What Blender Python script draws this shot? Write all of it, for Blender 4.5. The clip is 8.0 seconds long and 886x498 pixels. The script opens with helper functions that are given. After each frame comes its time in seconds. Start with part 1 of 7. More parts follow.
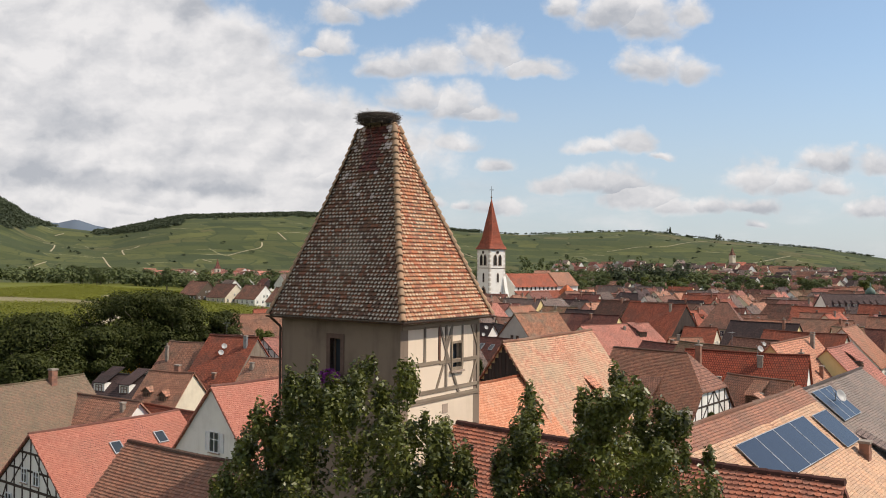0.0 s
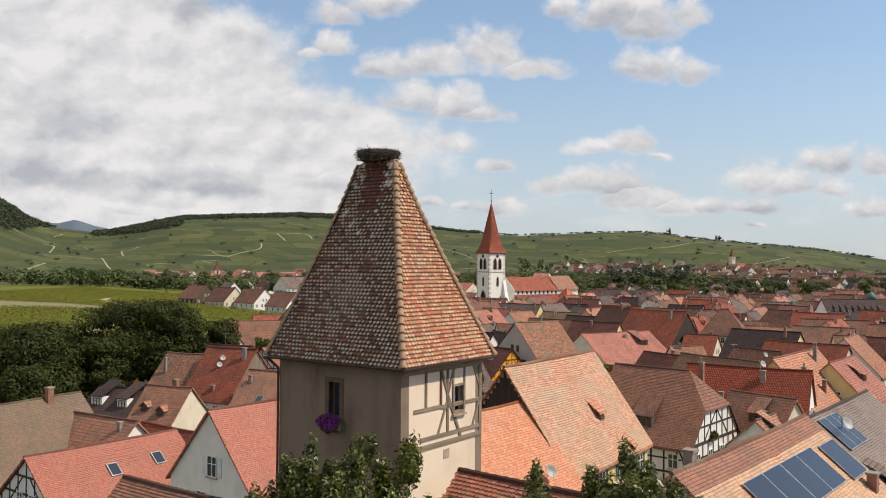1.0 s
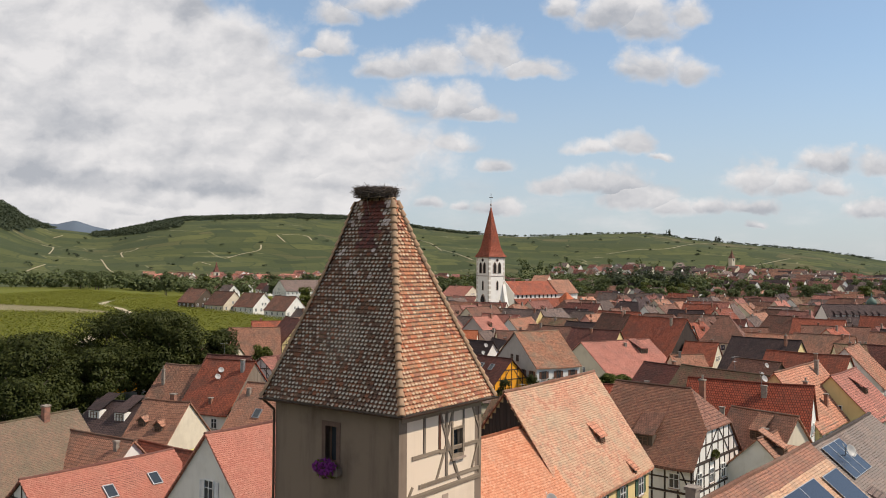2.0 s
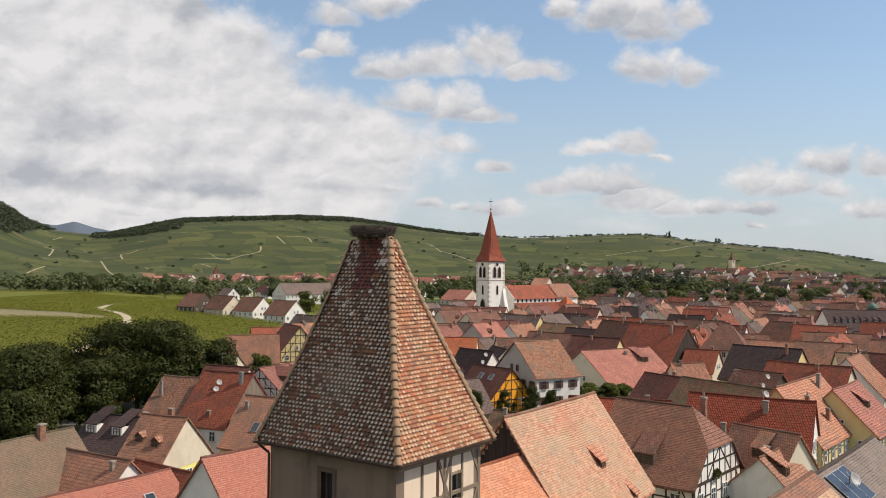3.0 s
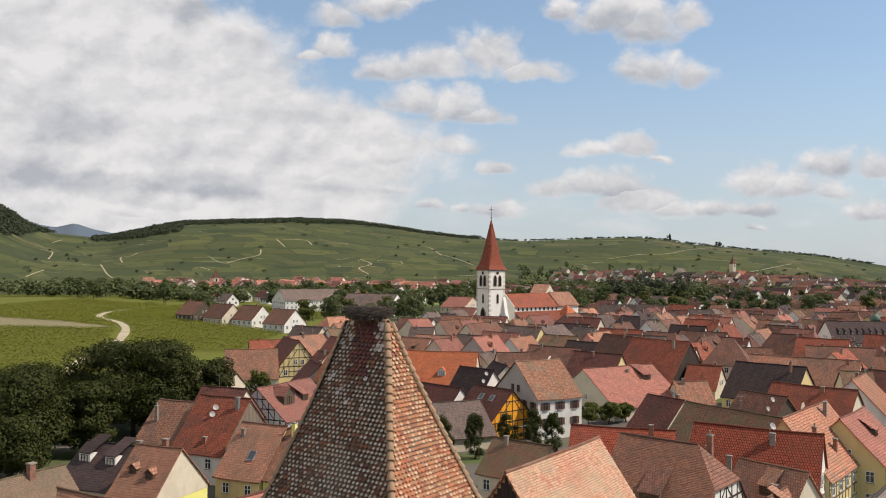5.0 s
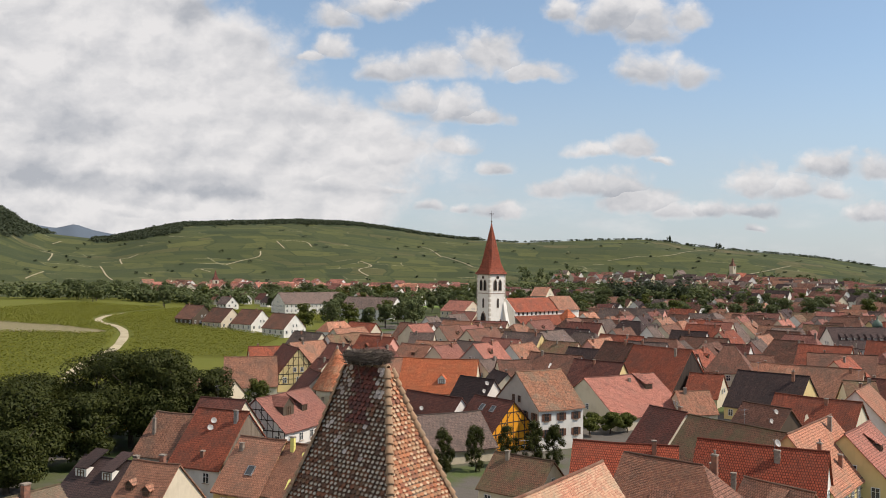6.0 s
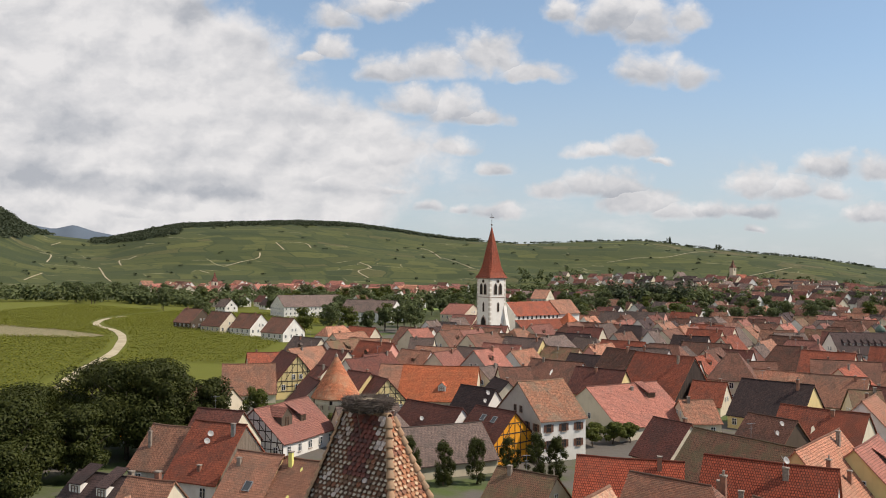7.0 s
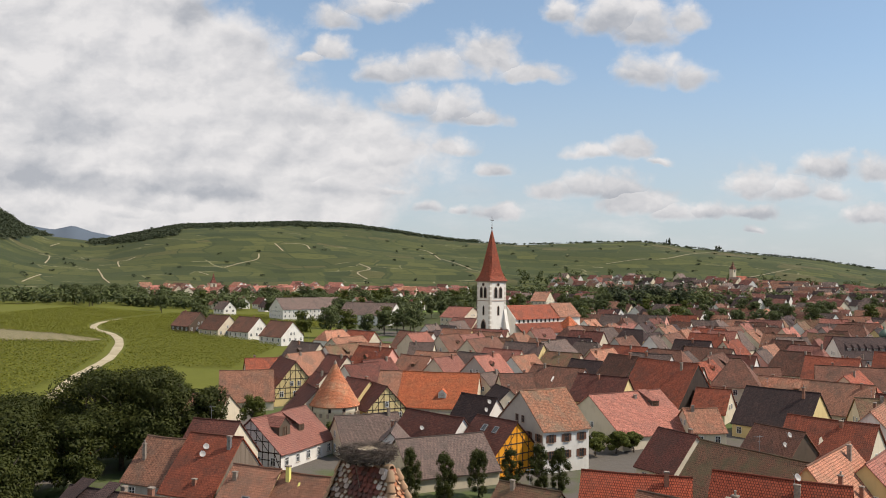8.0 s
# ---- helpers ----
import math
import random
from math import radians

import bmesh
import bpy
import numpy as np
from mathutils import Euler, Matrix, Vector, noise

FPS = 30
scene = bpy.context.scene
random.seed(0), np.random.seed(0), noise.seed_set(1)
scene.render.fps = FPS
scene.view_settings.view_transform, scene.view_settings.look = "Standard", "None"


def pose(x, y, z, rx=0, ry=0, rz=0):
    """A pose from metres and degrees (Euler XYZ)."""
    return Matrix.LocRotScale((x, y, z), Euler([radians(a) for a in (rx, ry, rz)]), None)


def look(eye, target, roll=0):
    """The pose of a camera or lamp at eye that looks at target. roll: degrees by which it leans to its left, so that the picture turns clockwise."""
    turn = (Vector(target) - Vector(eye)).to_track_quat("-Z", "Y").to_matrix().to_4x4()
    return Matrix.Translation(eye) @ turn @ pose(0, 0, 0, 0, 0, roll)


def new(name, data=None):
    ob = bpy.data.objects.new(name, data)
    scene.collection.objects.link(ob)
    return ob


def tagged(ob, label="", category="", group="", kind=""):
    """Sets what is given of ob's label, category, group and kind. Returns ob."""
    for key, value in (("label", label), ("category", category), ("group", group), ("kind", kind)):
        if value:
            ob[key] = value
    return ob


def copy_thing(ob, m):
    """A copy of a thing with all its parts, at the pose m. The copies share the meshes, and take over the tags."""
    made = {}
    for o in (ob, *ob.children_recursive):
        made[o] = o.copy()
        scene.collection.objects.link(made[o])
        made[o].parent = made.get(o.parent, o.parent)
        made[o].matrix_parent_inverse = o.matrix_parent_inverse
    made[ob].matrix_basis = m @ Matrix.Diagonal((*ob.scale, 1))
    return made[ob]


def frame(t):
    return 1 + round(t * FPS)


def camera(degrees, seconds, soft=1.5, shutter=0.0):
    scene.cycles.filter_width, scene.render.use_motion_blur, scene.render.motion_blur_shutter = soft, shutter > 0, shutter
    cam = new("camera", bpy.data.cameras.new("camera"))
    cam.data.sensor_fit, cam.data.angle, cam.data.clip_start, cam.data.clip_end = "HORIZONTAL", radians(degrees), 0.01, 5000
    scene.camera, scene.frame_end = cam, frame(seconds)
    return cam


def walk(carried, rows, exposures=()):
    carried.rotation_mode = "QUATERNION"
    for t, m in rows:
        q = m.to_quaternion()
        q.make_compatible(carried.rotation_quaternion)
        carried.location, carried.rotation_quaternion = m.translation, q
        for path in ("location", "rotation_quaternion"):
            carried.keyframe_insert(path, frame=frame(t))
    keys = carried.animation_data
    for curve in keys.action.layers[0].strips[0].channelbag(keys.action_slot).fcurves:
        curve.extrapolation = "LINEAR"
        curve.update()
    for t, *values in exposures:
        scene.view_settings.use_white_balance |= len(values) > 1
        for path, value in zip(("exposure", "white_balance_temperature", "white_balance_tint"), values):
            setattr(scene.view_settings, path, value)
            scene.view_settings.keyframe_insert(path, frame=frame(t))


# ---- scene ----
# ---- camera: a small drone that climbs beside a gate tower ----
cam = camera(55.46, 8.0, soft=1.0)

# seconds, x, y, z, turn to the left, tilt up, roll
FLIGHT = [
    (0.0, 0.14, -3.13, 21.09, 0.034, 1.028, 0.391),
    (0.5, 0.08, -2.77, 21.89, 0.020, 1.030, 0.398),
    (1.0, 0.05, -2.41, 22.69, 0.002, 1.033, 0.404),
    (1.5, 0.05, -2.10, 23.48, -0.013, 1.042, 0.410),
    (2.0, 0.07, -1.84, 24.24, -0.021, 1.060, 0.413),
    (2.5, 0.10, -1.57, 25.01, -0.022, 1.083, 0.412),
    (3.0, 0.13, -1.22, 25.78, -0.022, 1.107, 0.409),
    (3.5, 0.14, -0.83, 26.55, -0.022, 1.130, 0.407),
    (4.0, 0.15, -0.42, 27.31, -0.018, 1.154, 0.414),
    (4.5, 0.15, 0.05, 28.06, -0.013, 1.180, 0.434),
    (5.0, 0.12, 0.59, 28.81, -0.009, 1.200, 0.462),
    (5.5, 0.07, 1.15, 29.56, -0.011, 1.225, 0.491),
    (6.0, 0.01, 1.71, 30.30, -0.017, 1.252, 0.512),
    (6.5, -0.07, 2.48, 31.00, -0.029, 1.275, 0.520),
    (7.0, -0.19, 3.64, 31.63, -0.049, 1.292, 0.526),
    (7.5, -0.32, 4.95, 32.18, -0.075, 1.310, 0.537),
    (8.0, -0.44, 6.13, 32.71, -0.103, 1.335, 0.549),
]


def flight_pose(x, y, z, turn, tilt, roll):
    ahead = Vector((-math.sin(radians(turn)) * math.cos(radians(tilt)), math.cos(radians(turn)) * math.cos(radians(tilt)), math.sin(radians(tilt))))
    return look(Vector((x, y, z)), Vector((x, y, z)) + ahead * 10, roll)


walk(cam, [(t, flight_pose(*row)) for t, *row in FLIGHT], exposures=((0.0, 0.01), (1.0, -0.02), (1.6, -0.06), (8.0, -0.06)))

# ---- world, sun ----
SUN = Vector((0.66, -0.03, 0.75)).normalized()
SKY_LEVEL, SUN_LEVEL = 0.15, 5.0


class Nodes:
    """Short way to write node trees."""

    def __init__(self, tree):
        self.tree = tree
        tree.nodes.clear()

    def add(self, kind, operation=None):
        n = self.tree.nodes.new(kind)
        if operation:
            n.operation = operation
        return n

    def put(self, socket, value):
        if isinstance(value, bpy.types.NodeSocket):
            self.tree.links.new(value, socket)
        elif value is not None:
            socket.default_value = value

    def math(self, op, a, b=None, c=None, clamp=False):
        n = self.add("ShaderNodeMath", op)
        n.use_clamp = clamp
        for s, v in zip(n.inputs, (a, b, c)):
            self.put(s, v)
        return n.outputs[0]

    def vec(self, op, a, b=None, out=0):
        n = self.add("ShaderNodeVectorMath", op)
        self.put(n.inputs[0], a)
        if b is not None:
            self.put(n.inputs[1], b)
        return n.outputs[out]

    def scale(self, a, k):
        n = self.add("ShaderNodeVectorMath", "SCALE")
        self.put(n.inputs[0], a)
        self.put(n.inputs[3], k)
        return n.outputs[0]

    def mix(self, fac, a, b, blend="MIX"):
        n = self.add("ShaderNodeMix")
        n.data_type, n.blend_type = "RGBA", blend
        self.put(n.inputs[0], fac)
        self.put(n.inputs[6], a)
        self.put(n.inputs[7], b)
        return n.outputs[2]

    def noise(self, vector, scale, detail=3.0, rough=0.55, distort=0.0):
        n = self.add("ShaderNodeTexNoise")
        self.put(n.inputs["Vector"], vector)
        n.inputs["Scale"].default_value, n.inputs["Detail"].default_value = scale, detail
        n.inputs["Roughness"].default_value, n.inputs["Distortion"].default_value = rough, distort
        return n.outputs["Fac"]

    def ramp(self, value, lo, hi, smooth=True):
        n = self.add("ShaderNodeMapRange")
        n.interpolation_type = "SMOOTHSTEP" if smooth else "LINEAR"
        self.put(n.inputs[0], value)
        n.inputs[1].default_value, n.inputs[2].default_value = lo, hi
        return n.outputs[0]


# cumulus lobes ahead: across, base, half width, height, in thousandths of the distance ahead
HIGH_PUFFS = [
    (-63, 221, 43, 34), (-9, 221, 50, 42), (54, 228, 48, 62), (101, 223, 42, 28), (-33, 182, 50, 40), (11, 173, 44, 42), (46, 172, 36, 23),
    (145, 294, 30, 34), (205, 278, 57, 64), (245, 266, 42, 64), (287, 284, 27, 37), (244, 215, 44, 48), (294, 215, 34, 36), (178, 130, 35, 19),
    (225, 131, 35, 32), (258, 127, 19, 12), (-83, 295, 47, 44), (-56, 313, 44, 30), (-130, 283, 30, 32), (-133, 248, 30, 31), (-160, 245, 23, 15),
]
LOW_PUFFS = [
    (62, 110, 27, 20), (11, 133, 38, 24), (135, 83, 36, 27), (172, 83, 36, 36), (209, 79, 43, 43), (232, 62, 57, 39), (272, 55, 34, 30),
    (318, 62, 35, 20), (366, 64, 43, 19), (373, 86, 35, 44), (413, 83, 50, 35), (455, 85, 35, 25), (460, 110, 47, 34), (515, 106, 36, 35),
    (564, 93, 43, 38), (507, 56, 35, 31), (550, 56, 35, 30), (370, 46, 15, 11), (24, 62, 16, 15), (64, 56, 36, 25), (-17, 64, 21, 19),
]
# bright heads within the bank of cloud, and its grey hollows (with their depth in hundredths)
BANK_HEADS = [
    (-63, 118, 40, 38), (-110, 115, 35, 30), (-160, 94, 35, 35), (-129, 90, 27, 24), (-63, 82, 36, 19), (-479, 56, 54, 35), (-325, 62, 47, 31),
    (-372, 54, 40, 20),
]
HOLLOWS = [
    (-304, 304, 50, 27, 55), (-452, 164, 101, 34, 45), (-499, 115, 114, 28, 60), (-439, 94, 121, 20, 55), (-318, 98, 87, 21, 45), (-264, 85, 87, 13, 60), (-190, 137, 40, 23, 25),
    (-176, 160, 21, 12, 40), (-144, 91, 60, 9, 40), (-244, 271, 47, 19, 22), (-392, 236, 80, 16, 18),
]


def make_world():
    world = bpy.data.worlds.new("sky")
    scene.world = world
    world.use_nodes = True
    n = Nodes(world.node_tree)
    way = n.add("ShaderNodeTexCoord").outputs["Generated"]
    sky = n.add("ShaderNodeTexSky")
    sky.sky_type, sky.sun_disc = "NISHITA", False
    sky.sun_elevation = math.asin(SUN.z)
    sky.sun_rotation = math.atan2(SUN.x, SUN.y)
    sky.altitude, sky.air_density, sky.dust_density, sky.ozone_density = 250, 1.0, 0.7, 1.6
    blue = n.mix(0.25, n.scale(sky.outputs[0], SKY_LEVEL), (0.42, 0.56, 0.66, 1))
    xyz = n.add("ShaderNodeSeparateXYZ")
    n.put(xyz.inputs[0], way)
    deep = n.math("MAXIMUM", n.math("ABSOLUTE", xyz.outputs[1]), 0.06)
    across = n.math("DIVIDE", xyz.outputs[0], deep)
    up = n.math("DIVIDE", xyz.outputs[2], deep)
    flat = n.add("ShaderNodeCombineXYZ")
    n.put(flat.inputs[0], across), n.put(flat.inputs[1], up)
    flat = flat.outputs[0]

    def billows(vector, scale, detail=4.0):
        """Rounded heads, light in the middle of each: 0 to 1."""
        v = n.add("ShaderNodeTexVoronoi")
        v.feature = "SMOOTH_F1"
        n.put(v.inputs["Vector"], vector)
        v.inputs["Scale"].default_value, v.inputs["Detail"].default_value = scale, detail
        v.inputs["Roughness"].default_value, v.inputs["Smoothness"].default_value = 0.55, 0.4
        return n.math("SUBTRACT", 1.0, v.outputs["Distance"])

    warp = n.add("ShaderNodeTexNoise")
    n.put(warp.inputs["Vector"], flat)
    warp.inputs["Scale"].default_value, warp.inputs["Detail"].default_value = 16.0, 6.0
    warp.inputs["Roughness"].default_value = 0.6
    off = n.vec("MULTIPLY", n.vec("SUBTRACT", warp.outputs["Color"], (0.5, 0.5, 0.5)), (0.040, 0.026, 0.0))
    bent = n.vec("ADD", flat, off)
    split = n.add("ShaderNodeSeparateXYZ")
    n.put(split.inputs[0], bent)
    bx, by = split.outputs[0], split.outputs[1]
    heads = billows(n.vec("MULTIPLY", bent, (1.0, 1.2, 1.0)), 30.0)
    wisp = n.noise(flat, 26.0, 6.0, 0.62)
    ragged = n.math("ADD", n.math("MULTIPLY", n.math("SUBTRACT", heads, 0.55), 0.50), n.math("MULTIPLY", n.math("SUBTRACT", wisp, 0.5), 0.75))

    def lobes(puffs):
        """How deep inside the nearest lobe, and how high in it, from 0 at its base to 1."""
        near, high_in = 9.0, 0.0
        for a, b, wide, high in puffs:
            dx = n.math("MULTIPLY", n.math("SUBTRACT", bx, a / 1000), 1000 / wide)
            h = n.math("MULTIPLY", n.math("SUBTRACT", by, b / 1000), 1000 / high)
            dy = n.math("SUBTRACT", h, 0.34)
            dy = n.math("MAXIMUM", n.math("MULTIPLY", dy, 1.5), n.math("MULTIPLY", dy, -2.9))
            length = n.math("SQRT", n.math("ADD", n.math("MULTIPLY", dx, dx), n.math("MULTIPLY", dy, dy)))
            nearer = n.math("LESS_THAN", length, near)
            near = n.math("SMOOTH_MIN", near, length, 0.22)
            high_in = n.math("MULTIPLY_ADD", n.math("SUBTRACT", h, high_in), nearer, high_in)
        return n.math("ADD", n.math("SUBTRACT", 1.46, near), ragged), high_in

    body, rise = lobes(HIGH_PUFFS)
    body2, rise2 = lobes(LOW_PUFFS)
    lower = n.math("GREATER_THAN", body2, body)
    rise = n.math("MULTIPLY_ADD", n.math("SUBTRACT", rise2, rise), lower, rise)
    body = n.math("MAXIMUM", body, body2)
    puff = n.ramp(body, -0.10, 0.72)
    body3, rise3 = lobes(BANK_HEADS)
    head3 = n.ramp(body3, 0.2, 0.8)
    # the wide bank of cloud to one side: its edge at each height
    edge = n.add("ShaderNodeValToRGB")
    rim = ((0.0, 0.42), (0.10, 0.44), (0.19, 0.49), (0.36, 0.545), (0.43, 0.50), (0.49, 0.43), (0.54, 0.375), (0.68, 0.345), (0.79, 0.262), (1.0, 0.15))
    for k, (pos, val) in enumerate(rim):
        e = edge.color_ramp.elements[0] if k == 0 else edge.color_ramp.elements[-1] if k == len(rim) - 1 else edge.color_ramp.elements.new(pos)
        e.position, e.color = pos, (val, val, val, 1)
    n.put(edge.inputs[0], n.math("DIVIDE", up, 0.4))
    big = n.noise(flat, 7.0, 5.0, 0.6)
    bank = n.math("SUBTRACT", n.math("SUBTRACT", edge.outputs[0], 0.5), across)
    bank = n.math("ADD", bank, n.math("MULTIPLY", n.math("SUBTRACT", big, 0.5), 0.12))
    bank = n.math("ADD", bank, n.math("MULTIPLY", ragged, 0.075))
    bank = n.ramp(bank, -0.035, 0.050)
    # thin veil towards the horizon
    veil = n.math("MULTIPLY", n.ramp(up, 0.30, -0.02), 0.74)
    thin = n.math("MULTIPLY", n.math("MULTIPLY", n.ramp(up, 0.16, 0.05), n.ramp(n.noise(n.vec("MULTIPLY", flat, (1.0, 3.0, 1.0)), 5.0, 5.0, 0.6), 0.42, 0.75)), 0.6)
    cover = n.math("MULTIPLY", n.math("MAXIMUM", n.math("MAXIMUM", puff, thin), n.math("MAXIMUM", bank, head3)), 0.97)
    # lit heads, grey bases
    relief = billows(n.vec("MULTIPLY", bent, (1.0, 1.5, 1.0)), 13.0, 4.0)
    lifted = billows(n.vec("MULTIPLY", n.vec("ADD", bent, (-0.010, 0.016, 0.0)), (1.0, 1.5, 1.0)), 13.0, 4.0)
    rolled = n.math("MULTIPLY", n.math("SUBTRACT", relief, lifted), 0.65)
    small_lit = n.math("ADD", n.math("ADD", 0.38, n.math("MULTIPLY", n.ramp(rise, 0.02, 0.75), 0.62)), n.math("MULTIPLY", n.math("SUBTRACT", heads, 0.55), 0.35))
    streaks = n.noise(n.vec("MULTIPLY", flat, (0.8, 2.6, 1.0)), 5.0, 6.0, 0.6)
    bank_lit = n.math("ADD", 0.76, n.math("MULTIPLY", n.math("SUBTRACT", streaks, 0.5), 1.0))
    for a, b, wide, high, depth in HOLLOWS:
        dx = n.math("MULTIPLY", n.math("SUBTRACT", bx, a / 1000), 1000 / wide)
        dy = n.math("MULTIPLY", n.math("SUBTRACT", by, b / 1000), 1000 / high)
        length = n.math("SQRT", n.math("ADD", n.math("MULTIPLY", dx, dx), n.math("MULTIPLY", dy, dy)))
        length = n.math("SUBTRACT", length, n.math("MULTIPLY", ragged, 0.5))
        bank_lit = n.math("SUBTRACT", bank_lit, n.math("MULTIPLY", n.ramp(length, 1.15, 0.25), depth / 100))
    head_lit = n.math("ADD", 0.45, n.math("MULTIPLY", n.ramp(rise3, 0.0, 0.7), 0.6))
    bank_lit = n.math("MULTIPLY_ADD", n.math("SUBTRACT", head_lit, bank_lit), n.math("MULTIPLY", head3, 0.85), bank_lit)
    alone = n.math("MULTIPLY", puff, n.math("SUBTRACT", 1.0, n.math("MULTIPLY", bank, 0.8)))
    lit = n.math("MULTIPLY_ADD", n.math("SUBTRACT", small_lit, bank_lit), alone, bank_lit)
    lit = n.math("ADD", lit, rolled, clamp=True)
    cloud = n.mix(lit, (0.47, 0.485, 0.525, 1), (0.85, 0.825, 0.82, 1))
    colour = n.mix(cover, n.mix(veil, blue, (0.52, 0.57, 0.63, 1)), cloud)
    ground = n.ramp(xyz.outputs[2], -0.005, -0.06)
    colour = n.mix(ground, colour, (0.10, 0.11, 0.08, 1))
    back = n.add("ShaderNodeBackground")
    n.put(back.inputs[0], colour)
    n.put(n.add("ShaderNodeOutputWorld").inputs[0], back.outputs[0])


make_world()
sun_data = bpy.data.lights.new("sun", "SUN")
sun_data.energy, sun_data.angle, sun_data.color = SUN_LEVEL, radians(0.5), (1.0, 0.875, 0.735)
sun = new("sun", sun_data)
sun.matrix_world = look(SUN * 900, (0, 0, 0))

# ---- materials ----


def material(name):
    m = bpy.data.materials.new(name)
    m.use_nodes = True
    return m, Nodes(m.node_tree)


def finish(n, colour, rough=0.8, bump=None, strength=0.4, distance=0.02, metal=0.0, specular=0.4, leaf=0.0):
    b = n.add("ShaderNodeBsdfPrincipled")
    n.put(b.inputs["Base Color"], colour)
    n.put(b.inputs["Roughness"], rough)
    b.inputs["Metallic"].default_value = metal
    b.inputs["Specular IOR Level"].default_value = specular
    if bump is not None:
        k = n.add("ShaderNodeBump")
        k.inputs["Strength"].default_value, k.inputs["Distance"].default_value = strength, distance
        n.put(k.inputs["Height"], bump)
        n.put(b.inputs["Normal"], k.outputs[0])
    shader = b.outputs[0]
    if leaf:
        t = n.add("ShaderNodeBsdfTranslucent")
        n.put(t.inputs[0], colour)
        x = n.add("ShaderNodeMixShader")
        x.inputs[0].default_value = leaf
        n.put(x.inputs[1], shader), n.put(x.inputs[2], t.outputs[0])
        shader = x.outputs[0]
    n.put(n.add("ShaderNodeOutputMaterial").inputs[0], shader)


def coords(n, kind="Object"):
    return n.add("ShaderNodeTexCoord").outputs[kind]


def shifted(n, kind="Object"):
    """Coordinates that differ from object to object."""
    return n.vec("ADD", coords(n, kind), n.scale((37.0, 53.0, 29.0), n.add("ShaderNodeObjectInfo").outputs["Random"]))


def c4(c):
    return (c[0], c[1], c[2], 1.0)


def tile_mat(name, a, b, stain, amount=0.5, wide=0.24, high=0.33, joint=0.03, spread=0.7):
    """Clay tiles on a roof: courses and joints by the roof's own metres (UV)."""
    a, b = ([v * k for v, k in zip(c, (1.40, 1.11, 1.05))] for c in (a, b))
    m, n = material(name)
    uv = coords(n, "UV")
    place = shifted(n)
    wob = n.add("ShaderNodeTexNoise")
    n.put(wob.inputs["Vector"], place)
    wob.inputs["Scale"].default_value = 0.8
    uvw = n.vec("ADD", uv, n.vec("MULTIPLY", n.vec("SUBTRACT", wob.outputs["Color"], (0.5, 0.5, 0.5)), (0.1, 0.1, 0)))
    k = n.add("ShaderNodeTexBrick")
    k.offset, k.squash = 0.5, 1.0
    n.put(k.inputs["Vector"], uvw)
    k.inputs["Color1"].default_value, k.inputs["Color2"].default_value = c4(a), c4(b)
    k.inputs["Mortar"].default_value = c4([v * 0.3 for v in a])
    k.inputs["Scale"].default_value, k.inputs["Mortar Size"].default_value = 1.0, joint
    k.inputs["Mortar Smooth"].default_value, k.inputs["Bias"].default_value = 0.3, 0.0
    k.inputs["Brick Width"].default_value, k.inputs["Row Height"].default_value = wide, high
    broad = n.ramp(n.noise(place, 0.35, 5.0, 0.65), 0.42, 0.68)
    streak = n.noise(n.vec("MULTIPLY", uv, (1.6, 0.22, 1.0)), 1.0, 4.0, 0.6)
    fine = n.math("ADD", n.math("MULTIPLY", n.noise(place, 3.2, 4.0, 0.75), 0.6), n.math("MULTIPLY", n.noise(n.vec("MULTIPLY", uv, (4.0, 1.1, 1.0)), 1.0, 3.0, 0.7), 0.4))
    colour = n.mix(n.math("MULTIPLY", broad, amount), k.outputs["Color"], c4(stain))
    colour = n.mix(n.math("MULTIPLY", n.ramp(streak, 0.5, 0.75), amount * 0.8), colour, c4([v * 0.6 for v in stain]))
    rnd = n.add("ShaderNodeObjectInfo").outputs["Random"]
    tone = n.math("ADD", n.math("MULTIPLY", n.math("SUBTRACT", fine, 0.5), spread * 3.0), n.math("MULTIPLY", n.math("SUBTRACT", rnd, 0.5), spread * 0.6))
    tone = n.math("MAXIMUM", n.math("ADD", 1.0, tone), 0.35)
    grey = n.add("ShaderNodeCombineColor")
    for s in grey.inputs:
        n.put(s, tone)
    colour = n.mix(1.0, colour, grey.outputs[0], "MULTIPLY")
    split = n.add("ShaderNodeSeparateXYZ")
    n.put(split.inputs[0], uvw)
    saw = n.math("FRACT", n.math("DIVIDE", split.outputs[1], high))
    h = n.math("ADD", n.math("MULTIPLY", saw, 0.8), n.math("MULTIPLY", n.math("SUBTRACT", 1.0, k.outputs["Fac"]), 0.6))
    finish(n, colour, 0.82, h, 1.0, 0.06, specular=0.25)
    return m


def plain_mat(name, a, b, scale=1.5, fine=18.0, rough=0.85, strength=0.25, distance=0.01, metal=0.0, specular=0.35, vary=0.15):
    """Paint, plaster, stone, wood: two tones at a broad and a fine scale."""
    m, n = material(name)
    place = shifted(n)
    broad = n.ramp(n.noise(place, scale, 5.0, 0.62), 0.38, 0.66)
    small = n.noise(place, fine, 4.0, 0.6)
    colour = n.mix(broad, c4(a), c4(b))
    tone = n.math("ADD", 1.0 - vary / 2, n.math("MULTIPLY", small, vary))
    grey = n.add("ShaderNodeCombineColor")
    for s in grey.inputs:
        n.put(s, tone)
    colour = n.mix(1.0, colour, grey.outputs[0], "MULTIPLY")
    finish(n, colour, rough, small, strength, distance, metal, specular)
    return m


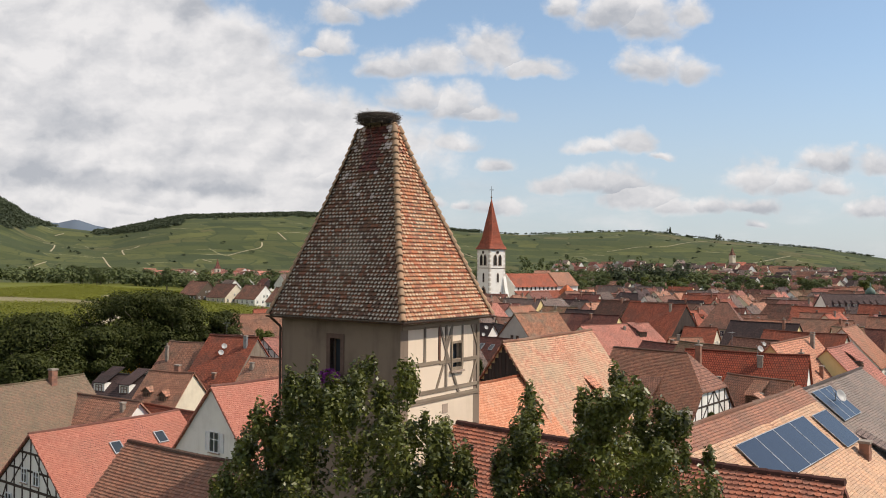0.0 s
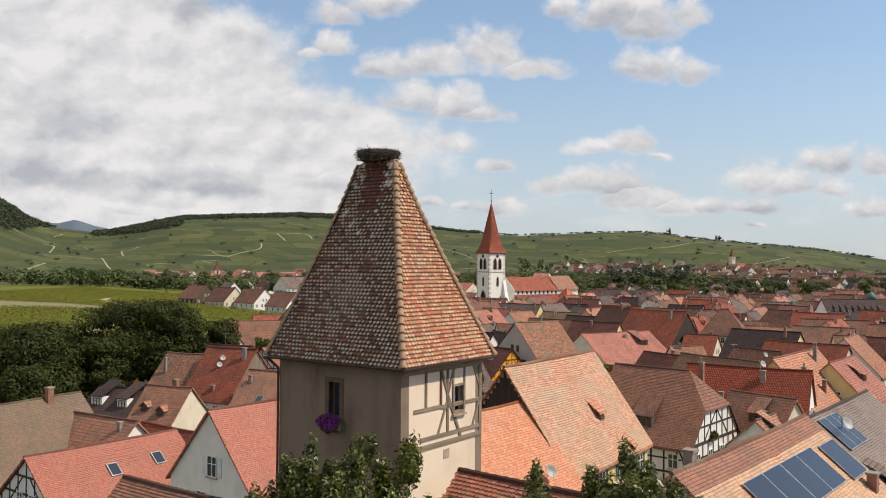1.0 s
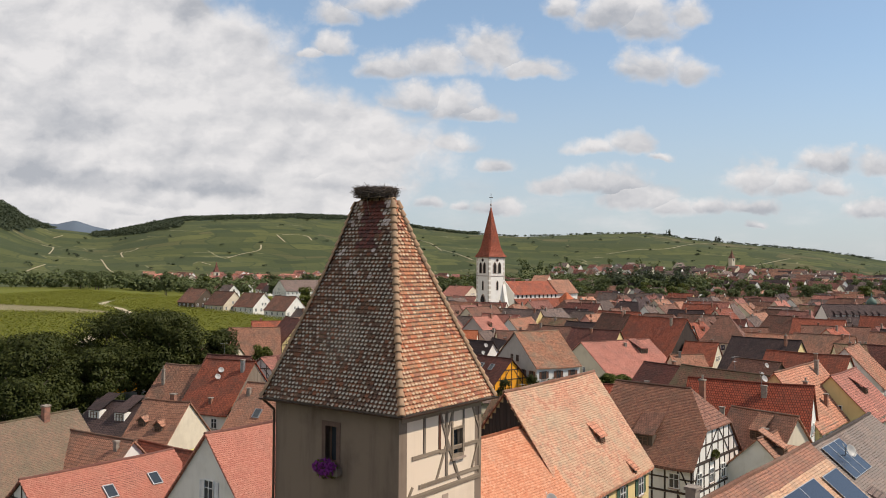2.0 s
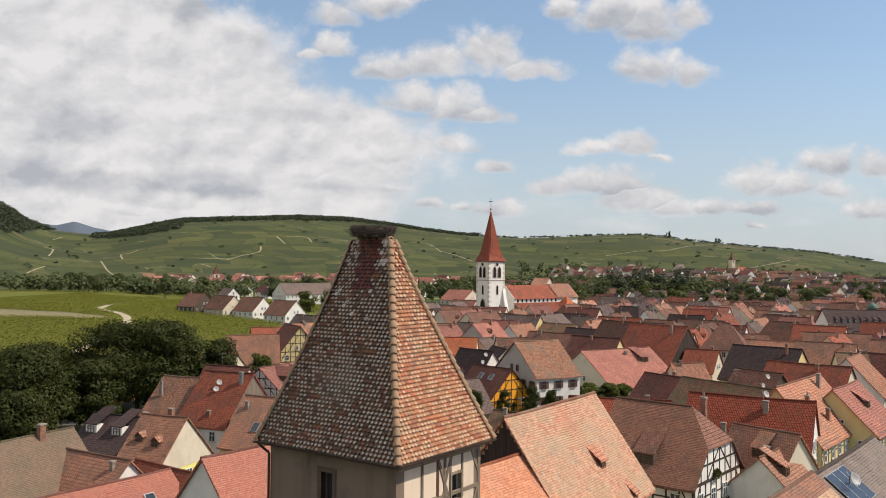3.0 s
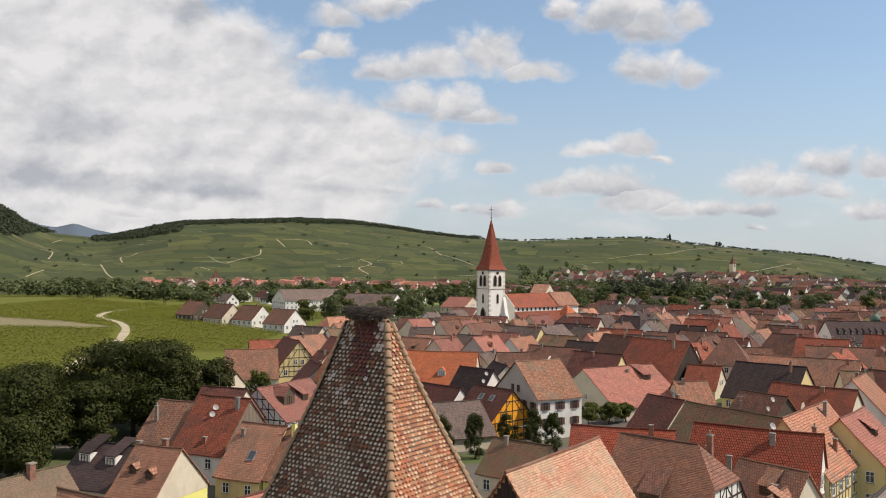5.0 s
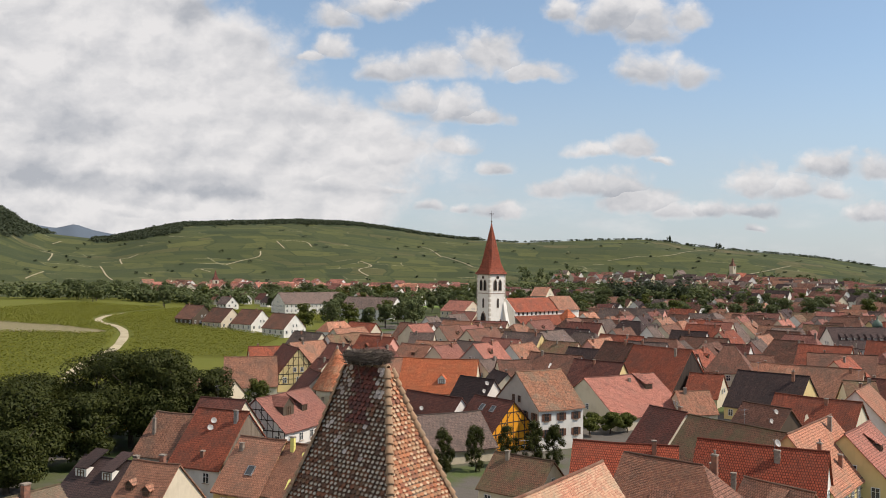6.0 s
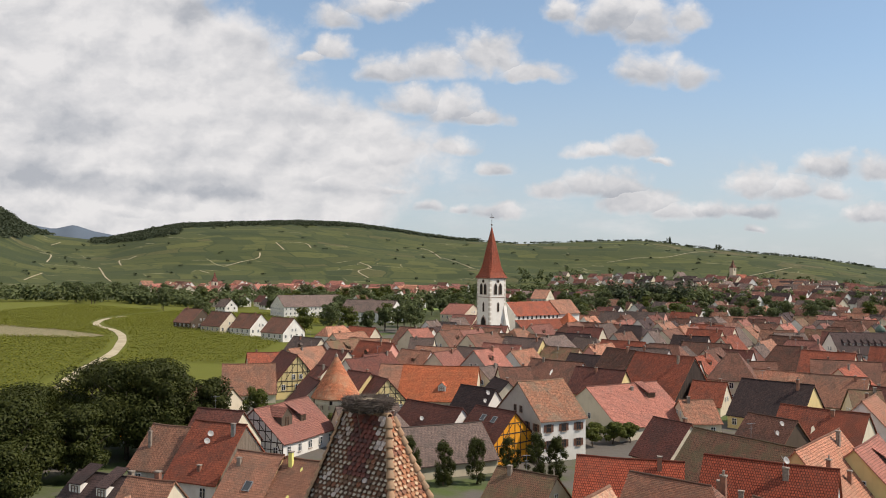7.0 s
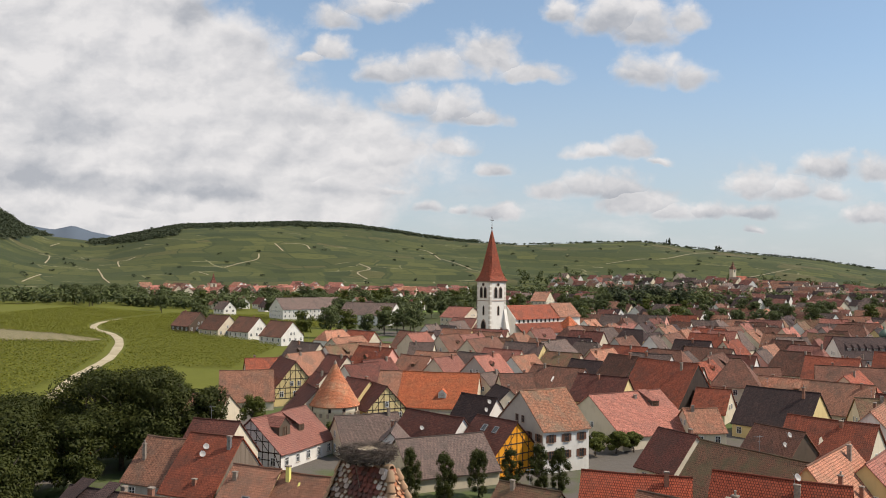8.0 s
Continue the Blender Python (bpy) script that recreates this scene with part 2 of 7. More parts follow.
def plaster_mat(name, a, dirt, amount=0.55):
    """Lime plaster with rain streaks that run down it."""
    m, n = material(name)
    place = shifted(n)
    streak = n.noise(n.vec("MULTIPLY", place, (1.1, 1.1, 0.16)), 1.3, 5.0, 0.65)
    patch = n.noise(place, 0.45, 5.0, 0.6)
    fine = n.noise(place, 22.0, 3.0, 0.6)
    f = n.math("MULTIPLY", n.math("ADD", n.math("MULTIPLY", n.ramp(streak, 0.48, 0.75), 0.6), n.math("MULTIPLY", n.ramp(patch, 0.45, 0.7), 0.6)), amount)
    colour = n.mix(f, c4(a), c4(dirt))
    finish(n, colour, 0.9, fine, 0.25, 0.008, specular=0.25)
    return m


def leaf_mat(name, a, b, light=0.25, rough=0.6, gloss=0.15):
    m, n = material(name)
    r = n.add("ShaderNodeNewGeometry").outputs["Random Per Island"]
    broad = n.noise(shifted(n), 0.5, 4.0, 0.6)
    colour = n.mix(n.math("ADD", n.math("MULTIPLY", r, 0.6), n.math("MULTIPLY", n.ramp(broad, 0.35, 0.65), 0.4)), c4(a), c4(b))
    finish(n, colour, rough, specular=gloss, leaf=light)
    return m


def island_tiles(name, tones, stain, amount=0.5, spot=None, spotted=0.4, grain=6.5, cutoff=0.52, crust=None, share=0.0):
    """Single tiles, each with a tone of its own, lichen and weather over them."""
    tones = [[v * k for v, k in zip(c, (1.1, 0.97, 0.93))] for c in tones]
    m, n = material(name)
    geo = n.add("ShaderNodeNewGeometry").outputs["Random Per Island"]
    info = n.add("ShaderNodeObjectInfo").outputs["Random"]
    r = n.math("FRACT", n.math("ADD", geo, n.math("MULTIPLY", info, 7.31)))
    ramp = n.add("ShaderNodeValToRGB")
    ramp.color_ramp.interpolation = "CONSTANT"
    while len(ramp.color_ramp.elements) < len(tones):
        ramp.color_ramp.elements.new(0.5)
    for i, (e, t) in enumerate(zip(ramp.color_ramp.elements, tones)):
        e.position, e.color = i / len(tones), c4(t)
    n.put(ramp.inputs[0], r)
    world_place = n.add("ShaderNodeNewGeometry").outputs["Position"]
    broad = n.ramp(n.noise(world_place, 0.55, 5.0, 0.65), 0.40, 0.66)
    fine = n.noise(world_place, 14.0, 4.0, 0.65)
    own = n.math("MULTIPLY", n.math("SUBTRACT", n.math("FRACT", n.math("MULTIPLY", r, 13.7)), 0.5), 0.12)
    spots = n.math("MULTIPLY", n.ramp(n.math("ADD", n.noise(world_place, grain, 4.0, 0.6), own), cutoff, cutoff + 0.07), n.ramp(n.noise(world_place, 0.8, 3.0, 0.6), 0.15, 0.45))
    colour = n.mix(n.math("MULTIPLY", broad, amount), ramp.outputs[0], c4(stain))
    colour = n.mix(n.math("MULTIPLY", spots, spotted), colour, c4(spot or [min(1, v * 1.9) for v in stain]))
    if crust:
        # lichen that grows on the bare middle of single tiles
        uv = n.add("ShaderNodeSeparateXYZ")
        n.put(uv.inputs[0], coords(n, "UV"))
        du, dv = n.math("DIVIDE", uv.outputs[0], 0.80), n.math("DIVIDE", n.math("SUBTRACT", uv.outputs[1], 0.66), 0.36)
        e = n.math("SQRT", n.math("ADD", n.math("MULTIPLY", du, du), n.math("MULTIPLY", dv, dv)))
        e = n.math("ADD", e, n.math("MULTIPLY", n.math("SUBTRACT", n.noise(world_place, 22.0, 3.0, 0.6), 0.5), 1.5))
        chance = n.math("ADD", n.math("FRACT", n.math("MULTIPLY", r, 29.3)), n.math("MULTIPLY", n.math("SUBTRACT", n.noise(world_place, 0.7, 4.0, 0.65), 0.5), 1.7))
        grown = n.math("MULTIPLY", n.ramp(e, 1.15, 0.65), n.ramp(chance, 0.95 - share, 1.15 - share))
        colour = n.mix(grown, colour, n.mix(n.math("FRACT", n.math("MULTIPLY", r, 51.7)), c4(crust[0]), c4(crust[1])))
    tone = n.math("ADD", 0.70, n.math("MULTIPLY", fine, 0.60))
    grey = n.add("ShaderNodeCombineColor")
    for s in grey.inputs:
        n.put(s, tone)
    colour = n.mix(1.0, colour, grey.outputs[0], "MULTIPLY")
    finish(n, colour, 0.72, fine, 0.35, 0.01, specular=0.35)
    return m

PLASTER = {
    "cream": plaster_mat("cream_plaster", (0.62, 0.55, 0.42), (0.40, 0.34, 0.25)),
    "white": plaster_mat("white_plaster", (0.72, 0.70, 0.65), (0.48, 0.45, 0.40)),
    "church": plaster_mat("church_plaster", (0.80, 0.77, 0.70), (0.58, 0.54, 0.47), 0.4),
    "grey": plaster_mat("grey_plaster", (0.42, 0.40, 0.36), (0.28, 0.26, 0.23)),
    "yellow": plaster_mat("yellow_plaster", (0.66, 0.53, 0.26), (0.5, 0.4, 0.2), 0.5),
    "lemon": plaster_mat("lemon_plaster", (0.74, 0.70, 0.22), (0.58, 0.52, 0.2), 0.4),
    "ochre": plaster_mat("ochre_plaster", (0.78, 0.33, 0.02), (0.6, 0.25, 0.03), 0.4),
    "pink": plaster_mat("pink_plaster", (0.68, 0.35, 0.28), (0.5, 0.27, 0.22), 0.4),
    "blue": plaster_mat("blue_plaster", (0.42, 0.52, 0.62), (0.34, 0.42, 0.5), 0.4),
    "brown": plaster_mat("weathered_boarding", (0.10, 0.075, 0.055), (0.06, 0.045, 0.035)),
}
# dirty tower plaster, darkened further: the front's shade is in its colour
TOWER_WALL = plaster_mat("shaded_tower_plaster", (0.215, 0.162, 0.12), (0.11, 0.08, 0.06), 0.9)
# lighter copy for the sunlit timbered side
TOWER_LIT = plaster_mat("lit_tower_plaster", (0.70, 0.575, 0.44), (0.50, 0.40, 0.29), 0.55)
TILE = {
    "brown": tile_mat("brown_tiles", (0.185, 0.11, 0.078), (0.13, 0.078, 0.058), (0.085, 0.064, 0.05), 0.6),
    "tan": tile_mat("tan_tiles", (0.33, 0.20, 0.135), (0.25, 0.15, 0.10), (0.16, 0.12, 0.09), 0.6),
    "salmon": tile_mat("salmon_tiles", (0.41, 0.235, 0.155), (0.34, 0.185, 0.12), (0.25, 0.17, 0.115), 0.65),
    "pink": tile_mat("pink_tiles", (0.345, 0.175, 0.135), (0.30, 0.15, 0.115), (0.24, 0.125, 0.10), 0.5),
    "red": tile_mat("red_tiles", (0.29, 0.105, 0.06), (0.225, 0.08, 0.05), (0.13, 0.065, 0.048), 0.6),
    "orange": tile_mat("orange_tiles", (0.52, 0.19, 0.085), (0.46, 0.16, 0.075), (0.30, 0.15, 0.08), 0.35),
    "maroon": tile_mat("maroon_tiles", (0.155, 0.072, 0.056), (0.12, 0.058, 0.047), (0.08, 0.05, 0.042), 0.5),
    "black": tile_mat("dark_slate_tiles", (0.05, 0.042, 0.042), (0.065, 0.05, 0.048), (0.035, 0.03, 0.03), 0.5),
    "grey": tile_mat("grey_tiles", (0.15, 0.135, 0.12), (0.12, 0.105, 0.095), (0.085, 0.075, 0.065), 0.55),
    "lattice": tile_mat("two_tone_red_tiles", (0.31, 0.085, 0.045), (0.25, 0.07, 0.04), (0.17, 0.07, 0.045), 0.4, 0.26, 0.34, 0.05),
    "mixed": tile_mat("mixed_old_tiles", (0.37, 0.20, 0.12), (0.31, 0.20, 0.13), (0.25, 0.20, 0.14), 0.8, 0.24, 0.33, 0.03, 0.9),
    "rose": tile_mat("dusty_rose_tiles", (0.23, 0.125, 0.10), (0.20, 0.105, 0.085), (0.19, 0.105, 0.085), 0.4),
    "moss": tile_mat("mossy_brown_tiles", (0.16, 0.12, 0.08), (0.2, 0.12, 0.08), (0.14, 0.13, 0.07), 0.7),
    "spire": tile_mat("spire_tiles", (0.30, 0.10, 0.06), (0.25, 0.085, 0.05), (0.18, 0.08, 0.055), 0.45),
}
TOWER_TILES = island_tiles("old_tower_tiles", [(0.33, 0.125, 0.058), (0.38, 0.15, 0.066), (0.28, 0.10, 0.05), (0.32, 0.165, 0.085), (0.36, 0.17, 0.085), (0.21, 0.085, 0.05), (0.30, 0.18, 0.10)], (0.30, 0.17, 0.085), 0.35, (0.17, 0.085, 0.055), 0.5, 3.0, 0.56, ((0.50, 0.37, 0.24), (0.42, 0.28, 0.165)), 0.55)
FRONT_TILES = island_tiles("red_brown_front_tiles", [(0.38, 0.145, 0.085), (0.34, 0.125, 0.075), (0.43, 0.165, 0.095), (0.30, 0.125, 0.082)], (0.25, 0.125, 0.085), 0.5)
BIG_TILES = island_tiles("salmon_roof_tiles", [(0.47, 0.275, 0.175), (0.43, 0.235, 0.15), (0.47, 0.315, 0.205), (0.38, 0.20, 0.13), (0.50, 0.345, 0.23)], (0.40, 0.31, 0.20), 0.65, (0.24, 0.18, 0.13), 0.45, 2.2, 0.58)
SOLAR_TILES = island_tiles("buff_roof_tiles", [(0.50, 0.33, 0.20), (0.44, 0.28, 0.17), (0.55, 0.36, 0.22), (0.40, 0.26, 0.17)], (0.30, 0.22, 0.15), 0.5)
OAK = plain_mat("weathered_oak", (0.13, 0.10, 0.075), (0.21, 0.17, 0.13), 1.2, 30.0, 0.85)
GREY_OAK = plain_mat("silver_oak", (0.26, 0.205, 0.145), (0.16, 0.12, 0.085), 1.5, 26.0, 0.85)
DARK_OAK = plain_mat("dark_timber", (0.035, 0.025, 0.02), (0.06, 0.042, 0.033), 1.2, 30.0, 0.8)
RED_OAK = plain_mat("red_brown_timber", (0.13, 0.055, 0.03), (0.09, 0.04, 0.025), 1.2, 30.0, 0.8)
BARK = plain_mat("bark", (0.10, 0.08, 0.06), (0.055, 0.045, 0.035), 2.0, 14.0, 0.95, 0.8, 0.04)
STICKS = plain_mat("dry_sticks", (0.135, 0.105, 0.085), (0.06, 0.048, 0.039), 2.5, 20.0, 0.95)
LINING = plain_mat("nest_lining", (0.38, 0.32, 0.23), (0.20, 0.16, 0.11), 3.0, 22.0, 0.95, 0.8, 0.03)
PALE_STONE = plain_mat("pale_sandstone", (0.62, 0.56, 0.47), (0.52, 0.46, 0.38), 1.5, 20.0, 0.9)
BROWN_STONE = plain_mat("brown_sandstone", (0.15, 0.092, 0.07), (0.10, 0.065, 0.05), 1.5, 20.0, 0.9)
STONE = plain_mat("sandstone", (0.38, 0.29, 0.22), (0.26, 0.20, 0.16), 1.5, 20.0, 0.9)
FRAME_WHITE = plain_mat("white_window_paint", (0.74, 0.74, 0.72), (0.64, 0.64, 0.62), 2.0, 20.0, 0.5)
FRAME_BROWN = plain_mat("brown_window_paint", (0.16, 0.09, 0.055), (0.11, 0.065, 0.04), 2.0, 20.0, 0.6)
SHUTTER_GREEN = plain_mat("green_shutter_paint", (0.07, 0.13, 0.09), (0.05, 0.1, 0.07), 2.0, 20.0, 0.6)
SHUTTER_BROWN = plain_mat("brown_shutter_paint", (0.17, 0.08, 0.05), (0.12, 0.06, 0.04), 2.0, 20.0, 0.6)
SHUTTER_WHITE = plain_mat("pale_shutter_paint", (0.66, 0.66, 0.66), (0.55, 0.56, 0.57), 2.0, 20.0, 0.6)
BRICK = plain_mat("chimney_brick", (0.30, 0.145, 0.095), (0.18, 0.10, 0.075), 2.2, 12.0, 0.9, 0.6, 0.02)
CEMENT = plain_mat("chimney_cement", (0.29, 0.245, 0.20), (0.18, 0.15, 0.125), 2.0, 12.0, 0.9)
ZINC = plain_mat("zinc", (0.36, 0.37, 0.38), (0.24, 0.25, 0.26), 2.0, 16.0, 0.45, metal=0.7)
COPPER = plain_mat("brown_gutter_copper", (0.10, 0.06, 0.04), (0.07, 0.05, 0.04), 2.0, 16.0, 0.5, metal=0.5)
VERDIGRIS = plain_mat("verdigris_copper", (0.11, 0.17, 0.13), (0.07, 0.11, 0.09), 2.0, 16.0, 0.6)
DISH = plain_mat("dish_paint", (0.40, 0.39, 0.37), (0.32, 0.31, 0.30), 2.0, 16.0, 0.5)
ASPHALT = plain_mat("street_paving", (0.13, 0.115, 0.10), (0.09, 0.083, 0.075), 0.3, 6.0, 0.9)
PATH = plain_mat("pale_gravel", (0.42, 0.36, 0.245), (0.32, 0.275, 0.18), 0.2, 3.0, 0.95)


def soil_mat():
    m, n = material("striped_soil")
    place = n.add("ShaderNodeNewGeometry").outputs["Position"]
    w = n.add("ShaderNodeTexWave")
    row = n.add("ShaderNodeCombineXYZ")
    n.put(row.inputs[0], n.vec("DOT_PRODUCT", place, (0.92, -0.39, 0.0), out=1))
    n.put(w.inputs["Vector"], row.outputs[0])
    w.inputs["Scale"].default_value, w.inputs["Distortion"].default_value, w.inputs["Detail"].default_value = 0.085, 0.5, 3.0
    w.bands_direction = "X"
    colour = n.mix(n.ramp(w.outputs["Fac"], 0.55, 0.9), (0.25, 0.21, 0.125, 1), (0.09, 0.10, 0.035, 1))
    colour = n.mix(n.math("MULTIPLY", n.noise(place, 0.25, 4.0), 0.35), colour, (0.22, 0.185, 0.11, 1))
    finish(n, colour, 0.95, n.noise(place, 3.0, 3.0), 0.5, 0.1, specular=0.1)
    return m


FALLOW = soil_mat()
TRACK = plain_mat("hill_track_gravel", (0.36, 0.31, 0.20), (0.28, 0.245, 0.16), 0.2, 3.0, 0.95)
LAWN = plain_mat("lawn", (0.16, 0.23, 0.045), (0.12, 0.18, 0.04), 0.1, 2.0, 0.95)
LEAF_NEAR = leaf_mat("lime_leaves", (0.026, 0.034, 0.008), (0.16, 0.17, 0.028), 0.22, 0.40, 0.45)
LEAF_DARK = leaf_mat("dark_leaves", (0.028, 0.036, 0.009), (0.062, 0.070, 0.015), 0.22)
LEAF_MID = leaf_mat("green_leaves", (0.05, 0.064, 0.013), (0.125, 0.138, 0.028), 0.28)
# far and hill leaves: paler, flatter tones with distance haze mixed in
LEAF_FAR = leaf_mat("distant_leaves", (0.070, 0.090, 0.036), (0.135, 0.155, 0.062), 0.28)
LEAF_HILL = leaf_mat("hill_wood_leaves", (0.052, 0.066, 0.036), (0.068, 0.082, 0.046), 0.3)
VINE = leaf_mat("vine_leaves", (0.13, 0.142, 0.020), (0.205, 0.208, 0.030), 0.3, 0.7)
FLOWER = leaf_mat("purple_petals", (0.16, 0.02, 0.16), (0.30, 0.06, 0.30), 0.25)
RED_FLOWER = leaf_mat("red_petals", (0.4, 0.03, 0.03), (0.55, 0.08, 0.06), 0.25)


def glass_mat(name, colour, rough):
    m, n = material(name)
    finish(n, n.mix(n.noise(shifted(n), 0.9, 2.0), c4(colour), c4([v * 1.7 for v in colour])), rough, specular=0.6)
    return m


PANE = glass_mat("window_glass", (0.025, 0.03, 0.035), 0.06)
DARK = plain_mat("dark_opening", (0.012, 0.010, 0.009), (0.02, 0.016, 0.013), 2.0, 12.0, 0.9)


def solar_mat():
    m, n = material("solar_cells")
    uv = coords(n, "UV")
    k = n.add("ShaderNodeTexBrick")
    k.offset = 0.0
    n.put(k.inputs["Vector"], uv)
    k.inputs["Color1"].default_value, k.inputs["Color2"].default_value = (0.016, 0.021, 0.036, 1), (0.019, 0.025, 0.042, 1)
    k.inputs["Mortar"].default_value = (0.035, 0.042, 0.06, 1)
    k.inputs["Scale"].default_value, k.inputs["Mortar Size"].default_value = 1.0, 0.006
    k.inputs["Brick Width"].default_value, k.inputs["Row Height"].default_value = 0.16, 0.16
    finish(n, k.outputs["Color"], 0.22, specular=0.5)
    return m


SOLAR = solar_mat()

# ---- mesh helpers ----


def mesh(name, verts, faces, mat, uv=None, mats=None, index=None, smooth=False):
    """A mesh from points and faces; uv: one pair a corner, in metres."""
    me = bpy.data.meshes.new(name)
    me.from_pydata([tuple(v) for v in verts], [], faces)
    for m in (mats or [mat]):
        me.materials.append(m)
    if uv is not None:
        layer = me.uv_layers.new(name="UVMap")
        layer.data.foreach_set("uv", np.asarray(uv, dtype=np.float32).ravel())
    if index is not None:
        me.polygons.foreach_set("material_index", index)
    if smooth:
        me.polygons.foreach_set("use_smooth", [True] * len(me.polygons))
    me.update()
    return me


def quads(name, corners, mat):
    """Many loose four-cornered leaves at once: an array (n, 4, 3)."""
    c = np.asarray(corners, dtype=np.float32)
    n = len(c)
    me = bpy.data.meshes.new(name)
    me.vertices.add(n * 4)
    me.vertices.foreach_set("co", c.reshape(-1))
    me.loops.add(n * 4)
    me.loops.foreach_set("vertex_index", np.arange(n * 4, dtype=np.int32))
    me.polygons.add(n)
    me.polygons.foreach_set("loop_start", np.arange(0, n * 4, 4, dtype=np.int32))
    me.materials.append(mat)
    me.update(calc_edges=True)
    return me


def part(name, data, parent, m=None, label=""):
    ob = new(name, data)
    ob.parent = parent
    if m is not None:
        ob.matrix_basis = m
    return tagged(ob, label=label)


def thing(name, m, label, category, group="", kind=""):
    ob = new(name)
    ob.empty_display_size = 0.2
    ob.matrix_basis = m
    return tagged(ob, label, category, group, kind)


class Pile:
    """Collects boxes, prisms and tubes into one mesh."""

    def __init__(self):
        self.v, self.f, self.i = [], [], []

    def box(self, x0, y0, z0, x1, y1, z1, m=None, k=0):
        b = len(self.v)
        p = [(x0, y0, z0), (x1, y0, z0), (x1, y1, z0), (x0, y1, z0), (x0, y0, z1), (x1, y0, z1), (x1, y1, z1), (x0, y1, z1)]
        self.v += [tuple(m @ Vector(q)) for q in p] if m else p
        for q in ((0, 3, 2, 1), (4, 5, 6, 7), (0, 1, 5, 4), (1, 2, 6, 5), (2, 3, 7, 6), (3, 0, 4, 7)):
            self.f.append(tuple(b + a for a in q))
            self.i.append(k)
        return self

    def ring(self, loops, closed=True, caps=True, k=0):
        """Skins loops of equal length one to the next."""
        b, n = len(self.v), len(loops[0])
        for lp in loops:
            self.v += [tuple(p) for p in lp]
        for r in range(len(loops) - 1):
            for j in range(n if closed else n - 1):
                a, c = b + r * n + j, b + r * n + (j + 1) % n
                self.f.append((a, c, c + n, a + n))
                self.i.append(k)
        if caps:
            self.f.append(tuple(b + j for j in reversed(range(n))))
            self.f.append(tuple(b + (len(loops) - 1) * n + j for j in range(n)))
            self.i += [k, k]
        return self

    def tube(self, a, b, r0, r1=None, sides=6, k=0):
        a, b = Vector(a), Vector(b)
        q = (b - a).to_track_quat("Z", "Y").to_matrix()
        r1 = r0 if r1 is None else r1
        lp = [[p + q @ Vector((r * math.cos(t), r * math.sin(t), 0)) for t in [2 * math.pi * j / sides for j in range(sides)]] for p, r in ((a, r0), (b, r1))]
        return self.ring(lp, k=k)

    def lathe(self, profile, sides=12, centre=(0, 0, 0), k=0):
        cx, cy, cz = centre
        lp = [[(cx + r * math.cos(2 * math.pi * j / sides), cy + r * math.sin(2 * math.pi * j / sides), cz + z) for j in range(sides)] for r, z in profile]
        return self.ring(lp, k=k)

    def make(self, name, *mats, smooth=False):
        return mesh(name, self.v, self.f, None, mats=list(mats), index=self.i, smooth=smooth)


def wobble(x, y, z, scale, amount):
    return noise.noise(Vector((x * scale, y * scale, z * scale))) * amount


MESHES = {}


def shared(key, build):
    if key not in MESHES:
        MESHES[key] = build()
    return MESHES[key]


def box_mesh(name, mat):
    """A unit beam with slightly broken edges, centred in y and z, from x 0 to 1."""
    def build():
        b = 0.42
        lp = []
        for x in (0.0, 1.0):
            lp.append([(x, y, z) for y, z in ((-0.5, -b), (-b, -0.5), (b, -0.5), (0.5, -b), (0.5, b), (b, 0.5), (-b, 0.5), (-0.5, b))])
        return Pile().ring(lp).make(name, mat)
    return shared((name, mat.name), build)


def beam(parent, mat, a, b, wide, deep, normal, name="beam"):
    """A timber from a to b in its thing's own metres, its broad side facing along normal."""
    a, b, z = Vector(a), Vector(b), Vector(normal).normalized()
    x = (b - a).normalized()
    y = z.cross(x).normalized()
    rot = Matrix((x, y, z)).transposed().to_4x4()
    return part(name, box_mesh(name, mat), parent, Matrix.Translation(a) @ rot @ Matrix.Diagonal(((b - a).length, wide, deep, 1)))


# ---- the land ----
def spline(x, xs, ys):
    return np.interp(x, xs, ys)


RIDGE_AZ = [-60, -40, -29.3, -28.3, -27.3, -26.4, -25.0, -22.5, -21.5, -20.0, -18.4, -17.1, -13.7, -9.6, -6.0, -3.5, -1.7, 1.2, 5.2, 7.7, 10.1, 13.0, 14.6, 16.6, 18.3, 21.1, 24.2, 26.5, 28.5, 40, 60]
RIDGE_EL = [3.9, 3.9, 3.75, 3.55, 2.95, 2.3, 1.75, 1.5, 1.55, 1.95, 2.35, 2.62, 2.78, 2.92, 2.80, 2.48, 2.22, 1.86, 1.62, 1.72, 1.86, 1.92, 1.80, 1.46, 1.28, 1.0, 0.72, 0.35, 0.0, -0.5, -0.5]
FAR_AZ = [-60, -30, -26.5, -24.7, -23.6, -22.5, -20.8, -17, 0, 30, 60]
FAR_EL = [2.5, 2.5, 2.49, 2.21, 2.50, 2.13, 1.80, 1.4, 0.2, 0.22, 0.2]
RIDGE_D, FAR_D = 1750.0, 3600.0


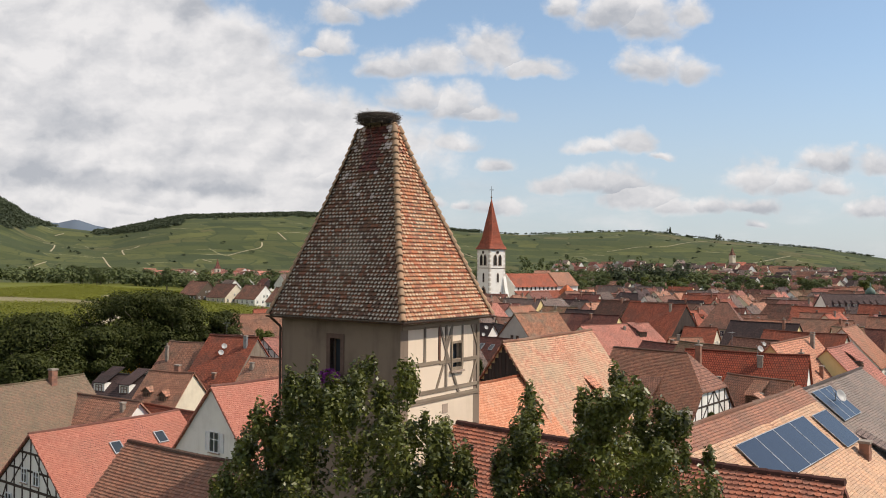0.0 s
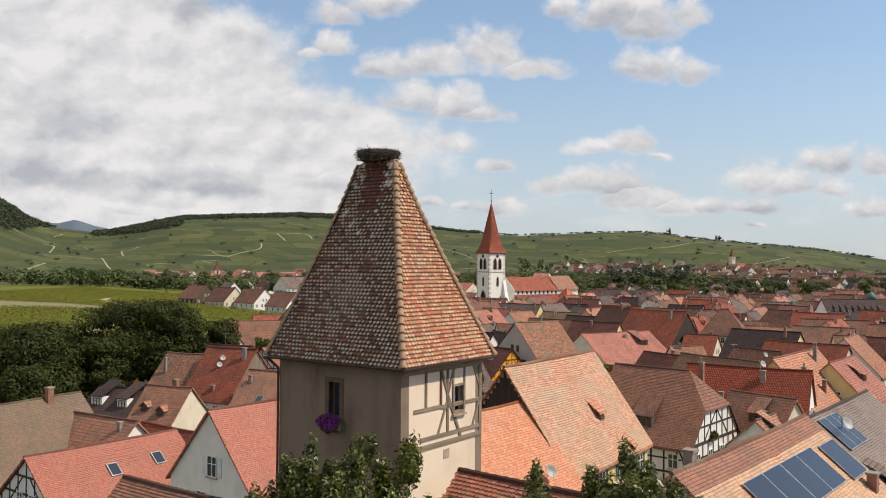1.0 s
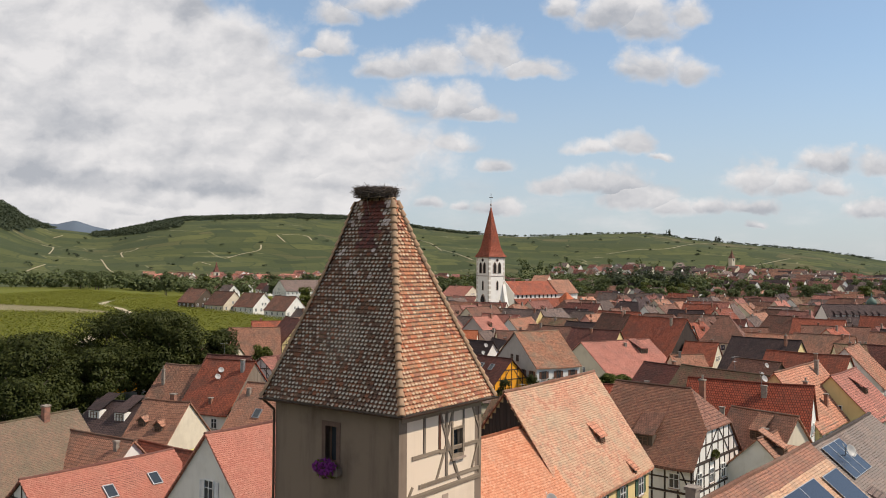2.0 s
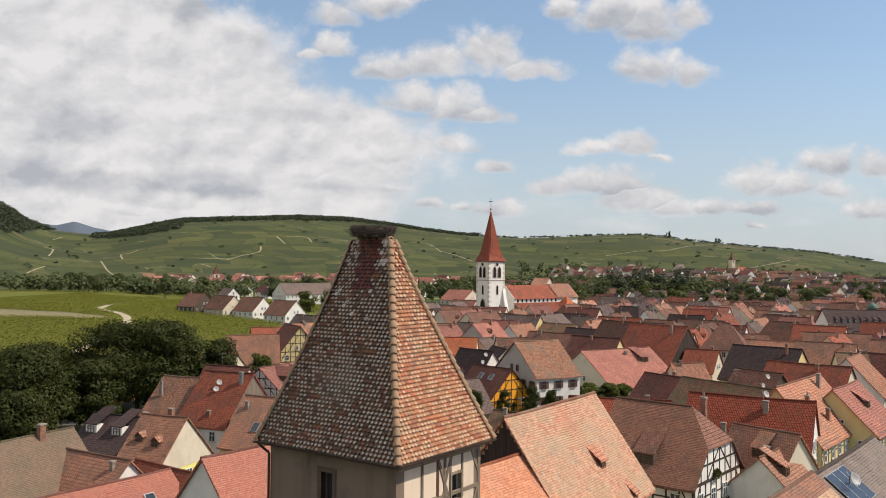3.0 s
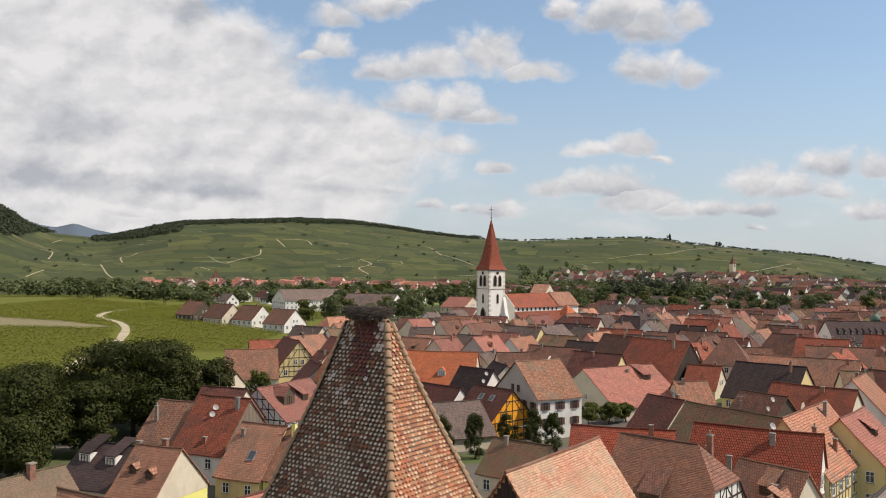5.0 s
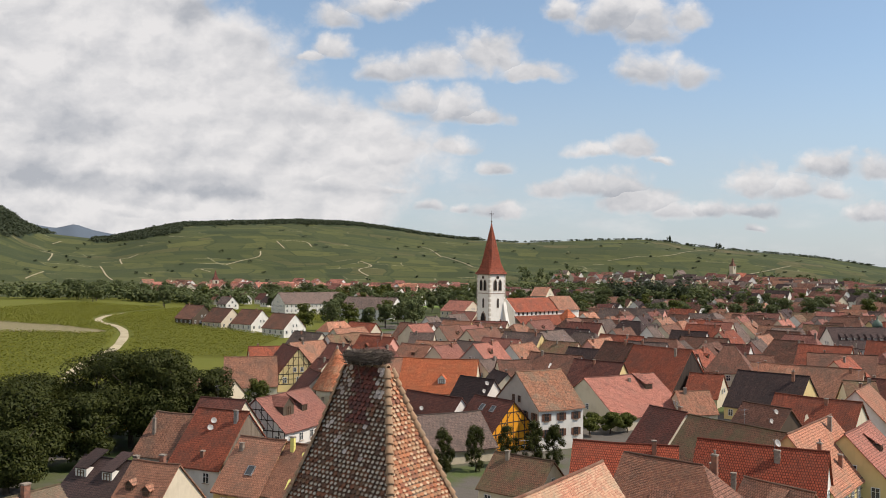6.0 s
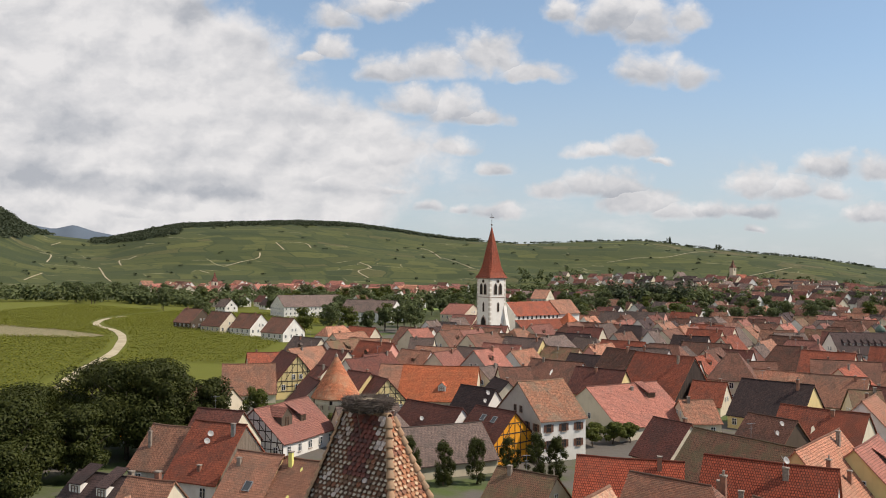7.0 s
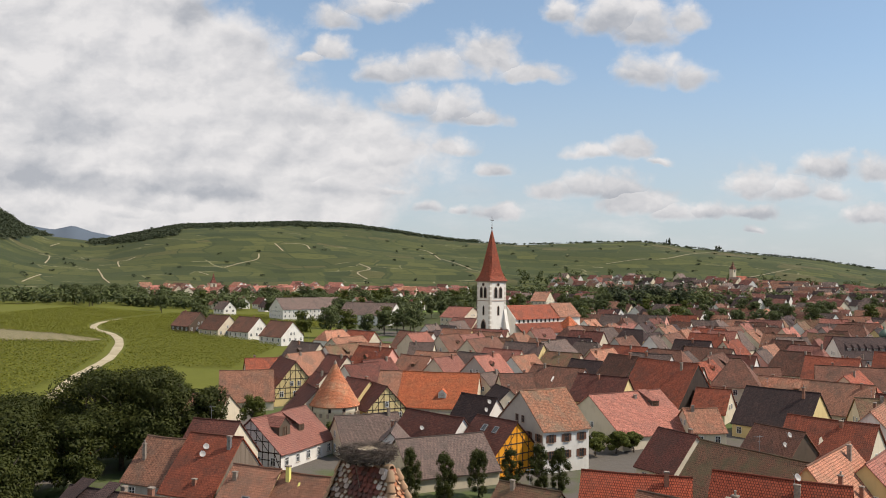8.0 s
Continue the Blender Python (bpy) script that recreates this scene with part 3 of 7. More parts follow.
def land(x, y):
    """Height of the ground, for numbers or arrays."""
    x, y = np.asarray(x, float), np.asarray(y, float)
    r = np.hypot(x, y)
    az = np.degrees(np.arctan2(x, y))
    top = 33 + RIDGE_D * np.tan(np.radians(spline(az, RIDGE_AZ, RIDGE_EL)))
    k = np.clip((r - 1000) / (RIDGE_D - 1000), 0, 1)
    k = 0.55 * k + 0.45 * k * k * (3 - 2 * k)
    roll = 6 * np.sin(x * 0.011 + y * 0.004) * np.sin(y * 0.009 - x * 0.003) * np.clip((r - 1050) / 200, 0, 1) * np.clip((RIDGE_D + 50 - r) / 300, 0, 1)
    z = np.maximum(top, 0) * k + roll
    fall = np.clip((r - RIDGE_D - 60) / 700, 0, 1)
    z = z * (1 - fall) + fall * np.minimum(z, 10)
    far = 33 + FAR_D * np.tan(np.radians(spline(az, FAR_AZ, FAR_EL)))
    z = np.maximum(z, np.where(r > 2500, far * np.clip((r - 2500) / (FAR_D - 2500), 0, 1), -50))
    # low swell under the vineyard beside the town
    swell = 5.5 * np.exp(-(((x + 150) / 75) ** 2) - (((y - 300) / 170) ** 2)) + 7.0 / (1 + np.exp((x + 215) / 22)) * np.exp(-(((y - 480) / 260) ** 2))
    return z + swell * np.clip((r - 120) / 120, 0, 1)


def wooded(x, y):
    """Where the woods on the hill top stand."""
    r, deg = np.hypot(x, y), np.degrees(np.arctan2(x, y))
    frac = land(x, y) / np.maximum(33 + RIDGE_D * np.tan(np.radians(spline(deg, RIDGE_AZ, RIDGE_EL))), 1)
    low = np.interp(deg, [-22, -21, -19, -17.6, -16.9, -11.5, -9, -8, -5, -2, 2], [0.88, 0.84, 0.79, 0.77, 0.91, 0.93, 0.915, 0.935, 0.955, 0.965, 0.985])
    low = low + 0.014 * np.sin(deg * 9.1) + 0.012 * np.sin(deg * 23.0) + 0.010 * np.sin(deg * 61.0 + r * 0.02)
    return (r > 1200) & (((deg > -22.5) & (deg < 2.5) & (frac > low)) | ((deg < -25.0) & (frac > np.interp(deg, [-30, -27, -25.2], [0.42, 0.62, 0.98]) + 0.03 * np.sin(deg * 9))))


def ground_mat():
    """Fields in strips and patches; woods where the cover layer says so; streets in the town."""
    m, n = material("land_cover")
    place = n.add("ShaderNodeNewGeometry").outputs["Position"]
    flat = n.vec("MULTIPLY", place, (1, 1, 0))
    bend = n.add("ShaderNodeTexNoise")
    n.put(bend.inputs["Vector"], flat)
    bend.inputs["Scale"].default_value = 0.006
    flat2 = n.vec("ADD", flat, n.scale(n.vec("SUBTRACT", bend.outputs["Color"], (0.5, 0.5, 0.5)), 120.0))
    # parcels: long strips along the slope, in two sizes
    where = n.add("ShaderNodeSeparateXYZ")
    n.put(where.inputs[0], flat2)
    along = n.math("MULTIPLY", n.math("ARCTAN2", where.outputs[0], where.outputs[1]), 1350.0)
    away = n.vec("LENGTH", flat2, out=1)
    grid = n.add("ShaderNodeCombineXYZ")
    n.put(grid.inputs[0], n.math("ADD", along, n.math("MULTIPLY", away, 0.22)))
    n.put(grid.inputs[1], n.math("ADD", away, n.math("MULTIPLY", along, 0.06)))

    def parcels(wide, high, edge, offset):
        k = n.add("ShaderNodeTexBrick")
        k.offset, k.squash, k.squash_frequency = offset, 0.7, 3
        n.put(k.inputs["Vector"], grid.outputs[0])
        k.inputs["Color1"].default_value, k.inputs["Color2"].default_value, k.inputs["Mortar"].default_value = (0, 0, 0, 1), (1, 1, 1, 1), (0.5, 0.5, 0.5, 1)
        k.inputs["Scale"].default_value, k.inputs["Mortar Size"].default_value = 1.0, edge
        k.inputs["Brick Width"].default_value, k.inputs["Row Height"].default_value = wide, high
        c = n.add("ShaderNodeSeparateColor")
        n.put(c.inputs[0], k.outputs["Color"])
        return c.outputs[0], k.outputs["Fac"]

    broad_tone, broad_edge = parcels(170.0, 95.0, 2.2, 0.37)
    small_tone, small_edge = parcels(62.0, 37.0, 1.3, 0.43)
    tones = n.add("ShaderNodeValToRGB")
    tones.color_ramp.interpolation = "LINEAR"
    for pos, col in ((0.0, (0.026, 0.036, 0.018)), (0.26, (0.058, 0.068, 0.026)), (0.45, (0.112, 0.116, 0.040)), (0.62, (0.040, 0.052, 0.025)), (0.8, (0.085, 0.088, 0.034)), (1.0, (0.17, 0.13, 0.07))):
        el = tones.color_ramp.elements[0] if pos == 0 else tones.color_ramp.elements[-1] if pos == 1 else tones.color_ramp.elements.new(pos)
        el.position, el.color = pos, c4(col)
    mixed = n.math("ADD", n.math("MULTIPLY", broad_tone, 0.45), n.math("MULTIPLY", small_tone, 0.55))
    n.put(tones.inputs[0], mixed)
    # rows of vines, their lie changing from field to field
    turn = n.add("ShaderNodeVectorRotate")
    turn.rotation_type = "Z_AXIS"
    n.put(turn.inputs["Vector"], flat)
    n.put(turn.inputs["Angle"], n.math("MULTIPLY", small_tone, 3.1))
    w = n.add("ShaderNodeTexWave")
    n.put(w.inputs["Vector"], turn.outputs[0])
    w.inputs["Scale"].default_value, w.inputs["Distortion"].default_value = 0.09, 1.2
    fields = n.mix(n.math("MULTIPLY", w.outputs["Fac"], 0.2), tones.outputs[0], (0.05, 0.068, 0.030, 1))
    gaps = n.ramp(n.noise(flat, 0.011, 3.0, 0.6), 0.55, 0.64)
    fields = n.mix(n.math("MULTIPLY", n.math("MULTIPLY", small_edge, gaps), 0.85), fields, (0.30, 0.27, 0.16, 1))
    fields = n.mix(n.math("MULTIPLY", n.math("MULTIPLY", small_edge, n.math("SUBTRACT", 1.0, gaps)), 0.75), fields, (0.036, 0.048, 0.022, 1))
    fields = n.mix(n.math("MULTIPLY", broad_edge, 0.45), fields, (0.045, 0.058, 0.026, 1))
    fields = n.mix(n.math("MULTIPLY", n.noise(place, 0.02, 5.0, 0.7), 0.3), fields, (0.056, 0.066, 0.030, 1))
    up = n.add("ShaderNodeSeparateXYZ")
    n.put(up.inputs[0], place)
    level = n.math("ADD", up.outputs[2], n.math("MULTIPLY", n.noise(flat, 0.012, 4.0, 0.6), 26.0))
    bank = n.ramp(n.math("ABSOLUTE", n.math("SUBTRACT", n.math("FRACT", n.math("DIVIDE", level, 8.5)), 0.5)), 0.10, 0.02)
    bank = n.math("MULTIPLY", bank, n.ramp(n.noise(flat, 0.02, 3.0, 0.6), 0.42, 0.6))
    fields = n.mix(n.math("MULTIPLY", bank, 0.65), fields, (0.038, 0.048, 0.024, 1))
    wide_tone = n.ramp(n.noise(flat, 0.0045, 4.0, 0.65), 0.35, 0.65)
    fields = n.mix(n.math("MULTIPLY", wide_tone, 0.35), fields, (0.046, 0.060, 0.028, 1))
    fields = n.mix(n.math("MULTIPLY", n.ramp(n.noise(flat, 0.07, 4.0, 0.75), 0.5, 0.72), 0.42), fields, (0.036, 0.047, 0.023, 1))
    cover = n.add("ShaderNodeAttribute")
    cover.attribute_name = "cover"
    kinds = n.add("ShaderNodeSeparateColor")
    n.put(kinds.inputs[0], cover.outputs["Color"])
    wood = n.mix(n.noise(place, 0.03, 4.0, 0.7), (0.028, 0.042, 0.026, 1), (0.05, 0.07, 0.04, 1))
    # far-left mountain: slate-blue distance haze put into the wood colour
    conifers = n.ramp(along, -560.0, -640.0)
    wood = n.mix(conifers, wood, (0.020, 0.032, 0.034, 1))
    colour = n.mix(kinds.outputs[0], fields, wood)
    town = n.mix(n.ramp(n.noise(place, 0.05, 4.0, 0.6), 0.45, 0.6), (0.12, 0.108, 0.095, 1), (0.085, 0.11, 0.04, 1))
    colour = n.mix(kinds.outputs[1], colour, town)
    vine = n.mix(n.noise(place, 0.12, 5.0, 0.7), (0.095, 0.105, 0.020, 1), (0.135, 0.142, 0.026, 1))
    colour = n.mix(kinds.outputs[2], colour, vine)
    # land behind the ridge: blue haze of distance painted as base colour
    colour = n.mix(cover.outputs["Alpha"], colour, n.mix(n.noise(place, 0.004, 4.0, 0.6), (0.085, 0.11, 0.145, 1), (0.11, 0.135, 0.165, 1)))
    finish(n, colour, 0.95, n.noise(place, 0.6, 4.0, 0.7), 0.5, 0.4, specular=0.1)
    return m


def build_land():
    az = np.radians(np.concatenate([np.arange(-180, -36, 6), np.arange(-36, 36, 0.3), np.arange(36, 180, 6)]))
    rs = np.concatenate([[2.0], np.geomspace(8, 1000, 60)[:-1], np.linspace(1000, 1900, 60), np.geomspace(1950, 4700, 36)])
    a, r = np.meshgrid(az, rs)
    x, y = r * np.sin(a), r * np.cos(a)
    z = land(x, y)
    n, m = len(az), len(rs)
    v = np.stack([x, y, z], -1).reshape(-1, 3)
    i = np.arange(m - 1)[:, None] * n + np.arange(n)[None, :]
    j = np.arange(m - 1)[:, None] * n + (np.arange(n)[None, :] + 1) % n
    f = np.stack([i, j, j + n, i + n], -1).reshape(-1, 4)
    centre = len(v)
    v = np.concatenate([v, [[0, 0, 0]]])
    faces = [tuple(q) for q in f.tolist()] + [(centre, (k + 1) % n, k) for k in range(n)]
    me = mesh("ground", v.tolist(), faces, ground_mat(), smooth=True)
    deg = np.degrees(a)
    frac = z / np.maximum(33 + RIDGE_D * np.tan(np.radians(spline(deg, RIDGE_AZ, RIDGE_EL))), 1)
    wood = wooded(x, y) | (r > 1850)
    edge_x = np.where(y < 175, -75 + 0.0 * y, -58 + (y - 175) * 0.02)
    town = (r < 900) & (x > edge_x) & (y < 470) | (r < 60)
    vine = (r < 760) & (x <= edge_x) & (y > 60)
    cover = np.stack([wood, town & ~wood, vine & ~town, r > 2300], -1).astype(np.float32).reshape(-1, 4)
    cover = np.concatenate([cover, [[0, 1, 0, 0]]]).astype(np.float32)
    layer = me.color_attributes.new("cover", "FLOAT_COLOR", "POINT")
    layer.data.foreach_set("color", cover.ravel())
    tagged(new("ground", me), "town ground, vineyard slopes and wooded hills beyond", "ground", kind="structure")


build_land()

# ---- houses ----
EYE = Vector((0.0, 0.0, 28.0))
TAKEN = []


def welded(me, gap=0.004):
    bm = bmesh.new()
    bm.from_mesh(me)
    bmesh.ops.remove_doubles(bm, verts=bm.verts, dist=gap)
    bm.to_mesh(me)
    bm.free()
    return me


def roof_mesh(L, w, zr, drop, mat, over=0.35, verge=0.25, hip0=0.0, hip1=0.0, cut=1.0, seed=0.0, sag=0.10):
    """A saddle roof along x. hip0, hip1: how far the ridge draws back at each end; cut: how far down such an end slope reaches (1 = to the eaves)."""
    slope = drop / w
    dmax = w + over
    rows = max(5, int(dmax / 0.9))
    cols = max(4, int(L / 1.4))
    ds = sorted(set([dmax * k / rows for k in range(rows + 1)] + [cut * dmax]))
    pitch = math.sqrt(1 + slope * slope)
    v, f, uv = [], [], []

    def ends(d):
        k = min(1.0, d / (cut * dmax))
        return -L / 2 - verge + hip0 * (1 - k), L / 2 + verge - hip1 * (1 - k)

    def height(s, d, side):
        return zr + 0.14 - d * slope - sag * (1 - (2 * s / max(L, 1)) ** 2) * (0.6 + 0.4 * math.sin(seed + s * 0.4)) + wobble(s + seed, d * side + 3.1, seed, 0.45, 0.07)

    def sheet(points, uvs, nr, nc, flip):
        b = len(v)
        v.extend(points)
        for i in range(nr - 1):
            for j in range(nc - 1):
                a = b + i * nc + j
                q = (a, a + 1, a + nc + 1, a + nc)
                if flip:
                    q = q[::-1]
                f.append(q)
                uv.extend(uvs[k - b] for k in q)

    for side in (-1, 1):
        pts, us = [], []
        for d in ds:
            s0, s1 = ends(d)
            for j in range(cols + 1):
                s = s0 + (s1 - s0) * j / cols
                pts.append((s, side * d, height(s, d, side)))
                us.append((s + 50, d * pitch))
        sheet(pts, us, len(ds), cols + 1, side > 0)
        low = [(p[0], p[1], p[2] - 0.16) for p in pts]
        sheet(low, us, len(ds), cols + 1, side < 0)
        # thickness along verges and eaves
        n = cols + 1
        rim = [i * n for i in range(len(ds))] + [(len(ds) - 1) * n + j for j in range(1, n)] + [i * n + n - 1 for i in reversed(range(len(ds) - 1))]
        sheet([pts[k] for k in rim] + [low[k] for k in rim], [us[k] for k in rim] * 2, 2, len(rim), side > 0)
    for hip, e in ((hip0, -1), (hip1, 1)):
        if hip <= 0:
            continue
        pts, us = [], []
        steps = 5
        run = math.sqrt(hip * hip + (slope * cut * dmax) ** 2)
        for i in range(steps + 1):
            k = i / steps
            d = k * cut * dmax
            s = e * (L / 2 + verge - hip * (1 - k))
            for j in range(5):
                y = -d + 2 * d * j / 4
                pts.append((s, y, zr + 0.14 - d * slope + wobble(s, y, seed, 0.5, 0.03) * (0 if j in (0, 4) else 1)))
                us.append((y + 30, k * run))
        sheet(pts, us, steps + 1, 5, e > 0)
        low = [(p[0], p[1], p[2] - 0.16) for p in pts[-5:]]
        sheet(pts[-5:] + low, us[-5:] * 2, 2, 5, e > 0)
    return welded(mesh("roof", v, f, mat, uv))


def ridge_mesh(L, zr, mat, over=0.25, hip0=0.0, hip1=0.0, sag=0.10, seed=0.0):
    """A row of half-round ridge tiles."""
    p = Pile()
    s0, s1 = -L / 2 - over + hip0, L / 2 + over - hip1
    n = max(2, int((s1 - s0) / 0.42))
    for i in range(n):
        a, b = s0 + (s1 - s0) * i / n, s0 + (s1 - s0) * (i + 1.06) / n
        loops = []
        for s, r in ((a, 0.13), (b, 0.155)):
            z = zr + 0.12 - sag * (1 - (2 * s / max(L, 1)) ** 2) * (0.6 + 0.4 * math.sin(seed + s * 0.4))
            loops.append([(s, r * math.cos(t), z + r * math.sin(t)) for t in [math.pi * (k / 4) for k in range(5)]] + [(s, 0, z - 0.1)])
        p.ring(loops)
    return p.make("ridge_tiles", mat)


def wall_mesh(L, w, zr, drop, mat, hip0=0.0, hip1=0.0, cut=1.0, z0=-1.0):
    """The body of a house below its roof."""
    slope = drop / w
    p = Pile()
    loops = []
    for e, hip in ((-1, hip0), (1, hip1)):
        x = e * L / 2
        top = zr if hip <= 0 else zr - drop * cut
        half = 0.0 if hip <= 0 else w * cut
        ze = zr - drop
        loops.append([(x, -w, z0), (x, w, z0), (x, w, ze), (x, half, top), (x, -half, top), (x, -w, ze)])
    v = [q for lp in loops for q in lp]
    f = [(5, 4, 3, 2, 1, 0), (6, 7, 8, 9, 10, 11)] + [(j, (j + 1) % 6, 6 + (j + 1) % 6, 6 + j) for j in range(6)]
    return mesh("wall", v, [tuple(q) for q in f], mat)


def plate(name, xs, zs, holes, y0, y1, mat):
    """A slab of cells between the lines xs and zs, less the cells in holes, in one piece."""
    n = len(xs)
    v = [(x, y, z) for y in (y0, y1) for z in zs for x in xs]
    back = n * len(zs)
    solid = {(i, k) for i in range(n - 1) for k in range(len(zs) - 1)} - set(holes)
    f = []
    for i, k in solid:
        a, b, c, d = k * n + i, k * n + i + 1, (k + 1) * n + i + 1, (k + 1) * n + i
        f += [(a, b, c, d), (back + d, back + c, back + b, back + a)]
        for (di, dk), (p, q) in (((0, -1), (b, a)), ((1, 0), (c, b)), ((0, 1), (d, c)), ((-1, 0), (a, d))):
            if (i + di, k + dk) not in solid:
                f.append((p, q, back + q, back + p))
    used = sorted({k for q in f for k in q})
    at = {k: i for i, k in enumerate(used)}
    return mesh(name, [v[k] for k in used], [tuple(at[k] for k in q) for q in f], mat)


def frame_mesh(w, h, mat, deep=0.09):
    t = 0.07
    xs = [-w / 2 - t, -w / 2, -0.03, 0.03, w / 2, w / 2 + t]
    zs = [-t, 0, h * 0.62, h * 0.62 + 0.04, h, h + t]
    return shared(("frame", w, h, mat.name), lambda: plate("window", xs, zs, [(1, 1), (3, 1), (1, 3), (3, 3)], -deep, 0, mat))


def sill_mesh(w, mat):
    return shared(("sill", w, mat.name), lambda: Pile().box(-w / 2 - 0.13, -0.17, -0.14, w / 2 + 0.13, 0, -0.072).make("window_sill", mat))


def pane_mesh(w, h):
    return shared(("pane", w, h), lambda: Pile().box(-w / 2, -0.035, 0, w / 2, -0.004, h).make("pane", PANE))


def shutter_mesh(w, h, mat):
    def build():
        loops = [[(x0, y, z0), (x1, y, z0), (x1, y, z1), (x0, y, z1)] for x0, x1, z0, z1, y in ((0, w, 0, h, -0.01), (0, w, 0, h, -0.05), (0.05, w - 0.05, 0.07, h - 0.07, -0.05), (0.06, w - 0.06, 0.08, h - 0.08, -0.03))]
        return Pile().ring(loops).make("shutter", mat)
    return shared(("shutter", w, h, mat.name), build)


def small_window_mesh(w, h, mat):
    """Frame and glass in one, for walls too far off to see more."""
    def build():
        me = frame_mesh(w, h, mat).copy()
        bm = bmesh.new()
        bm.from_mesh(me)
        vs = [bm.verts.new(q) for q in ((-w / 2, -0.03, 0), (w / 2, -0.03, 0), (w / 2, -0.03, h), (-w / 2, -0.03, h))]
        bm.faces.new(vs).material_index = 1
        bm.to_mesh(me)
        bm.free()
        me.materials.append(PANE)
        return me
    return shared(("small_window", w, h, mat.name), build)


def window(house, m, w=0.9, h=1.25, frame=None, shutters=None):
    """A window at the pose m, looking along -y of it."""
    if house.matrix_basis.translation.y > 165 and not shutters:
        return part("window", small_window_mesh(w, h, frame or FRAME_WHITE), house, m)
    fr = part("window", frame_mesh(w, h, frame or FRAME_WHITE), house, m)
    part("pane", pane_mesh(w, h), fr)
    part("window_sill", sill_mesh(w, STONE), fr)
    if shutters:
        part("shutter", shutter_mesh(w / 2, h, shutters), fr, pose(-w - 0.1, 0, 0))
        part("shutter", shutter_mesh(w / 2, h, shutters), fr, pose(w / 2 + 0.1, 0, 0))
    return fr


def side_pose(L, w, side, s, z):
    """A pose on a wall of a house: f front (-y), b back, r at +x, l at -x; s metres along it to the right."""
    return {"f": pose(s, -w, z), "b": pose(-s, w, z, rz=180), "r": pose(L / 2, s, z, rz=90), "l": pose(-L / 2, -s, z, rz=-90)}[side]


def chimney_mesh(w, d, h, mat, pots=1):
    def build():
        p = Pile()
        p.box(-w / 2, -d / 2, -1.6, w / 2, d / 2, h)
        p.box(-w / 2 - 0.06, -d / 2 - 0.06, h - 0.14, w / 2 + 0.06, d / 2 + 0.06, h + 0.002, k=1)
        p.box(-w / 2 - 0.03, -d / 2 - 0.03, h * 0.35, w / 2 + 0.03, d / 2 + 0.03, h * 0.35 + 0.08)
        for i in range(pots):
            x = (i - (pots - 1) / 2) * 0.3
            p.lathe([(0.11, h), (0.1, h + 0.32), (0.13, h + 0.34), (0.13, h + 0.4)], 8, (x, 0, 0), k=1)
        return p.make("chimney", mat, CEMENT)
    return shared(("chimney", w, d, h, mat.name, pots), build)


def dish_mesh():
    def build():
        p = Pile()
        prof = [(0.0, 0.0), (0.12, 0.012), (0.25, 0.05), (0.38, 0.12), (0.40, 0.12), (0.26, 0.02), (0.0, -0.03)]
        p.lathe([(max(r, 0.001), z) for r, z in prof], 14)
        p.tube((0, 0, 0), (0, 0.1, -0.25), 0.02, sides=5)
        p.tube((0, 0.1, -0.25), (0, 0.6, -0.3), 0.025, sides=5)
        p.tube((0, -0.36, 0.1), (0, -0.1, 0.42), 0.012, sides=4)
        return p.make("satellite_dish", DISH, smooth=True)
    return shared("dish", build)


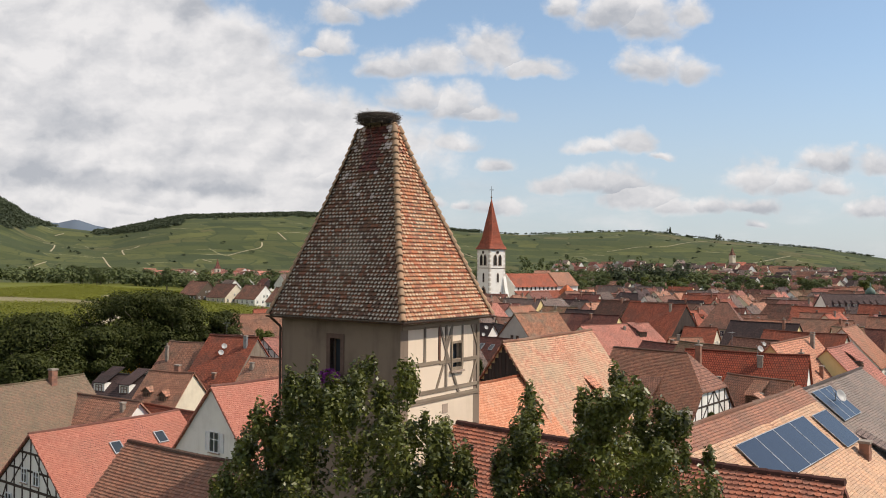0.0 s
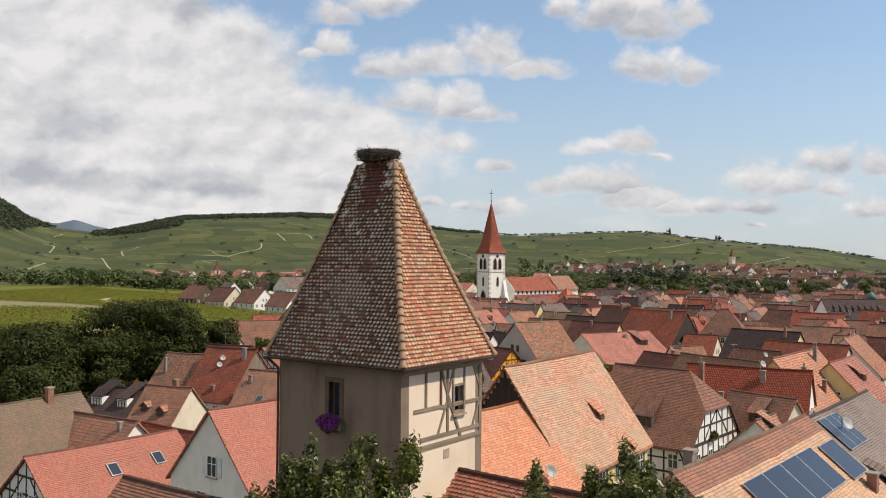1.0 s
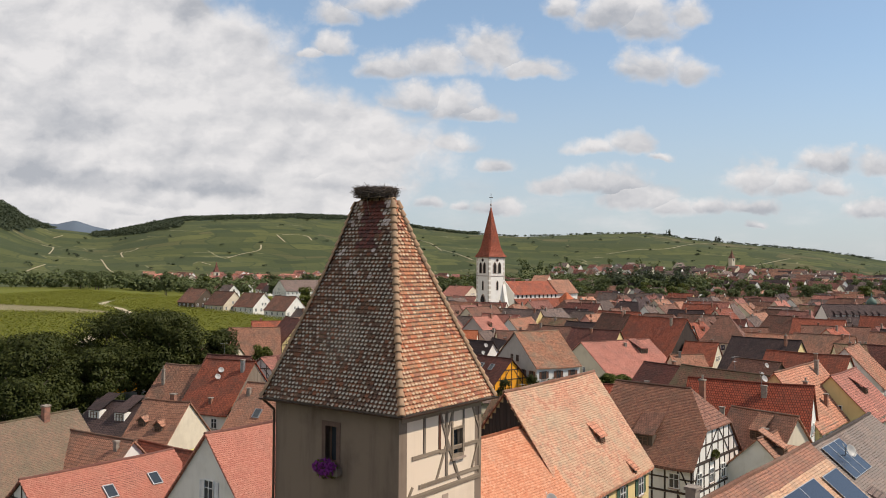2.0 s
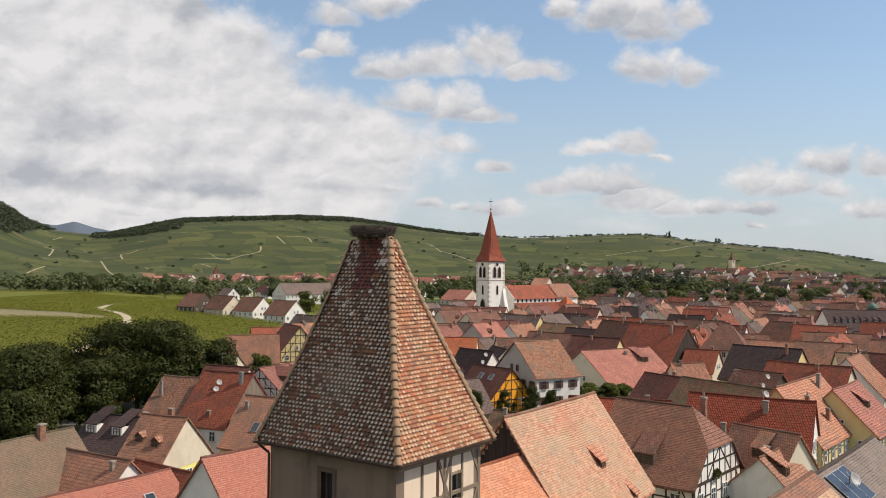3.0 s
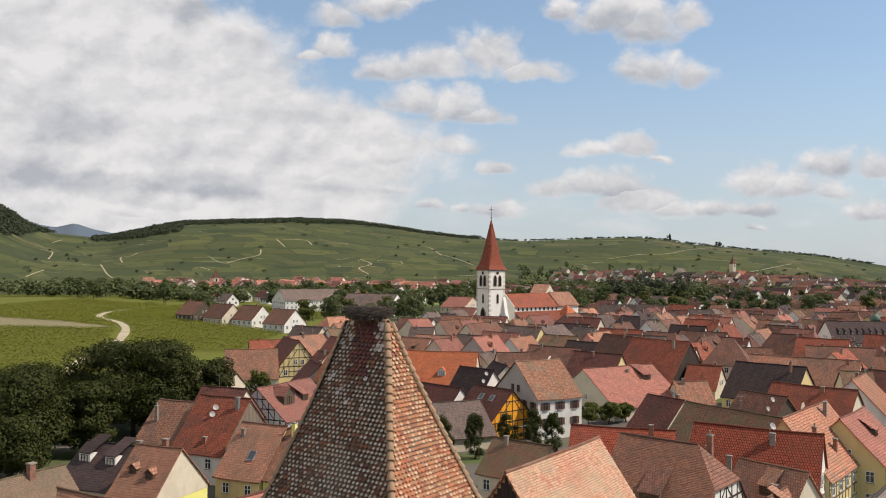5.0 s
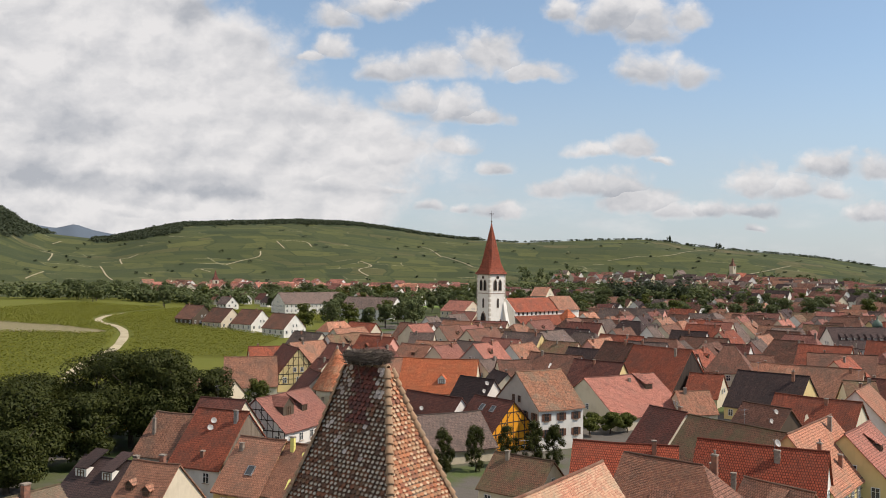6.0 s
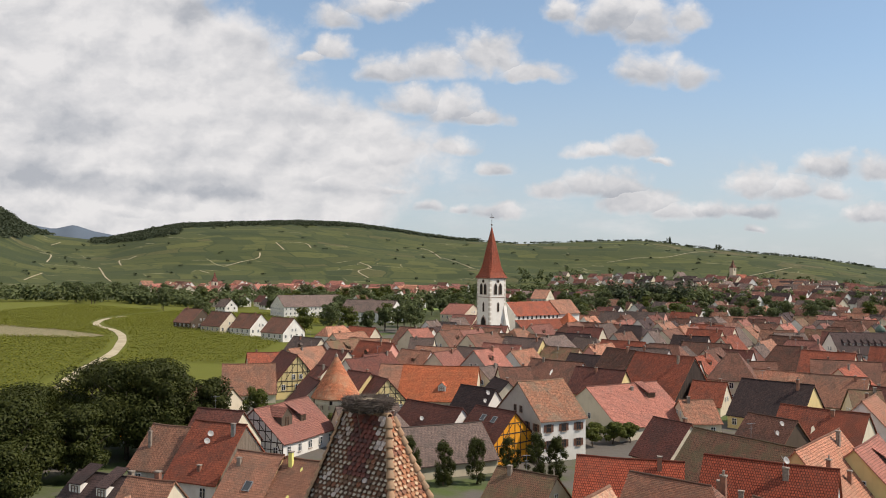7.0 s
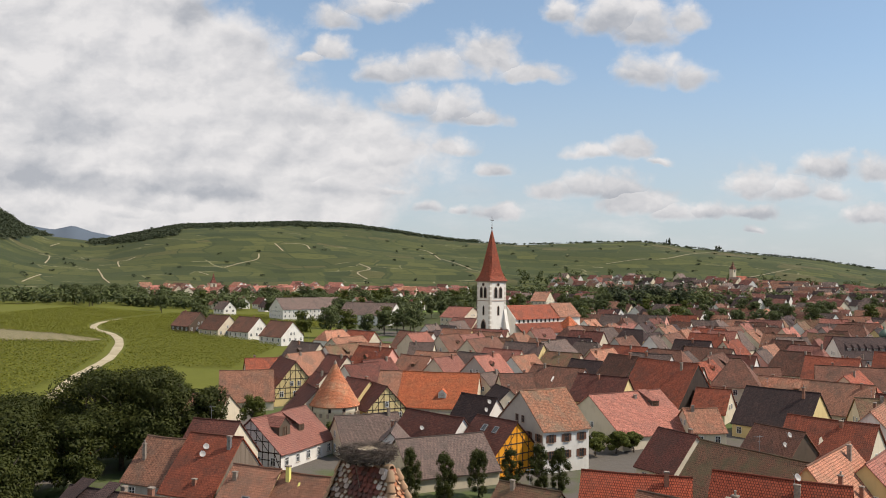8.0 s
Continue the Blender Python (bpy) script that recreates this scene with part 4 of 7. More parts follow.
def dormer(house, L, w, zr, drop, side, s, d, wide, high, mat, wallmat, kind="gable", frame=None):
    """A dormer on the slope on that side (-1 front, 1 back), d metres out from the ridge, s along it."""
    slope = drop / w
    base = zr - d * slope
    run = high / slope + 0.3
    y0 = -d
    p = Pile()
    v = [(-wide / 2, y0, base - 0.2), (wide / 2, y0, base - 0.2), (wide / 2, y0, base + high), (-wide / 2, y0, base + high),
         (-wide / 2, y0 + run, base + high - 0.05), (wide / 2, y0 + run, base + high - 0.05)]
    body = mesh("dormer", v, [(0, 1, 2, 3), (0, 3, 4), (1, 5, 2), (3, 2, 5, 4), (0, 4, 5, 1)], wallmat)
    m = Matrix.Identity(4) if side < 0 else pose(0, 0, 0, rz=180)
    ob = part("dormer", body, house, m @ pose(s if side < 0 else -s, 0, 0))
    rise = wide * 0.45
    o = 0.16
    if kind == "gable":
        back = y0 + run + rise / slope + 0.3
        rv = [(-wide / 2 - o, y0 - o, base + high - o * 0.9), (0, y0 - o, base + high + rise), (wide / 2 + o, y0 - o, base + high - o * 0.9),
              (-wide / 2 - o, y0 + run + 0.2, base + high - o * 0.9), (0, back, base + high + rise), (wide / 2 + o, y0 + run + 0.2, base + high - o * 0.9)]
        rv += [(a, b, c + 0.09) for a, b, c in rv]
        rf = [(0, 3, 4, 1), (1, 4, 5, 2), (6, 7, 10, 9), (7, 8, 11, 10), (0, 1, 7, 6), (1, 2, 8, 7), (0, 6, 9, 3), (2, 5, 11, 8)]
        ruv = [(rv[k][0] + rv[k][1], rv[k][2]) for q in rf for k in q]
        part("dormer_roof", mesh("dormer_roof", rv, rf, mat, ruv), ob)
        gv = [(-wide / 2, y0 + 0.002, base + high), (wide / 2, y0 + 0.002, base + high), (0, y0 + 0.002, base + high + rise)]
        gv += [(a, b + 0.1, c) for a, b, c in gv]
        part("dormer_gable", mesh("dormer_gable", gv, [(0, 1, 2), (5, 4, 3), (0, 3, 4, 1), (1, 4, 5, 2), (2, 5, 3, 0)], wallmat), ob)
    else:
        back = y0 + high / slope * 2.4
        zb = zr + y0 * slope + (back - y0) * slope
        rv = [(-wide / 2 - o, y0 - o, base + high), (wide / 2 + o, y0 - o, base + high), (wide / 2 + o, back, zb + 0.1), (-wide / 2 - o, back, zb + 0.1)]
        rv += [(a, b, c + 0.1) for a, b, c in rv]
        rf = [(3, 2, 1, 0), (4, 5, 6, 7), (0, 1, 5, 4), (1, 2, 6, 5), (2, 3, 7, 6), (3, 0, 4, 7)]
        ruv = [(rv[k][0], rv[k][1] * 1.2) for q in rf for k in q]
        part("dormer_roof", mesh("dormer_roof", rv, rf, mat, ruv), ob)
    ww = min(wide - 0.35, 0.9)
    fr = part("dormer_window", frame_mesh(ww, high - 0.3, frame or FRAME_BROWN), ob, pose(0, y0, base + 0.08))
    fr.name = "dormer_window"
    return ob


def timber_wall(house, mat, L, w, side, ze, zb, span, step=1.25, gable=0.0, braces=True, thick=0.16):
    """Framing on one wall: sill, rails, posts and braces; gable: height of the gable above the eaves on that wall."""
    m = side_pose(L, w, side, 0, 0)
    rot = m.to_3x3()
    nrm = rot @ Vector((0, -1, 0))

    def at(s, z):
        return m @ Vector((s, -0.01, z))

    def go(s0, z0, s1, z1, t=thick):
        beam(house, mat, at(s0, z0), at(s1, z1), t, 0.08, nrm)

    storeys = []
    z = ze
    while z - 2.4 > zb - 0.6:
        storeys.append((z - 2.4, z))
        z -= 2.55
    half = span / 2
    go(-half, ze, half, ze, thick * 1.2)
    n = max(2, round(span / step))
    for z0, z1 in storeys:
        go(-half, z0, half, z0, thick * 1.2)
        go(-half, (z0 + z1) / 2, half, (z0 + z1) / 2, thick * 0.8)
        for i in range(n + 1):
            s = -half + 0.1 + (span - 0.2) * i / n
            go(s, z0, s, z1)
        if braces:
            go(-half + 0.15, z0 + 0.1, -half + 0.15 + span / n * 0.9, z1 - 0.1, thick * 0.8)
            go(half - 0.15, z0 + 0.1, half - 0.15 - span / n * 0.9, z1 - 0.1, thick * 0.8)
    if gable:
        for k in (0.34, 0.66):
            hw = half * (1 - k)
            go(-hw, ze + gable * k, hw, ze + gable * k)
        for i in range(1, n):
            s = -half + span * i / n
            top = gable * (1 - abs(s) / half) - 0.1
            if top > 0.3:
                go(s, ze, s, ze + top, thick * 0.8)
        go(-half, ze, 0, ze + gable, thick)
        go(half, ze, 0, ze + gable, thick)
        go(-half * 0.6, ze + 0.1, -half * 0.12, ze + gable * 0.64, thick * 0.7)
        go(half * 0.6, ze + 0.1, half * 0.12, ze + gable * 0.64, thick * 0.7)


def is_free(x, y, r):
    """Whether a circle on the ground keeps clear of the houses so far."""
    for cx, cy, hl, hw, az in TAKEN:
        dx, dy = x - cx, y - cy
        u, v = dx * math.cos(az) + dy * math.sin(az), -dx * math.sin(az) + dy * math.cos(az)
        if abs(u) < hl + r and abs(v) < hw + r:
            return False
    return True


def aerial_mesh():
    """A television aerial: a mast with short rods across a boom."""
    p = Pile().tube((0, 0, -0.2), (0, 0, 2.1), 0.022).tube((-0.6, 0, 1.95), (0.6, 0, 1.95), 0.014)
    for k in range(7):
        x = -0.55 + k * 0.18
        p.tube((x, -0.34 + 0.02 * k, 1.95), (x, 0.34 - 0.02 * k, 1.95), 0.009)
    return p.tube((-0.3, 0, 1.35), (0.3, 0, 1.35), 0.012).make("aerial", ZINC)


def house(a, b, zr, w, drop, tile="brown", wall="cream", label="", name="house", hips=(0, 0), cut=1.0, timber=None, timber_mat=None,
          chimneys=(), dormers=(), dishes=(), windows=True, shutters=None, frame=None, over=0.35, group="houses of the old town", roof_data=None, floor=None, kind="", aerials=()):
    """A house under a saddle roof whose ridge runs from a to b."""
    a, b = Vector((*a, 0)), Vector((*b, 0))
    mid, d = (a + b) / 2, b - a
    L = d.length
    az = math.degrees(math.atan2(d.y, d.x))
    seed = mid.x * 0.37 + mid.y * 0.13
    z0 = float(land(mid.x, mid.y)) if floor is None else floor
    h = thing(name, pose(mid.x, mid.y, z0, rz=az), label or f"{wall} rendered town house under a {tile} tiled roof", "house", group, kind)
    zl = zr - z0
    ze = zl - drop
    TAKEN.append((mid.x, mid.y, L / 2 + 1.0, w + 0.8, math.radians(az)))
    part("wall", wall_mesh(L, w, zl, drop, PLASTER[wall], hips[0], hips[1], cut), h)
    part("roof", roof_data or roof_mesh(L, w, zl, drop, TILE[tile], over, 0.25, hips[0], hips[1], cut, seed), h)
    part("ridge_tiles", ridge_mesh(L, zl, TILE[tile], 0.25, hips[0], hips[1], 0.10, seed), h)
    slope = drop / w
    for s, off, hh, *more in chimneys:
        mat = more[0] if more else BRICK
        size = more[1] if len(more) > 1 else 0.55
        part("chimney", chimney_mesh(size, size * 0.85, hh, mat, 1 if hh > 2.05 else 0), h, pose(s, off, zl - abs(off) * slope))
    for side, s, dd, wide, high, *more in dormers:
        dormer(h, L, w, zl, drop, side, s, dd, wide, high, TILE[tile], PLASTER[more[1] if len(more) > 1 else "brown"], more[0] if more else "gable", frame)
    for s in aerials:
        part("aerial", shared("aerial", aerial_mesh), h, pose(s, 0, zl + 0.1, rz=25 - az))
    inv = h.matrix_basis.inverted()
    for s, off, up in dishes:
        o = part("satellite_dish", dish_mesh(), h, pose(s, off, zl - abs(off) * slope + up, rx=62, rz=-az + 28), "round white satellite dish")
        part("dish_pole", shared("pole", lambda: Pile().tube((0, 0, -1.2), (0, 0, 0), 0.03).make("dish_pole", ZINC)), o, Matrix.Translation((0, 0.3, -0.2)) @ pose(0, 0, 0, rx=-62))
    eye = inv @ EYE
    sides = ["f" if eye.y < 0 else "b"]
    sides += ["r"] if eye.x > 0 and hips[1] * (cut > 0.9) <= 0 else []
    sides += ["l"] if eye.x < 0 and hips[0] * (cut > 0.9) <= 0 else []
    for side in sides:
        span = L if side in "fb" else 2 * w
        if timber and side in timber:
            g = drop if side in "rl" and hips[side == "r"] <= 0 else 0
            timber_wall(h, timber_mat or DARK_OAK, L, w, side, ze, max(0.4, ze - 5.2), span, gable=g)
        if windows:
            n = max(1, int(span / 2.7))
            for row in range(2):
                z = ze - 2.0 - 2.65 * row
                if z < 0.6:
                    break
                for i in range(n):
                    s = -span / 2 + span * (i + 0.5) / n
                    window(h, side_pose(L, w, side, s, z) @ pose(0, -0.012, 0), 0.85, 1.2, frame, shutters)
            if side in "rl" and hips[side == "r"] <= 0:
                for s in ((-0.9, 0.9) if w > 4.4 else (0,)):
                    window(h, side_pose(L, w, side, s, ze + 0.5) @ pose(0, -0.012, 0), 0.7, 1.0, frame, None)
    return h

# ---- the gate tower ----
TOWER = pose(-2.4, 31.8, 0, rz=-36)
EAVE, TOP = 19.0, 26.75
HX, HY = 3.5, 2.98
# lichened tiles; darker base tones also carry the shade of sides 0 and 3
SHADED_LICHEN_TILES = island_tiles("shaded_lichened_tower_tiles", [(0.175, 0.085, 0.046), (0.13, 0.07, 0.042), (0.215, 0.092, 0.048), (0.10, 0.058, 0.038), (0.17, 0.105, 0.062), (0.115, 0.072, 0.046)], (0.10, 0.06, 0.04), 0.4, (0.085, 0.055, 0.042), 0.5, 3.0, 0.56, ((0.46, 0.41, 0.33), (0.34, 0.29, 0.215)), 0.80)
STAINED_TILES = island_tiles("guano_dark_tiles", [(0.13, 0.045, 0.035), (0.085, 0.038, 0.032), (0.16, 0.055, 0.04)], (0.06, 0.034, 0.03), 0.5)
WHITE_TILES = island_tiles("whitened_tiles", [(0.55, 0.52, 0.48), (0.40, 0.36, 0.32)], (0.3, 0.25, 0.22), 0.4)
HIP_TILE = plain_mat("mortared_hip_tiles", (0.36, 0.22, 0.13), (0.27, 0.19, 0.12), 1.6, 14.0, 0.85, 0.5, 0.02)
tw = thing("gate_tower", TOWER, "old plastered gate tower with a steep tiled hipped roof", "tower")
WX, WY = 3.12, 2.62
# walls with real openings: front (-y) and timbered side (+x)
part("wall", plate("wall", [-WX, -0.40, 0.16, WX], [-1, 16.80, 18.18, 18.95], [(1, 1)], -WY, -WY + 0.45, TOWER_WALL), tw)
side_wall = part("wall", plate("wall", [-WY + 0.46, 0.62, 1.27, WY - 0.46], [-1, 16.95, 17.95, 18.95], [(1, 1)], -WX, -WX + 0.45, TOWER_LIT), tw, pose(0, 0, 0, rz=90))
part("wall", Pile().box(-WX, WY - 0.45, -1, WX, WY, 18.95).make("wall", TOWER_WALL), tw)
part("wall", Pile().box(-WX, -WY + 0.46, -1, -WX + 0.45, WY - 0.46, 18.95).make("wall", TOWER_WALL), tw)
part("floor", Pile().box(-WX + 0.46, -WY + 0.46, 15.9, WX - 0.46, WY - 0.46, 16.05).make("floor", DARK_OAK), tw)
part("soffit", plate("soffit", [-HX + 0.05, -WX + 0.4, WX - 0.4, HX - 0.05], [-HY + 0.05, -WY + 0.4, WY - 0.4, HY - 0.05], [(1, 1)], -19.0, -18.955, OAK), tw, pose(0, 0, 0, rx=-90) @ Matrix.Diagonal((1, 1, 1, 1)))


def tower_point(side, s, k):
    """A point of the roof: side 0 -y, 1 +x, 2 +y, 3 -x; s from -1 to 1 along it, k from 0 at the top to 1 at the eaves."""
    e = k ** 1.12
    x, y = 0.95 + (HX - 0.95) * e, 0.14 + (HY - 0.14) * e
    z = TOP + (EAVE - TOP) * k
    bow = 0.03 * math.sin(k * 7 + side) * math.cos(s * 2.2)
    if side in (0, 2):
        q = -1 if side == 0 else 1
        return Vector((-q * s * x - 0.15 * (1 - e), q * (y + bow) - 0.1 * (1 - e), z))
    q = 1 if side == 1 else -1
    return Vector((q * (x + bow) - 0.15 * (1 - e), q * s * y - 0.1 * (1 - e), z))


def tower_deck():
    v, f = [], []
    for i in range(13):
        for side in range(4):
            v.append(tower_point(side, -1, i / 12) * 1.0 - Vector((0, 0, 0.05)))
    for i in range(12):
        for j in range(4):
            a, b = i * 4 + j, i * 4 + (j + 1) % 4
            f.append((a, a + 4, b + 4, b))
    f.append((3, 2, 1, 0))
    part("roof_deck", mesh("roof_deck", v, f, OAK), tw)


tower_deck()


def tile_outline(wide, high, lift, thick):
    """A flat clay tile with a rounded tail: top corners at the origin's height, tail lifted; x along the course, -y down the slope."""
    w, h = wide / 2, high
    top = [(-w, 0.02, -0.012), (w, 0.02, -0.012), (w, -h * 0.72, lift), (w * 0.45, -h, lift), (-w * 0.45, -h, lift), (-w, -h * 0.72, lift)]
    low = [(x, y, z - thick) for x, y, z in top[2:]]
    return top + low, [(5, 4, 3, 2, 1, 0), (2, 3, 7, 6), (3, 4, 8, 7), (4, 5, 9, 8)]


def tile_uv(outline, wide, high):
    """Across a tile from -1 to 1, down it from 0 to 1, for each corner."""
    points, faces = outline
    return [(points[i][0] * 2 / wide, -points[i][1] / high) for q in faces for i in q]


def tiled(point, rows, wide, seed, pick=None):
    """Poses of tiles laid on a curved sheet point(s, k), s from -1 to 1: yields the pose, the row's share k and s."""
    rng = random.Random(seed)
    for i in range(rows):
        k0, k1 = i / rows, (i + 1) / rows
        a, b = point(-1, k0), point(1, k0)
        n = max(2, int((b - a).length / wide))
        shift = 0.5 if i % 2 else 0.0
        for j in range(n + (1 if shift else 0)):
            s = -1 + 2 * (j + 0.5 - shift) / n
            s = max(-0.995, min(0.995, s))
            p, low = point(s, k0), point(s, k1)
            across = (point(min(1, s + 0.05), k0) - point(max(-1, s - 0.05), k0)).normalized()
            down = (low - p).normalized()
            out = down.cross(across).normalized()
            if out.z < 0:
                out = -out
            turn = rng.uniform(-0.03, 0.03)
            x = (across + down * turn).normalized()
            y = out.cross(x)
            if y.dot(down) > 0:
                x, y = -x, -y
            m = Matrix((x, y, out)).transposed().to_4x4()
            m.translation = p + out * rng.uniform(0.0, 0.012)
            yield m, (k0 + k1) / 2, s


def joined_tiles(name, poses, wide, high, mat, lift=0.035, thick=0.03):
    ov, of = tile_outline(wide, high, lift, thick)
    uv = np.tile(np.array(tile_uv((ov, of), wide, high), dtype=np.float32), (len(poses), 1))
    base = np.array([(*p, 1.0) for p in ov]).T
    v, f = [], []
    for m in poses:
        b = len(v)
        v.extend((np.array(m) @ base)[:3].T.tolist())
        f.extend(tuple(b + k for k in q) for q in of)
    return mesh(name, v, f, mat, uv)


def tower_tiles():
    rows, wide, high = 53, 0.187, 0.162
    outline = tile_outline(wide * 0.95, high, 0.05, 0.042)
    one = mesh("tile", *outline, TOWER_TILES, tile_uv(outline, wide * 0.95, high))
    two = mesh("tile", *outline, SHADED_LICHEN_TILES, tile_uv(outline, wide * 0.95, high))
    for side in range(4):
        usual, dark, white = [], [], []
        for m, k, s in tiled(lambda s, k: tower_point(side, s, k), rows, wide, side + 5):
            # the lowest courses beside the front corner are laid one by one
            if side == 0 and k > 0.86 and s > -0.15 or side == 1 and k > 0.84 and s < 0.35:
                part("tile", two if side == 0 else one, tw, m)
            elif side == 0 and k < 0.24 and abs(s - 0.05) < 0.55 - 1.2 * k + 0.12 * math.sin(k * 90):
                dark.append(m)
            elif side == 0 and k < 0.13 and (s < -0.62 or s > 0.58) and random.random() < 0.65 or side == 0 and k < 0.4 and random.random() < 0.03:
                white.append(m)
            else:
                usual.append(m)
        for poses, mat, text in ((usual, SHADED_LICHEN_TILES if side in (0, 3) else TOWER_TILES, "old clay tiles"), (dark, STAINED_TILES, "dark stained tiles under the nest"), (white, WHITE_TILES, "whitened tiles")):
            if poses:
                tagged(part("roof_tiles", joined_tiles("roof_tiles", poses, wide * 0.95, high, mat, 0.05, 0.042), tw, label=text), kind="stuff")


tower_tiles()


def hip_tile_mesh():
    p = Pile()
    loops = []
    for x, r in ((0, 0.085), (0.04, 0.10), (0.33, 0.155), (0.36, 0.15), (0.362, 0.11)):
        loops.append([(x, r * math.cos(t), r * math.sin(t) - 0.03) for t in [math.pi * k / 6 for k in range(7)]])
    return p.ring(loops, closed=False, caps=False).make("hip_tile", HIP_TILE, smooth=True)


def tower_hips():
    one = hip_tile_mesh()
    rng = random.Random(3)
    n = 26
    for side in range(4):
        for i in range(n):
            a, b = tower_point(side, 1, i / n), tower_point(side, 1, (i + 1) / n)
            x = (b - a).normalized()
            out = Vector((a.x, a.y, 0)).normalized()
            z = (out - x * out.dot(x)).normalized()
            y = z.cross(x)
            m = Matrix((x, y, z)).transposed().to_4x4()
            m.translation = a + z * (0.03 + rng.uniform(0, 0.01))
            part("hip_tile", one, tw, m)
    for i in range(5):
        part("ridge_tile", one, tw, pose(-1.05 + i * 0.36, -0.1, TOP + 0.02))


tower_hips()


def gutter_mesh(length):
    p = Pile()
    loops = [[(x, 0.07 * math.cos(t), 0.07 * math.sin(t)) for t in [math.pi + math.pi * k / 6 for k in range(7)]] + [(x, 0.06, 0.0), (x, -0.06, 0.0)] for x in (-length / 2, length / 2)]
    return p.ring(loops).make("gutter", COPPER)


part("gutter", gutter_mesh(2 * HX + 0.2), tw, pose(0, -HY - 0.06, EAVE - 0.05))
part("gutter", gutter_mesh(2 * HY + 0.2), tw, pose(HX + 0.06, 0, EAVE - 0.05, rz=90))
pipe = Pile().tube((-HX + 0.1, -HY - 0.05, EAVE - 0.1), (-WX - 0.02, -WY - 0.07, EAVE - 0.5), 0.05, sides=8).tube((-WX - 0.02, -WY - 0.07, EAVE - 0.5), (-WX - 0.02, -WY - 0.07, 0), 0.05, sides=8)
part("downpipe", welded(pipe.make("downpipe", COPPER), 0.01), tw, label="brown metal downpipe")

# window in the plastered front, in a sandstone surround, with a box of petunias
sw = part("window", plate("window", [-0.58, -0.40, 0.16, 0.34], [16.64, 16.80, 18.18, 18.36], [(1, 1)], -WY - 0.035, -WY + 0.2, BROWN_STONE), tw, label="brown sandstone window surround")
part("casement", plate("casement", [-0.40, -0.34, 0.10, 0.16], [16.80, 16.86, 18.12, 18.18], [(1, 1)], -WY + 0.25, -WY + 0.31, FRAME_BROWN), sw)
part("pane", Pile().box(-0.34, -WY + 0.27, 16.86, 0.10, -WY + 0.285, 18.12).make("pane", PANE), sw)


def flower_clump(name, centre, size, count, mat, leaf, seed):
    rng = np.random.default_rng(seed)
    d = rng.normal(size=(count, 3))
    d /= np.linalg.norm(d, axis=1)[:, None]
    c = np.array(centre) + d * np.array(size) * (0.55 + 0.45 * rng.random((count, 1)))
    a = rng.normal(size=(count, 3)) * leaf
    b = rng.normal(size=(count, 3)) * leaf
    return quads(name, np.stack([c - a, c - b, c + a, c + b], 1), mat)


box = thing("flower_box", TOWER @ pose(-0.17, -WY - 0.17, 16.62), "window box overflowing with purple petunias on the tower", "flower box")
part("trough", plate("trough", [-0.62, -0.58, 0.58, 0.62], [-0.13, -0.09, 0.09, 0.13], [(1, 1)], -0.2, 0.1, OAK), box, pose(0, 0, 0, rx=90))
tagged(part("petals", flower_clump("petals", (0, -0.08, 0.05), (0.62, 0.24, 0.34), 900, FLOWER, 0.035, 4), box, label="purple flowers"), kind="stuff")
tagged(part("leaves", flower_clump("leaves", (0, -0.05, 0.0), (0.60, 0.2, 0.36), 500, LEAF_MID, 0.04, 5), box), kind="stuff")

# framing of the timbered side: s runs along the wall, z up
def tower_timbers():
    nrm = Vector((1, 0, 0))

    def go(s0, z0, s1, z1, wide, mat=GREY_OAK):
        beam(tw, mat, (WX, -WY + s0 * 2 * WY, z0), (WX, -WY + s1 * 2 * WY, z1), wide, 0.07, nrm)

    go(0.02, 18.72, 0.985, 18.72, 0.20)
    go(0.14, 17.27, 0.46, 17.27, 0.15)
    go(0.46, 17.24, 0.985, 17.24, 0.15)
    go(0.22, 16.18, 0.985, 16.18, 0.16)
    go(0.07, 15.86, 0.985, 15.86, 0.2)
    go(0.28, 17.3, 0.28, 18.7, 0.13, OAK)
    go(0.46, 17.3, 0.46, 18.7, 0.13, RED_OAK)
    go(0.545, 16.2, 0.545, 18.7, 0.15, OAK)
    go(0.465, 18.66, 0.54, 17.75, 0.13, OAK)
    go(0.625, 18.66, 0.55, 17.75, 0.13, OAK)
    go(0.55, 17.6, 0.71, 15.95, 0.15, OAK)
    go(0.54, 17.45, 0.42, 16.2, 0.12)
    go(0.615, 17.0, 0.615, 18.7, 0.10)
    go(0.76, 17.0, 0.76, 18.7, 0.11, OAK)
    go(0.975, 15.9, 0.975, 18.7, 0.2)
    go(0.88, 18.65, 0.965, 17.8, 0.12)
    go(0.955, 17.2, 0.87, 16.25, 0.12)
    go(0.10, 15.9, 0.15, 16.25, 0.12)


tower_timbers()
tsw = part("window", plate("window", [0.55, 0.64, 1.25, 1.34], [16.86, 16.97, 17.93, 18.02], [(1, 1)], -WX - 0.06, -WX + 0.1, GREY_OAK), tw, pose(0, 0, 0, rz=90))
part("pane", Pile().box(0.64, -WX + 0.2, 16.95, 1.25, -WX + 0.22, 17.95).make("pane", PANE), tsw)
part("window_sill", Pile().box(0.5, -WX - 0.12, 16.78, 1.4, -WX - 0.002, 16.855).make("window_sill", STONE), tsw)
part("putlog_hole", plate("putlog_hole", [0.0, 0.05, 0.31, 0.36], [15.25, 15.3, 15.55, 15.6], [], -WX - 0.02, -WX - 0.002, STONE), tw, pose(0, 0, 0, rz=90))

